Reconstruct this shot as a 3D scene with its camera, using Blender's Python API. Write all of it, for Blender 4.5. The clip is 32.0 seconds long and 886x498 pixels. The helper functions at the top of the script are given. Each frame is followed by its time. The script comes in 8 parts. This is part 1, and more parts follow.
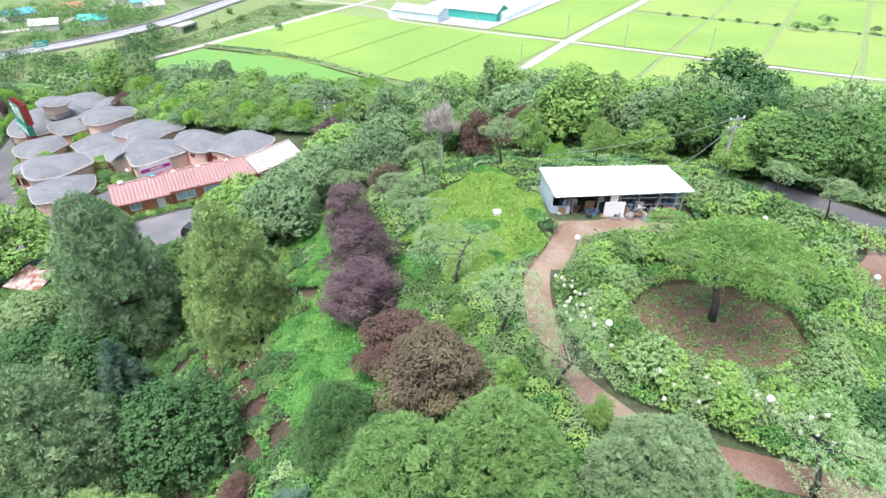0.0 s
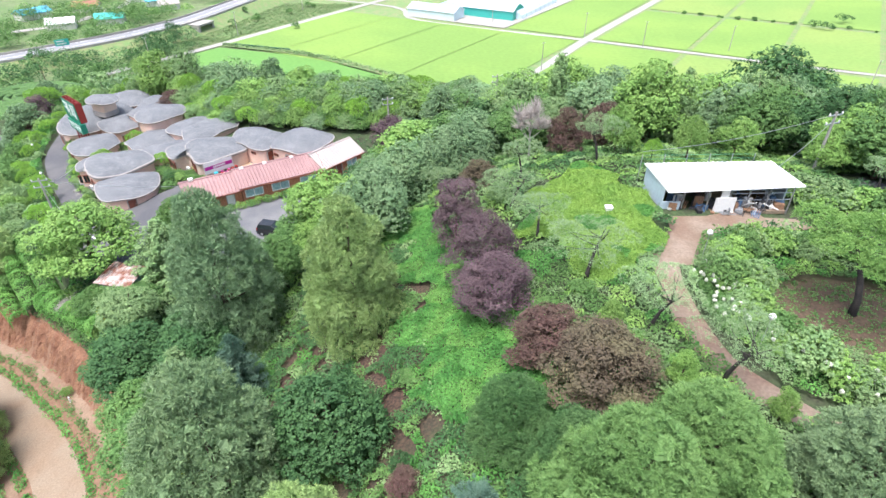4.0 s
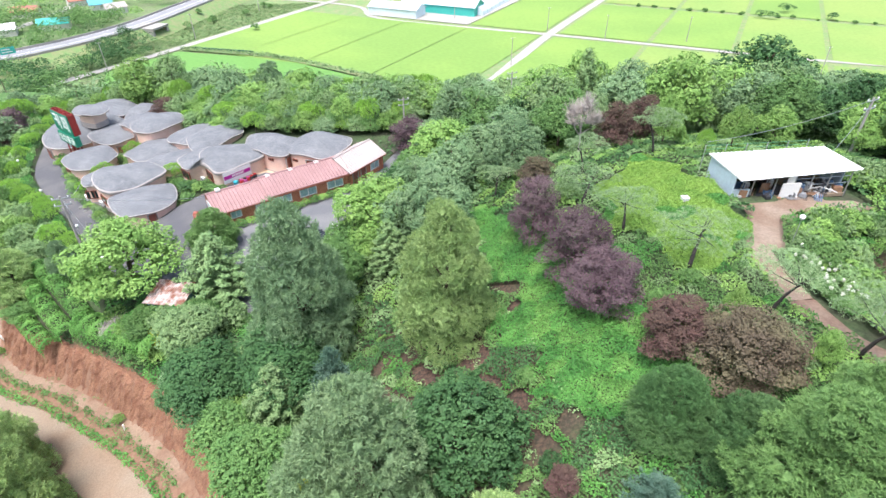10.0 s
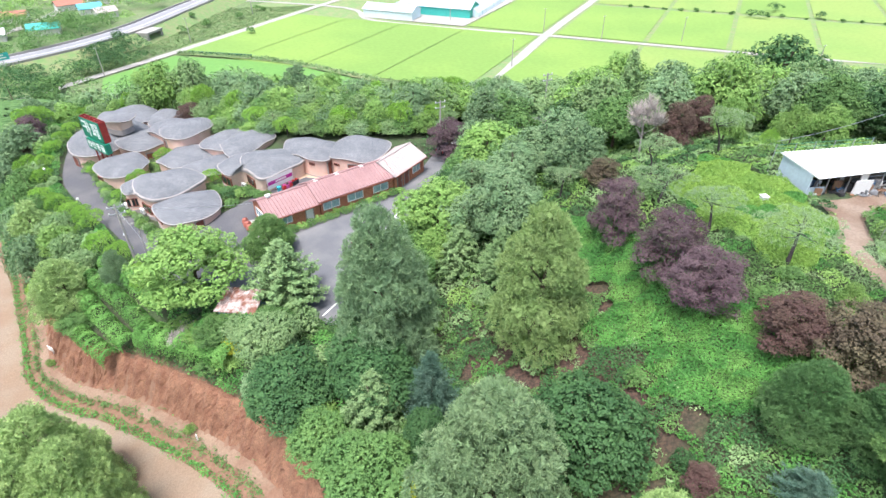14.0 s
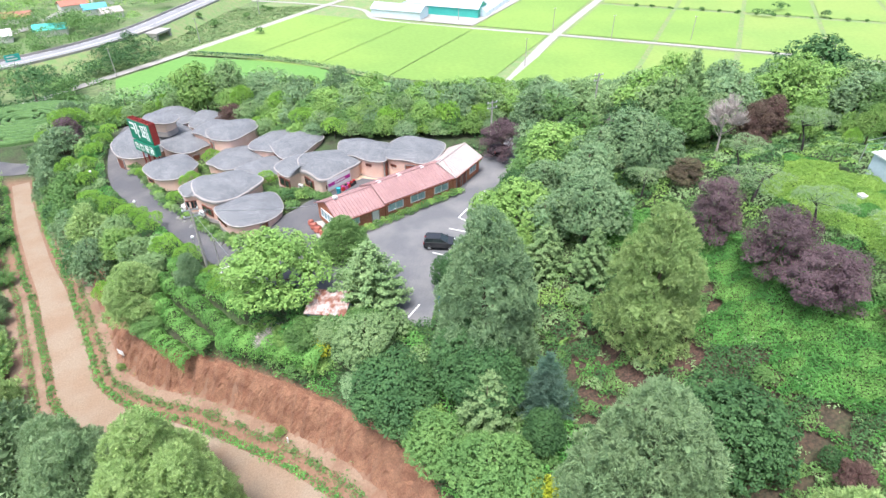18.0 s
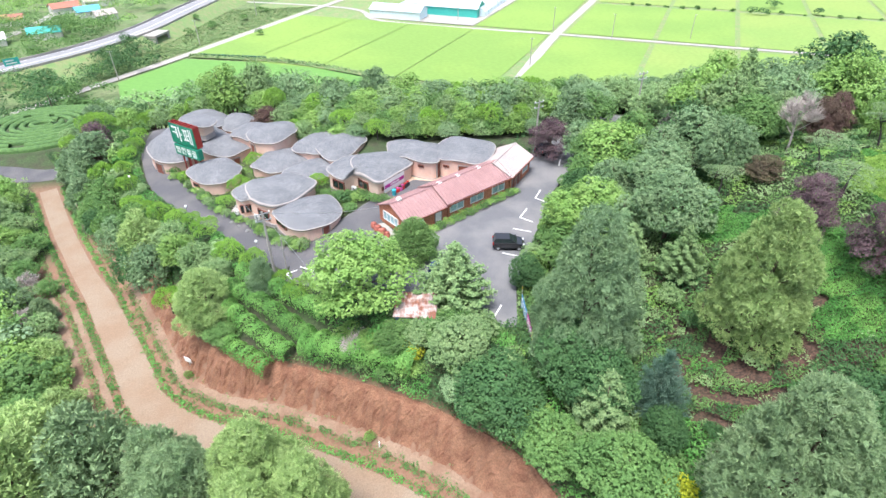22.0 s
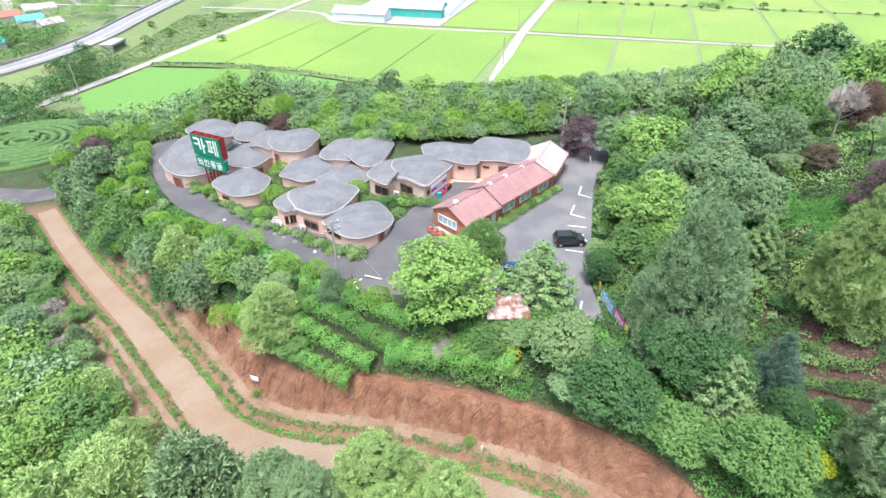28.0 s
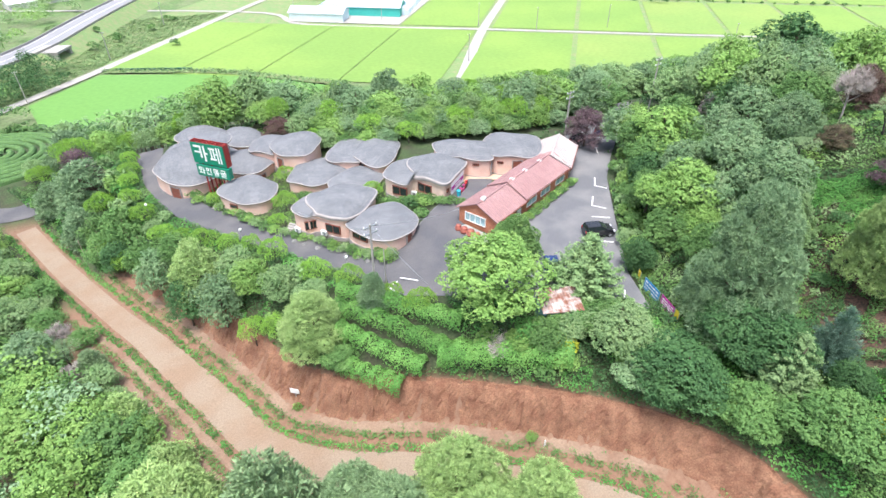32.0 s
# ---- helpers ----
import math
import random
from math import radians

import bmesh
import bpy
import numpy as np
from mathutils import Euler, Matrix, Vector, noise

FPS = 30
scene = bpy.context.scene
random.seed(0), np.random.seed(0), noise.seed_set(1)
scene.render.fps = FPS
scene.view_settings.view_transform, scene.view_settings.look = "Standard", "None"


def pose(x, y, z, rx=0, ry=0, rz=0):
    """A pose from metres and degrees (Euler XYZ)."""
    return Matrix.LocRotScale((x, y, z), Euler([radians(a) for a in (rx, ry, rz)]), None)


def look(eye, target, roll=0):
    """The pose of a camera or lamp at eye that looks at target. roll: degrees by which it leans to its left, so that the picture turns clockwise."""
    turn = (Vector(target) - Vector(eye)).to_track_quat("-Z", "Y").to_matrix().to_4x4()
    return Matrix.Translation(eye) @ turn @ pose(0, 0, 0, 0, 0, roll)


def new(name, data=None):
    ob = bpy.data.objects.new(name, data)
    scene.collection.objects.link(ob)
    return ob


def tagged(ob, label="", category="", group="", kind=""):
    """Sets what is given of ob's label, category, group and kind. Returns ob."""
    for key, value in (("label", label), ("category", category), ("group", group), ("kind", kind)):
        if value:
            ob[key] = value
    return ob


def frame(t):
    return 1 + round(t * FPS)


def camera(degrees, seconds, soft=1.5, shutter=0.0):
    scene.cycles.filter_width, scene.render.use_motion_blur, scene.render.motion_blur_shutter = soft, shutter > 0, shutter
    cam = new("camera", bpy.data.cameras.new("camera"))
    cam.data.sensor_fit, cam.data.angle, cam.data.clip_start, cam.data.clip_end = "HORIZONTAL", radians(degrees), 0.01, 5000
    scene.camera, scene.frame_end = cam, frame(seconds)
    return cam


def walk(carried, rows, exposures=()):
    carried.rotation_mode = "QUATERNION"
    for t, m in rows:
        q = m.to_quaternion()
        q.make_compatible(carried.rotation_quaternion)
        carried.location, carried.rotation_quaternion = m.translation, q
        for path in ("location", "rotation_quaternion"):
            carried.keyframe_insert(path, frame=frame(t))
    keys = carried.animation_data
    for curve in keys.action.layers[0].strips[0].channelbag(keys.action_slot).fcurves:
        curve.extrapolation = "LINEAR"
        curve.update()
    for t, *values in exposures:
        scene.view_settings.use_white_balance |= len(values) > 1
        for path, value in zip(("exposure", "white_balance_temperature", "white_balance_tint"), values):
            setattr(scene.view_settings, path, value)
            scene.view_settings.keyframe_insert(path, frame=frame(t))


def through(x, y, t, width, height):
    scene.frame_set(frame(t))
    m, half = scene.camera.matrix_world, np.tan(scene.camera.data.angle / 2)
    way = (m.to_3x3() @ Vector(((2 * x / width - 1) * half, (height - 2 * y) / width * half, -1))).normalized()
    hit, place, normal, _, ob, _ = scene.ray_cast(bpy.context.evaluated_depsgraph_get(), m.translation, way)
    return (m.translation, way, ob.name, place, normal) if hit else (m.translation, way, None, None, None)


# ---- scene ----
cam = camera(77.6, 32.0)
METRES, EYE, TILT, LEAN, TURN = 66.0, 34.6, -34.3, 0.0, 0.0
ROWS = [
    (0.0, 0.0, 0.0, 0.0, -0.0, 0.0, -0.0),
    (0.5, -0.0048, 0.0004, -0.0005, 0.02, -0.05, -0.01),
    (1.0, -0.0155, 0.0001, -0.0011, 0.02, -0.07, -0.02),
    (1.5, -0.033, -0.0008, -0.0012, 0.04, -0.1, -0.01),
    (2.0, -0.0546, -0.0014, -0.0014, 0.06, -0.11, -0.01),
    (2.5, -0.0764, -0.0017, -0.0025, 0.06, -0.07, -0.02),
    (3.0, -0.0965, -0.0015, -0.0031, 0.07, -0.07, -0.01),
    (3.5, -0.115, -0.0012, -0.0041, 0.07, -0.07, -0.01),
    (5.5, -0.172, -0.0008, -0.0047, -0.2, -0.19, 0.15),
    (6.0, -0.1834, -0.0001, -0.004, -0.17, -0.24, 0.14),
    (6.5, -0.1946, 0.0002, -0.0033, -0.16, -0.28, 0.12),
    (7.0, -0.2056, 0.0003, -0.0028, -0.9, -0.29, 0.66),
    (7.5, -0.2171, 0.001, -0.0021, -2.21, -0.31, 1.58),
    (8.0, -0.229, 0.0019, -0.0007, -3.3, -0.38, 2.33),
    (8.5, -0.2414, 0.0029, 0.0006, -3.91, -0.44, 2.76),
    (9.0, -0.255, 0.0038, 0.0015, -4.2, -0.44, 2.96),
    (9.5, -0.2691, 0.0051, 0.0022, -4.37, -0.44, 3.06),
    (10.0, -0.2835, 0.0066, 0.0035, -4.49, -0.47, 3.15),
    (10.5, -0.2979, 0.0079, 0.0049, -4.55, -0.49, 3.21),
    (11.0, -0.3124, 0.0088, 0.0069, -4.59, -0.5, 3.24),
    (11.5, -0.3274, 0.0098, 0.008, -4.73, -0.48, 3.33),
    (12.0, -0.3425, 0.0106, 0.009, -5.02, -0.45, 3.53),
    (12.5, -0.358, 0.0115, 0.01, -5.3, -0.43, 3.72),
    (13.0, -0.3733, 0.0125, 0.0114, -5.52, -0.45, 3.91),
    (13.5, -0.389, 0.0138, 0.0124, -5.76, -0.44, 4.06),
    (15.5, -0.4525, 0.0199, 0.0183, -6.51, -0.49, 4.55),
    (16.0, -0.4689, 0.0215, 0.0198, -6.51, -0.51, 4.55),
    (16.5, -0.4855, 0.0229, 0.0213, -6.52, -0.52, 4.54),
    (17.0, -0.5024, 0.0247, 0.0225, -6.53, -0.51, 4.55),
    (17.5, -0.5195, 0.0265, 0.0241, -6.58, -0.53, 4.56),
    (18.0, -0.537, 0.0287, 0.026, -6.67, -0.56, 4.62),
    (18.5, -0.5544, 0.0311, 0.0277, -6.86, -0.58, 4.74),
    (19.0, -0.5721, 0.0336, 0.0295, -7.15, -0.62, 4.95),
    (19.5, -0.5901, 0.0364, 0.0317, -7.43, -0.65, 5.16),
    (20.0, -0.6081, 0.0394, 0.0338, -7.69, -0.69, 5.36),
    (20.5, -0.626, 0.0422, 0.0356, -7.83, -0.7, 5.43),
    (21.0, -0.6436, 0.0447, 0.0371, -7.85, -0.69, 5.43),
    (21.5, -0.6604, 0.0471, 0.0384, -7.94, -0.67, 5.46),
    (22.0, -0.6767, 0.0493, 0.0397, -8.1, -0.67, 5.58),
    (22.5, -0.6929, 0.0513, 0.041, -8.26, -0.67, 5.68),
    (23.0, -0.7082, 0.0543, 0.0425, -8.49, -0.68, 5.85),
    (23.5, -0.7242, 0.0566, 0.0437, -8.78, -0.67, 5.99),
    (24.0, -0.7401, 0.0593, 0.0456, -9.36, -0.71, 6.35),
    (24.5, -0.7552, 0.0622, 0.0477, -10.02, -0.77, 6.84),
    (25.0, -0.7712, 0.065, 0.0498, -10.64, -0.82, 7.21),
    (25.5, -0.786, 0.0679, 0.0529, -10.99, -0.89, 7.45),
    (27.5, -0.8436, 0.0804, 0.0627, -12.26, -1.08, 8.3),
    (28.0, -0.8583, 0.0846, 0.065, -12.85, -1.18, 8.69),
    (28.5, -0.8736, 0.089, 0.0676, -13.5, -1.32, 9.11),
    (29.0, -0.8888, 0.0937, 0.0706, -14.1, -1.43, 9.53),
    (29.5, -0.9043, 0.099, 0.0741, -14.74, -1.59, 9.94),
    (30.0, -0.9194, 0.1043, 0.0767, -15.36, -1.72, 10.37),
    (30.5, -0.9348, 0.1095, 0.0797, -15.93, -1.83, 10.73),
    (31.0, -0.95, 0.1153, 0.0822, -16.47, -1.92, 11.08),
    (31.5, -0.9651, 0.1211, 0.0851, -17.01, -2.05, 11.42),
    (32.0, -0.9803, 0.127, 0.0882, -17.55, -2.18, 11.77),
]
walk(cam, [(t, pose(0, 0, EYE, TILT, LEAN, TURN) @ pose(METRES * x, METRES * y, METRES * z, 90 + pitch, roll, yaw)) for t, x, y, z, yaw, pitch, roll in ROWS])

from mathutils.geometry import delaunay_2d_cdt

# ---- light ----
SUN_UP, SUN_TURN = 72.0, 215.0
world = bpy.data.worlds.new("sky")
scene.world = world
world.use_nodes = True
wn = world.node_tree.nodes
sky = wn.new("ShaderNodeTexSky")
sky.sky_type, sky.sun_disc = "NISHITA", False
sky.sun_elevation, sky.sun_rotation = radians(SUN_UP), radians(SUN_TURN)
sky.air_density, sky.dust_density, sky.ozone_density = 1.0, 4.0, 1.0
world.node_tree.links.new(sky.outputs[0], wn["Background"].inputs[0])
wn["Background"].inputs[1].default_value = 0.23
sun = new("sun", bpy.data.lights.new("sun", "SUN"))
sun.data.energy, sun.data.angle, sun.data.color = 3.7, radians(22), (0.97, 0.985, 1.06)
az = radians(SUN_TURN)
sun.matrix_world = look((0, 0, 300), Vector((0, 0, 300)) - Vector((math.sin(az) * math.cos(radians(SUN_UP)), math.cos(az) * math.cos(radians(SUN_UP)), math.sin(radians(SUN_UP)))))
scene.view_settings.exposure = 0.5


# ---- materials ----
def material(name, colour, rough=0.8, spread=0.25, scale=1.0, fine=12.0, bump=0.2, metal=0.0, second=None, amount=0.5, island=0.0, each=0.0):
    """A surface with broad stains, fine grain and relief; second: another colour mixed in by the broad noise."""
    m = bpy.data.materials.new(name)
    m.use_nodes = True
    n, k = m.node_tree.nodes, m.node_tree.links
    b = n["Principled BSDF"]
    b.inputs["Roughness"].default_value, b.inputs["Metallic"].default_value = rough, metal
    geo = n.new("ShaderNodeNewGeometry")
    broad, grain = n.new("ShaderNodeTexNoise"), n.new("ShaderNodeTexNoise")
    broad.inputs["Scale"].default_value, grain.inputs["Scale"].default_value = scale, fine
    broad.inputs["Detail"].default_value, grain.inputs["Detail"].default_value = 5, 3
    for t in (broad, grain):
        k.new(geo.outputs["Position"], t.inputs["Vector"])
    ramp = n.new("ShaderNodeMapRange")
    ramp.inputs[1].default_value, ramp.inputs[2].default_value = 0.5 - 0.2 * amount, 0.5 + 0.2 * (1.2 - amount)
    k.new(broad.outputs[0], ramp.inputs[0])
    mix = n.new("ShaderNodeMix")
    mix.data_type = "RGBA"
    two = second or [c * (1 - spread) for c in colour]
    mix.inputs[6].default_value, mix.inputs[7].default_value = (*colour, 1), (*two, 1)
    k.new(ramp.outputs[0], mix.inputs[0])
    hsv = n.new("ShaderNodeHueSaturation")
    k.new(mix.outputs[2], hsv.inputs["Color"])
    val = n.new("ShaderNodeMapRange")
    val.inputs[1].default_value, val.inputs[2].default_value = 0.3, 0.7
    val.inputs[3].default_value, val.inputs[4].default_value = 1 - spread, 1 + spread
    k.new(grain.outputs[0], val.inputs[0])
    last = val.outputs[0]
    for span, socket in ((island, geo.outputs["Random Per Island"]), (each, None)):
        if span:
            if socket is None:
                socket = n.new("ShaderNodeObjectInfo").outputs["Random"]
            r = n.new("ShaderNodeMapRange")
            r.inputs[3].default_value, r.inputs[4].default_value = 1 - span, 1 + span
            k.new(socket, r.inputs[0])
            mul = n.new("ShaderNodeMath")
            mul.operation = "MULTIPLY"
            k.new(last, mul.inputs[0]), k.new(r.outputs[0], mul.inputs[1])
            last = mul.outputs[0]
    k.new(last, hsv.inputs["Value"])
    k.new(hsv.outputs[0], b.inputs["Base Color"])
    if bump:
        bp = n.new("ShaderNodeBump")
        bp.inputs["Strength"].default_value, bp.inputs["Distance"].default_value = bump, 0.05
        k.new(grain.outputs[0], bp.inputs["Height"]), k.new(bp.outputs[0], b.inputs["Normal"])
    return m


def leafage(name, colour, second, through=0.14, span=0.16, each=0.15, scale=0.5, tips=None):
    """Leaves: each leaf and each tree varies; some light passes through."""
    m = material(name, colour, 0.6, 0.14, scale, 5.0, 0.0, second=second, island=span, each=each)
    n, k = m.node_tree.nodes, m.node_tree.links
    b, out = n["Principled BSDF"], n["Material Output"]
    b.inputs["Specular IOR Level"].default_value = 0.2
    tr, mx = n.new("ShaderNodeBsdfTranslucent"), n.new("ShaderNodeMixShader")
    mx.inputs[0].default_value = through
    k.new(b.inputs["Base Color"].links[0].from_socket, tr.inputs[0])
    k.new(b.outputs[0], mx.inputs[1]), k.new(tr.outputs[0], mx.inputs[2]), k.new(mx.outputs[0], out.inputs[0])
    return m


PATHSOIL = material("trodden_soil", (0.262, 0.203, 0.145), 0.95, 0.14, 0.25, 7.0, 0.35, second=(0.24, 0.166, 0.11))
LEDGESOIL = material("pale_ledge_soil", (0.25, 0.175, 0.12), 0.95, 0.16, 0.3, 5.0, 0.4, second=(0.20, 0.12, 0.078))
TRAILSOIL = material("reddish_brown_soil", (0.21, 0.155, 0.118), 0.95, 0.18, 0.3, 6.0, 0.4, second=(0.15, 0.085, 0.06))
YARDSOIL = material("yard_soil", (0.245, 0.188, 0.142), 0.95, 0.16, 0.4, 6.0, 0.4, second=(0.185, 0.122, 0.085))
WORN = material("worn_asphalt", (0.125, 0.128, 0.136), 0.95, 0.14, 0.25, 9.0, 0.2, second=(0.185, 0.183, 0.182))
ASPHALT = material("asphalt", (0.085, 0.085, 0.092), 0.95, 0.15, 0.22, 9.0, 0.2, second=(0.125, 0.12, 0.12))
CONCRETE = material("pale_concrete", (0.36, 0.342, 0.31), 0.9, 0.12, 0.3, 6.0, 0.2)
ROOFGREY = material("grey_shingle", (0.172, 0.18, 0.19), 0.95, 0.2, 0.5, 7.0, 0.6, second=(0.215, 0.222, 0.23))
rn, rk = ROOFGREY.node_tree.nodes, ROOFGREY.node_tree.links
rows_tex, rows_mix, rows_pos = rn.new("ShaderNodeTexBrick"), rn.new("ShaderNodeMix"), rn.new("ShaderNodeNewGeometry")
rows_tex.inputs["Scale"].default_value, rows_tex.inputs["Mortar Size"].default_value = 1.0, 0.03
rows_tex.inputs["Brick Width"].default_value, rows_tex.inputs["Row Height"].default_value = 0.36, 0.2
rows_tex.inputs["Color1"].default_value, rows_tex.inputs["Color2"].default_value, rows_tex.inputs["Mortar"].default_value = (1.1, 1.1, 1.1, 1), (0.82, 0.825, 0.83, 1), (0.55, 0.55, 0.55, 1)
rows_mix.data_type, rows_mix.blend_type = "RGBA", "MULTIPLY"
rows_mix.inputs[0].default_value = 1.0
rk.new(rows_pos.outputs["Position"], rows_tex.inputs["Vector"])
rk.new(rn["Principled BSDF"].inputs["Base Color"].links[0].from_socket, rows_mix.inputs[6])
rk.new(rows_tex.outputs[0], rows_mix.inputs[7]), rk.new(rows_mix.outputs[2], rn["Principled BSDF"].inputs["Base Color"])
RIM = material("pale_rim", (0.34, 0.31, 0.29), 0.8, 0.15, 1.0, 8.0, 0.1)
STUCCO = material("salmon_stucco", (0.70, 0.45, 0.355), 0.9, 0.1, 0.6, 9.0, 0.25, second=(0.73, 0.52, 0.43))
CREAM = material("cream_stucco", (0.72, 0.54, 0.43), 0.9, 0.1, 0.6, 9.0, 0.25)
DOORWOOD = material("brown_door", (0.22, 0.07, 0.045), 0.6, 0.2, 1.5, 15.0, 0.1)
GLASS = material("dark_glass", (0.02, 0.03, 0.03), 0.08, 0.1, 1.0, 3.0, 0.0)
WHITE = material("white_paint", (0.78, 0.78, 0.76), 0.5, 0.06, 0.6, 8.0, 0.05)
WHITEROOF = material("white_sheet_metal", (0.80, 0.80, 0.79), 0.45, 0.05, 0.3, 4.0, 0.05)
REDROOF = material("red_sheet_metal", (0.335, 0.2, 0.193), 0.65, 0.1, 0.35, 5.0, 0.1, second=(0.285, 0.163, 0.158))
PALEROOF = material("pale_pink_sheet_metal", (0.42, 0.36, 0.34), 0.6, 0.08, 0.35, 5.0, 0.1)
BARK = material("bark", (0.12, 0.085, 0.06), 0.95, 0.3, 2.0, 20.0, 0.6)
DARKBARK = material("dark_bark", (0.05, 0.042, 0.038), 0.95, 0.3, 2.0, 20.0, 0.6)
PALETWIG = material("dead_twig", (0.42, 0.37, 0.34), 0.95, 0.2, 2.0, 20.0, 0.2)
STEEL = material("galvanised_steel", (0.45, 0.47, 0.48), 0.45, 0.15, 1.0, 10.0, 0.1, metal=0.7)
PADDY = material("young_rice", (0.157, 0.266, 0.055), 0.95, 0.08, 0.02, 0.6, 0.3, second=(0.19, 0.298, 0.06))
# Paler fields: their own light green, with overexposed yellow glare added to the colour.
PADDYPALE = material("pale_glare_rice", (0.205, 0.29, 0.07), 0.95, 0.08, 0.02, 0.6, 0.3, second=(0.17, 0.275, 0.064))
PADDYDEEP = material("deep_green_rice", (0.115, 0.255, 0.055), 0.95, 0.08, 0.02, 0.6, 0.3, second=(0.115, 0.25, 0.05))
PINE = leafage("pine_needles", (0.165, 0.265, 0.135), (0.205, 0.31, 0.155), 0.13)
PINELIGHT = leafage("yellow_pine_needles", (0.27, 0.405, 0.14), (0.32, 0.445, 0.165), 0.13)
PINEGREY = leafage("grey_pine_needles", (0.18, 0.28, 0.132), (0.222, 0.322, 0.158), 0.13)
PINETOP = leafage("clipped_pine_needles", (0.23, 0.43, 0.075), (0.29, 0.49, 0.095), 0.13)
PINEDEEP = leafage("deep_pine_needles", (0.125, 0.235, 0.072), (0.16, 0.28, 0.088), 0.13)
PINEPALE = leafage("pale_grey_needles", (0.24, 0.365, 0.175), (0.285, 0.4, 0.2), 0.13)
PINEDARK = leafage("dark_pine_needles", (0.075, 0.165, 0.055), (0.105, 0.2, 0.07), 0.13)
SPRUCE = leafage("blue_green_needles", (0.095, 0.18, 0.125), (0.13, 0.215, 0.155), 0.13)
LEAF = leafage("green_leaves", (0.097, 0.2, 0.058), (0.135, 0.25, 0.074), 0.13)
LEAFDARK = leafage("dark_green_leaves", (0.05, 0.122, 0.042), (0.074, 0.162, 0.055), 0.13)
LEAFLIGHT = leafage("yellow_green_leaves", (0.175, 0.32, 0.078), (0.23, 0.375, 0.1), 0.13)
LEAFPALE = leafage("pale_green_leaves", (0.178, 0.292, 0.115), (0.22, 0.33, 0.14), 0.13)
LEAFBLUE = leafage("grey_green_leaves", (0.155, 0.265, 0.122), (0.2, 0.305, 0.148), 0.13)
YELLOWLEAF = leafage("yellow_leaves", (0.36, 0.42, 0.03), (0.42, 0.46, 0.05), 0.13)
PINEROUND = leafage("fresh_pine_needles", (0.145, 0.28, 0.07), (0.185, 0.32, 0.085), 0.13)
KUDZU = leafage("bright_vine_leaves", (0.064, 0.195, 0.044), (0.12, 0.3, 0.068), 0.13, 0.16)
HEDGELEAF = leafage("hedge_leaves", (0.1, 0.245, 0.055), (0.16, 0.33, 0.08), 0.13, 0.16)
GRASSY = leafage("bright_weeds", (0.25, 0.41, 0.085), (0.19, 0.345, 0.07), 0.13, 0.16)
PURPLE = leafage("purple_leaves", (0.115, 0.075, 0.084), (0.16, 0.11, 0.118), 0.13)
RUSSET = leafage("russet_leaves", (0.1, 0.078, 0.052), (0.14, 0.125, 0.07), 0.13)
REDLEAF = leafage("dark_red_leaves", (0.12, 0.07, 0.06), (0.13, 0.09, 0.066), 0.13)
BLOSSOM = leafage("white_blossom", (0.62, 0.62, 0.53), (0.5, 0.54, 0.42), 0.13, 0.1)


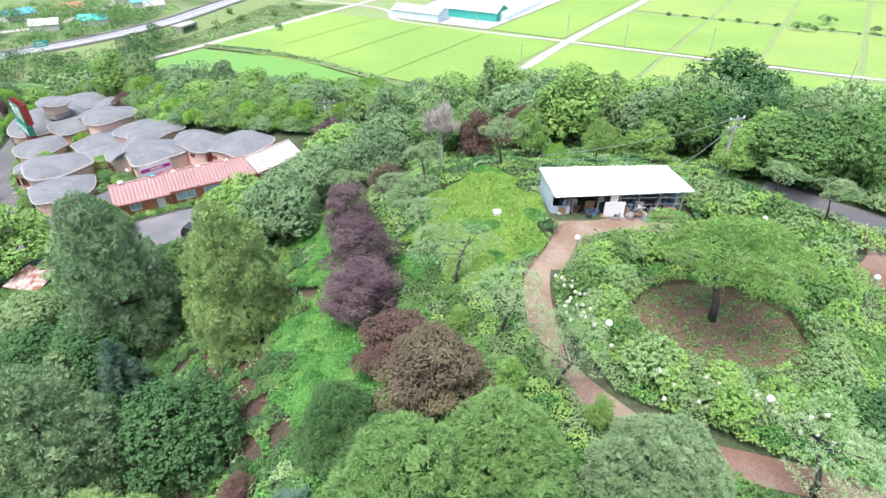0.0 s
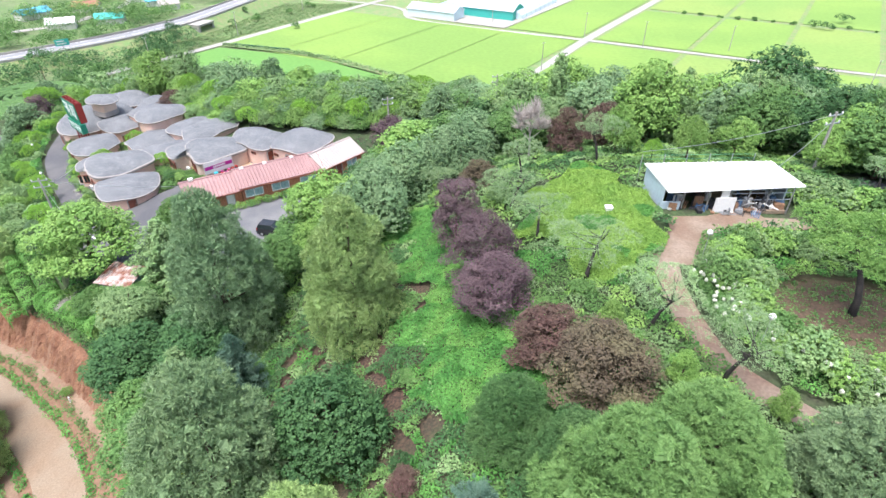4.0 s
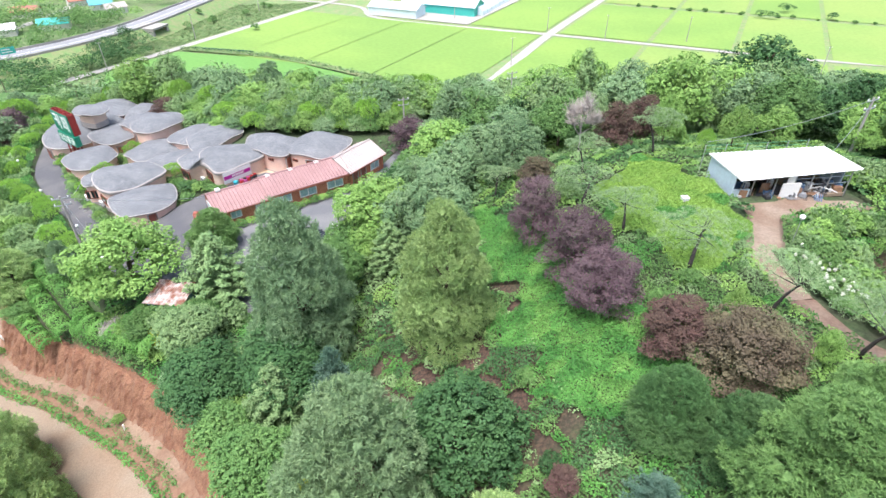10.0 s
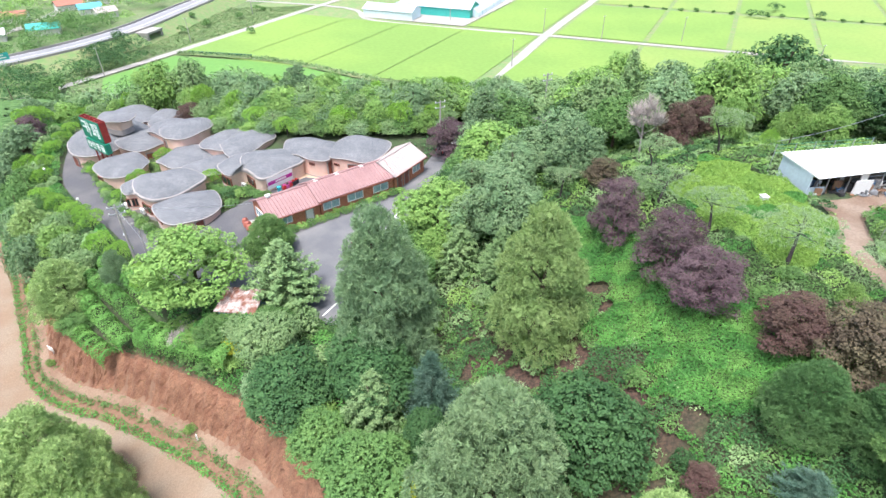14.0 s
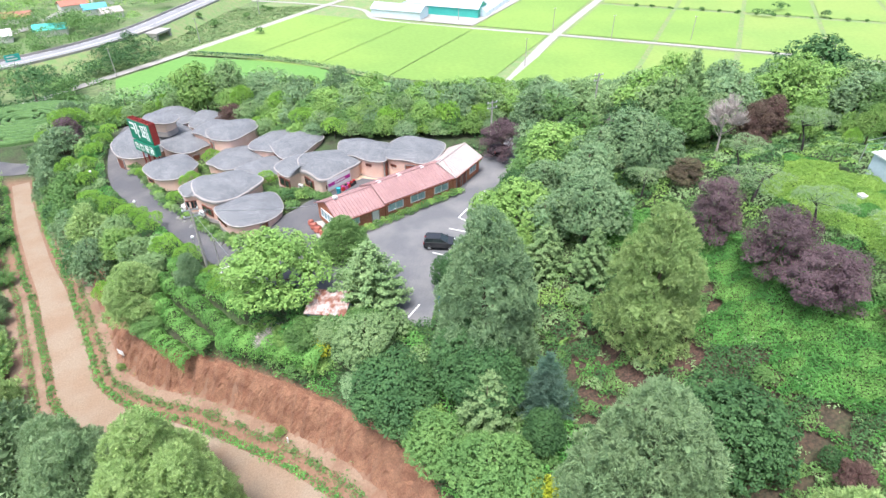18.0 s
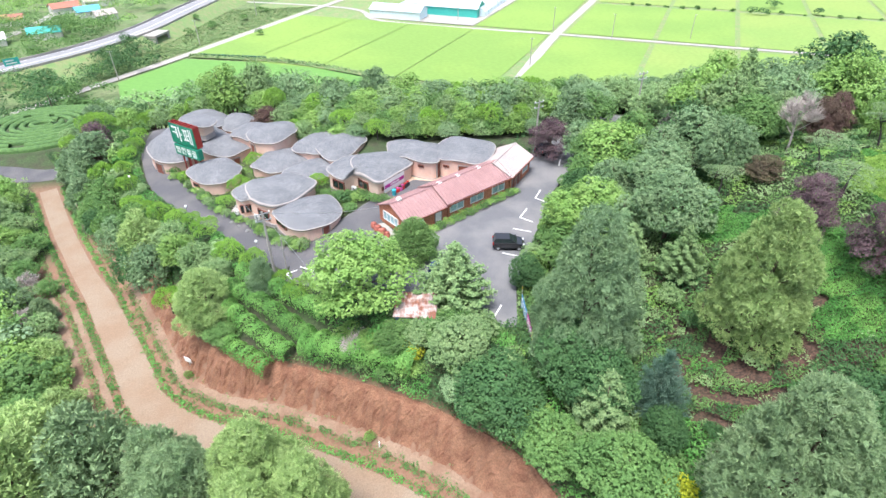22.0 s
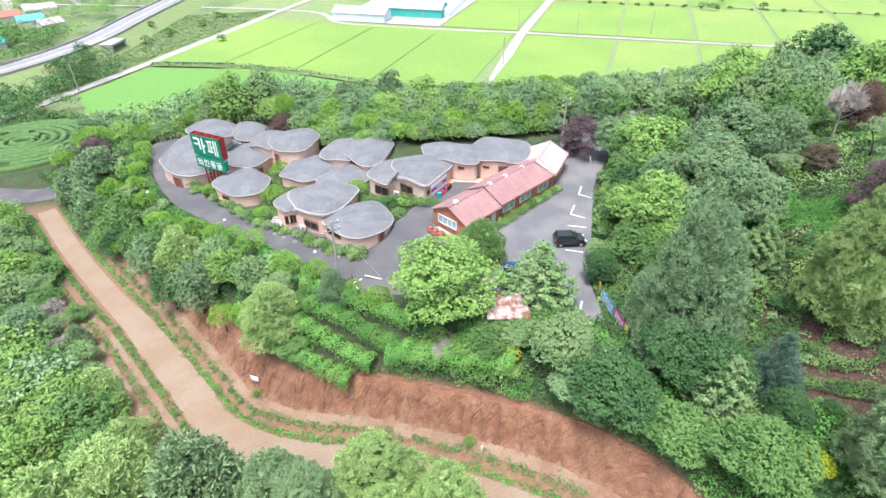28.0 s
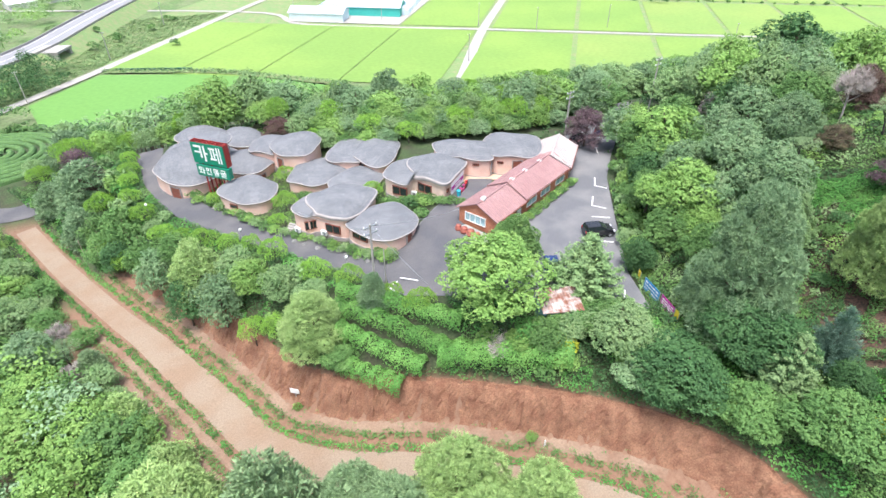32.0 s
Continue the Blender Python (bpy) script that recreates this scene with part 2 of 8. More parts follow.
# ---- shapes ----
class Shape:
    """Gathers vertices and faces for one mesh."""

    def __init__(self):
        self.v, self.f, self.n = [], [], 0

    def add(self, verts, faces):
        self.v.append(np.asarray(verts, float).reshape(-1, 3))
        self.f += [tuple(i + self.n for i in f) for f in faces]
        self.n += len(self.v[-1])
        return self

    def quads(self, verts):
        m = len(verts) // 4
        self.v.append(np.asarray(verts, float))
        self.f += [(i, i + 1, i + 2, i + 3) for i in range(self.n, self.n + 4 * m, 4)]
        self.n += 4 * m

    def tris(self, verts):
        m = len(verts) // 3
        self.v.append(np.asarray(verts, float))
        self.f += [(i, i + 1, i + 2) for i in range(self.n, self.n + 3 * m, 3)]
        self.n += 3 * m

    def tube(self, pts, radii, sides=6):
        pts = [Vector(p) for p in pts]
        rings = []
        for i, p in enumerate(pts):
            d = (pts[min(i + 1, len(pts) - 1)] - pts[max(i - 1, 0)]).normalized()
            u = d.orthogonal().normalized()
            w = d.cross(u)
            rings += [p + (u * math.cos(a) + w * math.sin(a)) * radii[i] for a in (2 * math.pi * j / sides for j in range(sides))]
        faces = [(i * sides + j, i * sides + (j + 1) % sides, (i + 1) * sides + (j + 1) % sides, (i + 1) * sides + j) for i in range(len(pts) - 1) for j in range(sides)]
        faces.append(tuple(range((len(pts) - 1) * sides, len(pts) * sides)))
        faces.append(tuple(reversed(range(sides))))
        return self.add(rings, faces)

    def box(self, x0, y0, z0, x1, y1, z1, bevel=0.0):
        if not bevel:
            v = [(x, y, z) for z in (z0, z1) for y in (y0, y1) for x in (x0, x1)]
            return self.add(v, [(0, 2, 3, 1), (4, 5, 7, 6), (0, 1, 5, 4), (2, 6, 7, 3), (0, 4, 6, 2), (1, 3, 7, 5)])
        bm = bmesh.new()
        bmesh.ops.create_cube(bm, size=1, matrix=Matrix.LocRotScale(((x0 + x1) / 2, (y0 + y1) / 2, (z0 + z1) / 2), None, (x1 - x0, y1 - y0, z1 - z0)))
        bmesh.ops.bevel(bm, geom=bm.edges[:], offset=bevel, segments=2, affect="EDGES", profile=0.5)
        bm.verts.index_update()
        self.add([v.co[:] for v in bm.verts], [tuple(v.index for v in f.verts) for f in bm.faces])
        bm.free()
        return self

    def move(self, m):
        self.v = [np.array([(m @ Vector(p))[:] for p in np.concatenate(self.v)])]
        return self

    def mesh(self, name, mat, smooth=False):
        me = bpy.data.meshes.new(name)
        me.from_pydata(np.concatenate(self.v).tolist(), [], self.f)
        me.materials.append(mat)
        if smooth:
            me.polygons.foreach_set("use_smooth", [True] * len(me.polygons))
        me.update()
        return me


def part(name, shape, mat, parent=None, label="", smooth=False):
    ob = new(name, shape.mesh(name, mat, smooth))
    ob.parent = parent
    if label:
        ob["label"] = label
    return ob


def thing(name, m, label, category, group="", kind=""):
    ob = new(name)
    ob.matrix_basis = m
    return tagged(ob, label, category, group, kind)


def curve(points, closed=True, steps=5):
    """A smooth line through points."""
    p, out = np.asarray(points, float), []
    n = len(p)
    for i in range(n if closed else n - 1):
        a, b, c, d = (p[(i + k) % n] if closed else p[min(max(i + k, 0), n - 1)] for k in (-1, 0, 1, 2))
        for s in np.linspace(0, 1, steps, endpoint=False):
            out.append(0.5 * (2 * b + (c - a) * s + (2 * a - 5 * b + 4 * c - d) * s * s + (3 * b - a - 3 * c + d) * s ** 3))
    if not closed:
        out.append(p[-1])
    return np.array(out)


# ---- ground ----
PATH = [(-112.0, 121.0), (-106.0, 113.0), (-101.1, 105.0), (-93.4, 90.2), (-88.9, 82.3), (-84.6, 75.0), (-81.0, 69.4), (-77.6, 63.4), (-74.8, 58.4), (-72.2, 53.6), (-69.4, 48.6), (-65.4, 44.6), (-61.3, 41.8),
        (-58.3, 40.3), (-55.1, 38.3), (-51.2, 35.5), (-47.4, 32.7), (-44.2, 30.0), (-41.9, 27.7), (-39.3, 24.0), (-38.2, 18.0), (-39.0, 8.0), (-42.0, -8.0), (-46.0, -45.0)]
TRACK = PATH[2:]


def ease(a, b, v):
    t = np.clip((v - a) / (b - a), 0.0, 1.0)
    return t * t * (3.0 - 2.0 * t)


def beside(line, x, y):
    """Distance from a line of points; plus on its left-hand side."""
    best, side = np.full(np.shape(x), 1e9), np.zeros(np.shape(x))
    for (ax, ay), (bx, by) in zip(line, line[1:]):
        dx, dy = bx - ax, by - ay
        k = np.clip(((x - ax) * dx + (y - ay) * dy) / (dx * dx + dy * dy), 0, 1)
        px, py = x - ax - k * dx, y - ay - k * dy
        d = np.hypot(px, py)
        near = d < best
        side = np.where(near, np.sign(dx * (y - ay) - dy * (x - ax)), side)
        best = np.minimum(best, d)
    return best * side


def lot_edge(y):
    return np.interp(y, [43, 52, 60, 66, 72, 110], [-30.8, -27.6, -22.8, -19.3, -14.6, 24.0])


def H(x, y):
    """The ground's height."""
    x, y = np.asarray(x, float), np.asarray(y, float)
    lot = -0.8 - 0.2 * np.clip(-44 - x, 0, 9) - 0.13 * np.clip(-53 - x, 0, 35)
    top = 12.4 - 0.07 * np.clip(x - 8, 0, 80) - 0.3 * np.clip(y - 46, 0, 47)
    xe = np.minimum(lot_edge(y), -4.0)
    hill = lot + (top - lot) * ease(xe, 5.0, x)
    north = 93.0 + 19.0 * ease(-45, -60, x)
    hill = hill - 0.38 * np.clip(y - north, 0, 200)
    hill = hill - 0.22 * np.clip(-112 - x, 0, 200) - 0.2 * np.clip(x - 70, 0, 300)
    s = beside(PATH, x, y)
    base = np.interp(x, [-102, -66, -45, -35], [-13.8, -12.6, -9.0, -7.5])
    cut = base + 4.0 - 3.2 * ease(79, 87, y) * (x < -60)
    z = np.where(s > 7.0, cut + (hill - cut) * ease(6.6, 13.0, s) ** 0.65, base + 0.7 + (cut - base - 0.7) * ease(4.6, 7.0, s) ** 0.8)
    z = np.where(s < 4.6, base + 0.7 * ease(2.2, 4.6, s), z)
    z = np.where(s < -2.2, base - 0.25 * np.clip(-s - 6.0, 0, 40) - 0.15 * ease(2.2, 5.0, -s), z)
    z = z - 0.3 * np.clip(y - 125, 0, 200) * (s <= 5.7)
    m = np.exp(-(np.hypot(x + 112, (y - 134)) / 18.0) ** 6)
    z = z + (-11.6 - z) * m
    return np.maximum(z, -34.0 + 0 * z)


def near_axis(lo, hi, a, b, fine):
    """Grid lines: fine between a and b, wider and wider outside."""
    out = list(np.arange(a, b + 0.01, fine))
    step = fine
    while out[-1] < hi:
        step *= 1.18
        out.append(out[-1] + step)
    step = fine
    while out[0] > lo:
        step *= 1.18
        out.insert(0, out[0] - step)
    return np.array(out)


gx, gy = near_axis(-3000, 3000, -104, 30, 0.55), near_axis(-900, 4500, 12, 112, 0.6)
GX, GY = np.meshgrid(gx, gy)
GZ = H(GX, GY)
s_path = beside(PATH, GX, GY)
gullies = 0.4 * np.sin(GX * 2.1 + GY * 1.3) * np.sin(GX * 1.7 - GY * 2.3 + 1.0)
on_face = ease(4.7, 5.4, s_path) * (1 - ease(6.5, 7.2, s_path)) * ease(14, 20, GY) * (1 - ease(78, 84, GY))
GZ = GZ + (gullies - 0.4) * on_face
ground_shape = Shape().add(np.stack([GX, GY, GZ], -1).reshape(-1, 3), [
    (j * len(gx) + i, j * len(gx) + i + 1, (j + 1) * len(gx) + i + 1, (j + 1) * len(gx) + i) for j in range(len(gy) - 1) for i in range(len(gx) - 1)])
GROUND = material("ground", (0.045, 0.075, 0.026), 0.95, 0.4, 0.5, 4.0, 1.0, second=(0.045, 0.05, 0.026))
gn, gk = GROUND.node_tree.nodes, GROUND.node_tree.links
bare, soil_mix, soil_hue = gn.new("ShaderNodeAttribute"), gn.new("ShaderNodeMix"), gn.new("ShaderNodeTexNoise")
bare.attribute_name = "bare"
soil_mix.data_type = "RGBA"
soil_hue.inputs["Scale"].default_value, soil_hue.inputs["Detail"].default_value, soil_hue.inputs["Roughness"].default_value = 0.9, 12, 0.72
soil_ramp = gn.new("ShaderNodeMix")
soil_ramp.data_type = "RGBA"
soil_ramp.inputs[6].default_value, soil_ramp.inputs[7].default_value = (0.155, 0.075, 0.046, 1), (0.245, 0.15, 0.096, 1)
stretch = gn.new("ShaderNodeMapping")
stretch.inputs["Scale"].default_value = (2.6, 2.6, 1.1)
gpos = gn.new("ShaderNodeNewGeometry")
gk.new(gpos.outputs["Position"], stretch.inputs[0]), gk.new(stretch.outputs[0], soil_hue.inputs["Vector"])
spread_out = gn.new("ShaderNodeMapRange")
spread_out.inputs[1].default_value, spread_out.inputs[2].default_value = 0.28, 0.66
gk.new(soil_hue.outputs[0], spread_out.inputs[0]), gk.new(spread_out.outputs[0], soil_ramp.inputs[0])
mulch, mulch_mix = gn.new("ShaderNodeAttribute"), gn.new("ShaderNodeMix")
mulch.attribute_name, mulch_mix.data_type = "mulch", "RGBA"
litter, litter_mix = gn.new("ShaderNodeTexNoise"), gn.new("ShaderNodeMix")
litter.inputs["Scale"].default_value, litter.inputs["Detail"].default_value = 5.5, 10
litter_mix.data_type = "RGBA"
litter_mix.inputs[6].default_value, litter_mix.inputs[7].default_value = (0.03, 0.018, 0.014, 1), (0.118, 0.062, 0.046, 1)
litter_ramp = gn.new("ShaderNodeMapRange")
litter_ramp.inputs[1].default_value, litter_ramp.inputs[2].default_value = 0.38, 0.64
gk.new(gpos.outputs["Position"], litter.inputs["Vector"]), gk.new(litter.outputs[0], litter_ramp.inputs[0])
gk.new(litter_ramp.outputs[0], litter_mix.inputs[0]), gk.new(litter_mix.outputs[2], mulch_mix.inputs[7])
gk.new(mulch.outputs["Fac"], mulch_mix.inputs[0]), gk.new(soil_ramp.outputs[2], mulch_mix.inputs[6])
old = gn["Principled BSDF"].inputs["Base Color"].links[0].from_socket
gk.new(old, soil_mix.inputs[6]), gk.new(mulch_mix.outputs[2], soil_mix.inputs[7])
gk.new(bare.outputs["Fac"], soil_mix.inputs[0]), gk.new(soil_mix.outputs[2], gn["Principled BSDF"].inputs["Base Color"])
ground = tagged(new("ground", ground_shape.mesh("ground", GROUND, True)), "hilly ground with red soil banks and green weeds", "ground", kind="structure")
blotch = np.clip(0.55 + 0.9 * np.sin(GX * 0.45 + 1.6 * np.sin(GY * 0.31)) * np.sin(GY * 0.52 + 1.4 * np.sin(GX * 0.27)), 0, 1)
bank = np.where(s_path > 0, (1 - ease(6.9, 7.7, s_path)) * (1 - ease(83, 88, GY) * ease(1.9, 2.6, s_path)), np.maximum(ease(-5.6, -4.6, s_path), blotch * ease(-11.0, -7.5, s_path)) * (1 - ease(76, 85, GY) * ease(1.9, 2.6, -s_path)))
grove = np.exp(-(((GX + 15) / 9.5) ** 2 + ((GY - 28) / 12.0) ** 2) ** 2) * 0.9
ring = np.exp(-(np.hypot((GX - 16.7) / 5.6, (GY - 25.2) / 4.4)) ** 6) * 0.8
patch = 0.35 * np.exp(-(((GX + 84) / 16) ** 2 + ((GY - 62) / 16) ** 2) ** 2)
mulched = ground.data.attributes.new("mulch", "FLOAT", "POINT")
mulched.data.foreach_set("value", np.clip(grove * 3 + ring * 0.9, 0, 1).reshape(-1).astype(np.float32))
bank = np.maximum(bank, 1 - ease(2.8, 5.0, np.abs(beside(TRACK, GX, GY)) + 3 * (GY > 50)))
layer = ground.data.attributes.new("bare", "FLOAT", "POINT")
layer.data.foreach_set("value", np.clip(bank * (1 - ease(104, 110, GY)) + grove + ring + patch, 0, 1).reshape(-1).astype(np.float32))


def drape(name, outline, mat, label, category, lift=0.06, step=1.6, level=None, kind="structure", parent=None):
    """A sheet laid over the ground within an outline."""
    pts = np.asarray(outline, float)
    rim = []
    for a, b in zip(pts, np.roll(pts, -1, 0)):
        m = max(1, int(np.hypot(*(b - a)) / step))
        rim += [a + (b - a) * i / m for i in range(m)]
    lo, hi = pts.min(0), pts.max(0)
    inner = [(x, y) for x in np.arange(lo[0] + step / 2, hi[0], step) for y in np.arange(lo[1] + step / 2, hi[1], step)] if level is None else []
    verts, edges, faces, *_ = delaunay_2d_cdt([Vector(p) for p in rim] + [Vector(p) for p in inner], [(i, (i + 1) % len(rim)) for i in range(len(rim))], [], 1, 1e-4)
    xy = np.array([v[:] for v in verts])
    z = H(xy[:, 0], xy[:, 1]) if level is None else np.full(len(xy), level)
    s = Shape().add(np.column_stack([xy, z + lift]), faces)
    ob = new(name, s.mesh(name, mat, True))
    ob.parent = parent
    return tagged(ob, label, category, kind=kind)


def ribbon(name, line, width, mat, label, category, lift=0.06, level=None, parent=None, steps=6):
    """A strip along a smooth line, of one width or of a width for each place."""
    c = curve(line, False, steps)
    d = np.gradient(c, axis=0)
    nrm = np.column_stack([-d[:, 1], d[:, 0]]) / np.hypot(d[:, 0], d[:, 1])[:, None]
    wide = np.array([width(p) for p in c]) if callable(width) else np.full(len(c), width)
    grid = np.stack([c + nrm * (wide * o)[:, None] for o in np.linspace(-0.5, 0.5, 5)], 1)
    z = (H(grid[..., 0], grid[..., 1]) if level is None else np.full(grid.shape[:2], level)) + lift
    v = np.concatenate([grid, z[..., None]], -1).reshape(-1, 3)
    f = [(i * 5 + j, i * 5 + j + 1, (i + 1) * 5 + j + 1, (i + 1) * 5 + j) for i in range(len(c) - 1) for j in range(4)]
    ob = new(name, Shape().add(v, f).mesh(name, mat, True))
    ob.parent = parent
    return tagged(ob, label, category, kind="structure") if parent is None else ob


# ---- the red cut above the track ----
CUTSOIL = material("cut_red_soil", (0.232, 0.12, 0.07), 0.95, 0.28, 0.9, 7.0, 1.0, second=(0.175, 0.08, 0.046))
cut_line = curve(PATH[4:21], False, 60)
run = np.concatenate([[0], np.cumsum(np.hypot(*np.diff(cut_line, axis=0).T))])
steps = np.arange(0, run[-1], 0.17)
cut_line = np.column_stack([np.interp(steps, run, cut_line[:, i]) for i in (0, 1)])
aside = np.gradient(cut_line, axis=0)
aside = np.column_stack([-aside[:, 1], aside[:, 0]]) / np.hypot(aside[:, 0], aside[:, 1])[:, None]
cut_rng = np.random.default_rng(41)
runnels = np.convolve(cut_rng.normal(size=len(steps) + 2), (0.3, 0.4, 0.3), "valid") * 0.13 + np.convolve(cut_rng.normal(size=len(steps) + 14), np.hanning(15) / 3.5, "valid") * 0.16
offs = np.linspace(4.35, 7.35, 19)
profile = np.sin(np.pi * np.clip((offs - 4.6) / 2.6, 0, 1)) ** 0.6
lumps = cut_rng.normal(size=(len(steps), 19)) * 0.045
push = (runnels[:, None] + lumps) * profile
cut_xy = cut_line[:, None] + aside[:, None] * (offs[None, :] + push)[..., None]
flat = cut_line[:, None] + aside[:, None] * offs[None, :, None]
cut_z = H(flat[..., 0], flat[..., 1])
cut_z = cut_z + 0.25 * np.sin(flat[..., 0] * 2.1 + flat[..., 1] * 1.3) * np.sin(flat[..., 0] * 1.7 - flat[..., 1] * 2.3 + 1.0) * profile + np.where(offs < 4.6, -0.12, np.where(offs > 7.15, -0.15, 0.02))
cut_shape = Shape().add(np.concatenate([cut_xy, cut_z[..., None]], -1).reshape(-1, 3), [(i * 19 + j, i * 19 + j + 1, (i + 1) * 19 + j + 1, (i + 1) * 19 + j) for i in range(len(steps) - 1) for j in range(18)])
tagged(new("cut_bank", cut_shape.mesh("cut_bank", CUTSOIL)), "steep bare red earth cut with rain runnels", "earth bank", kind="structure")

# ---- roads, paths, fields ----
lot = drape("car_park", [(-53.6, 54.4), (-49, 51.4), (-44, 48), (-38.5, 43), (-31.2, 41), (-29.6, 47), (-26.9, 52), (-22.4, 60), (-19.0, 66), (-14.5, 71.5), (-9, 77.5), (-2, 84.5), (2.6, 89.4), (0.5, 93), (-6, 89),
                        (-17, 80.5), (-20.5, 73.5), (-24.2, 67.3), (-34, 61.2), (-39.8, 56.8), (-42.4, 62.4), (-36.8, 66.8), (-34, 71.5), (-37, 72.6), (-40.7, 69.6), (-47, 64.8), (-52.3, 61.9), (-53, 60)], WORN,
            "worn grey asphalt car park with white bay lines", "car park", 0.12, 1.0)
court = drape("court", [(-53.4, 54.6), (-49, 51.6), (-44, 48.2), (-41.4, 52.0), (-40.4, 56.4), (-42.3, 62.4), (-36.8, 66.8), (-34, 71.4), (-37, 72.4), (-40.7, 69.4), (-47, 64.6), (-52.2, 61.7), (-52.9, 60)], ASPHALT, "darker resurfaced asphalt court before the pavilions", "court", 0.14, 1.0)
lane = ribbon("lane", [(-80.5, 112), (-80.2, 104), (-78, 96), (-73.8, 85.6), (-66.2, 75), (-60.3, 67.9), (-55.6, 61.6), (-52.5, 58)], 4.0, ASPHALT, "dark asphalt lane past the pavilions", "lane", 0.16)
farmtrack = ribbon("farm_track", TRACK, lambda p: 2.8 + 0.9 * float(ease(78, 58, p[1])), PATHSOIL, "pale trodden earth track between planted rows", "track", 0.07)
mid_line = curve(TRACK[3:18], False, 6)
lean = np.gradient(mid_line, axis=0)
lean = np.column_stack([-lean[:, 1], lean[:, 0]]) / np.hypot(lean[:, 0], lean[:, 1])[:, None]
for shift, wide in ((4.15, 1.1), (-3.2, 0.8), (-5.2, 1.4)):
    ribbon("ledge", [tuple(p) for p in (mid_line + lean * shift)[::5]], wide, LEDGESOIL, "pale trodden earth strip beside the planted row", "ledge", 0.05)
upper_road = ribbon("upper_road", [(-126, 116), (-112, 113), (-104.5, 111.5), (-97, 113)], 5.0, ASPHALT, "grey asphalt road end above the earth track", "road", 0.1)
trail_up = ribbon("trail", [(16.5, 37.6), (13, 36.4), (9.6, 34.6), (7.1, 31.8), (6.1, 28.4), (5.9, 24.6)], 1.7, YARDSOIL, "pale trodden earth footpath up to the shed", "footpath", 0.05)
trail = ribbon("trail", [(5.9, 24.6), (6.4, 21), (8, 18.6), (10.6, 16.2), (14.4, 15.2), (19.5, 13.8), (26, 10)], 1.75, TRAILSOIL, "worn reddish earth footpath through the garden", "footpath", 0.05)
yard = drape("shed_yard", [(7.9, 33.0), (8.6, 36.4), (13, 37.0), (19.2, 37.2), (20.4, 35.8), (16.5, 35.2), (12.6, 34.6), (10.2, 33.2), (8.4, 30.0), (7.0, 30.0)], YARDSOIL, "bare trodden earth yard before the shed", "yard", 0.045, 1.0)
right_lane = ribbon("garden_lane", [(26, 31.6), (30, 31), (34, 34.6), (34.5, 39), (31, 43.4)], 2.6, TRAILSOIL, "brown earth lane at the edge of the garden", "lane", 0.05)
rightroad = ribbon("side_road", [(29, 44.5), (33.5, 41.3), (39, 37), (46, 31)], 3.4, ASPHALT, "grey asphalt side road behind the garden", "road", 0.09)

PLAIN = -34.0
roads = [ribbon("field_road", l, w, CONCRETE, "pale concrete farm road between rice fields", "road", up, PLAIN) for l, w, up in (
    ([(8, 190), (25, 219), (61, 280.5), (134, 390.5), (205, 500)], 4.6, 0.35), ([(-260, 452), (-54.6, 372), (-21.7, 324.3), (61, 280.5), (109, 254.5), (170, 222.5), (240, 196), (330, 160)], 3.4, 0.42),
    ([(-172, 186), (-138, 238), (-115, 273), (-54.6, 372), (-10, 440)], 4.4, 0.49))]
U, V = np.array([0.553, 0.833]), np.array([0.872, -0.489])
CROSS = np.array([61.0, 280.5])


def field(name, a, b, c, d, mat, label, gap=1.2):
    """A rice field between two marks along the lane direction and two across, from the crossroads."""
    a, b, c, d = a + gap, b - gap, c + gap, d - gap
    return drape(name, [CROSS + U * p + V * q for p, q in ((a, c), (b, c), (b, d), (a, d))], mat, label, "rice field", 0.45, 30, PLAIN)


MEADOW = material("rough_meadow", (0.095, 0.17, 0.05), 0.95, 0.3, 0.06, 0.9, 0.4, second=(0.15, 0.185, 0.085))
drape("meadow", [(-520, 150), (-150, 186), (-10, 186), (-10, 640), (-520, 640)], MEADOW, "rough green meadow on the plain", "meadow", 0.1, 60, PLAIN)
BUND = material("field_bank", (0.15, 0.25, 0.085), 0.95, 0.2, 0.4, 4.0, 0.3, second=(0.22, 0.235, 0.11))
bed = drape("field_banks", [CROSS + U * p + V * q for p, q in ((-85, -185), (330, -185), (330, 400), (-85, 400))], BUND, "grassy low banks between the rice fields", "banks", 0.2, 40, PLAIN)
for i, (c, d) in enumerate(((3, 47), (47, 84), (84, 122), (122, 160), (160, 200), (200, 250))):
    field("rice_field", 3, 86, c, d, (PADDY, PADDY, PADDYPALE, PADDYPALE, PADDY, PADDYPALE)[i], ("light green rice field beside the farm road", "pale yellow-green rice field")[i in (2, 3, 5)])
    field("rice_field", 90, 190, c, d, (PADDYPALE, PADDYPALE, PADDY, PADDYPALE, PADDYPALE, PADDY)[i], "pale yellow-green rice field")
    field("rice_field", 194, 320, c, d, PADDYPALE, "distant pale yellow rice field")
    field("rice_field", -92, -3, c, d, (PADDY, PADDYPALE, PADDY, PADDYPALE, PADDY, PADDYPALE)[i], "light green rice field below the woods")
for c, d in ((-42, -3), (-78, -42), (-112, -78), (-145, -112)):
    field("rice_field", -92, -3, c, d, PADDY, "smooth bright green rice field", 0.22)
field("rice_field", 3, 130, -45, -3, PADDY, "bright green rice field behind the greenhouses")
field("rice_field", 60, 190, -130, -50, PADDY, "bright green rice field beyond the greenhouses")
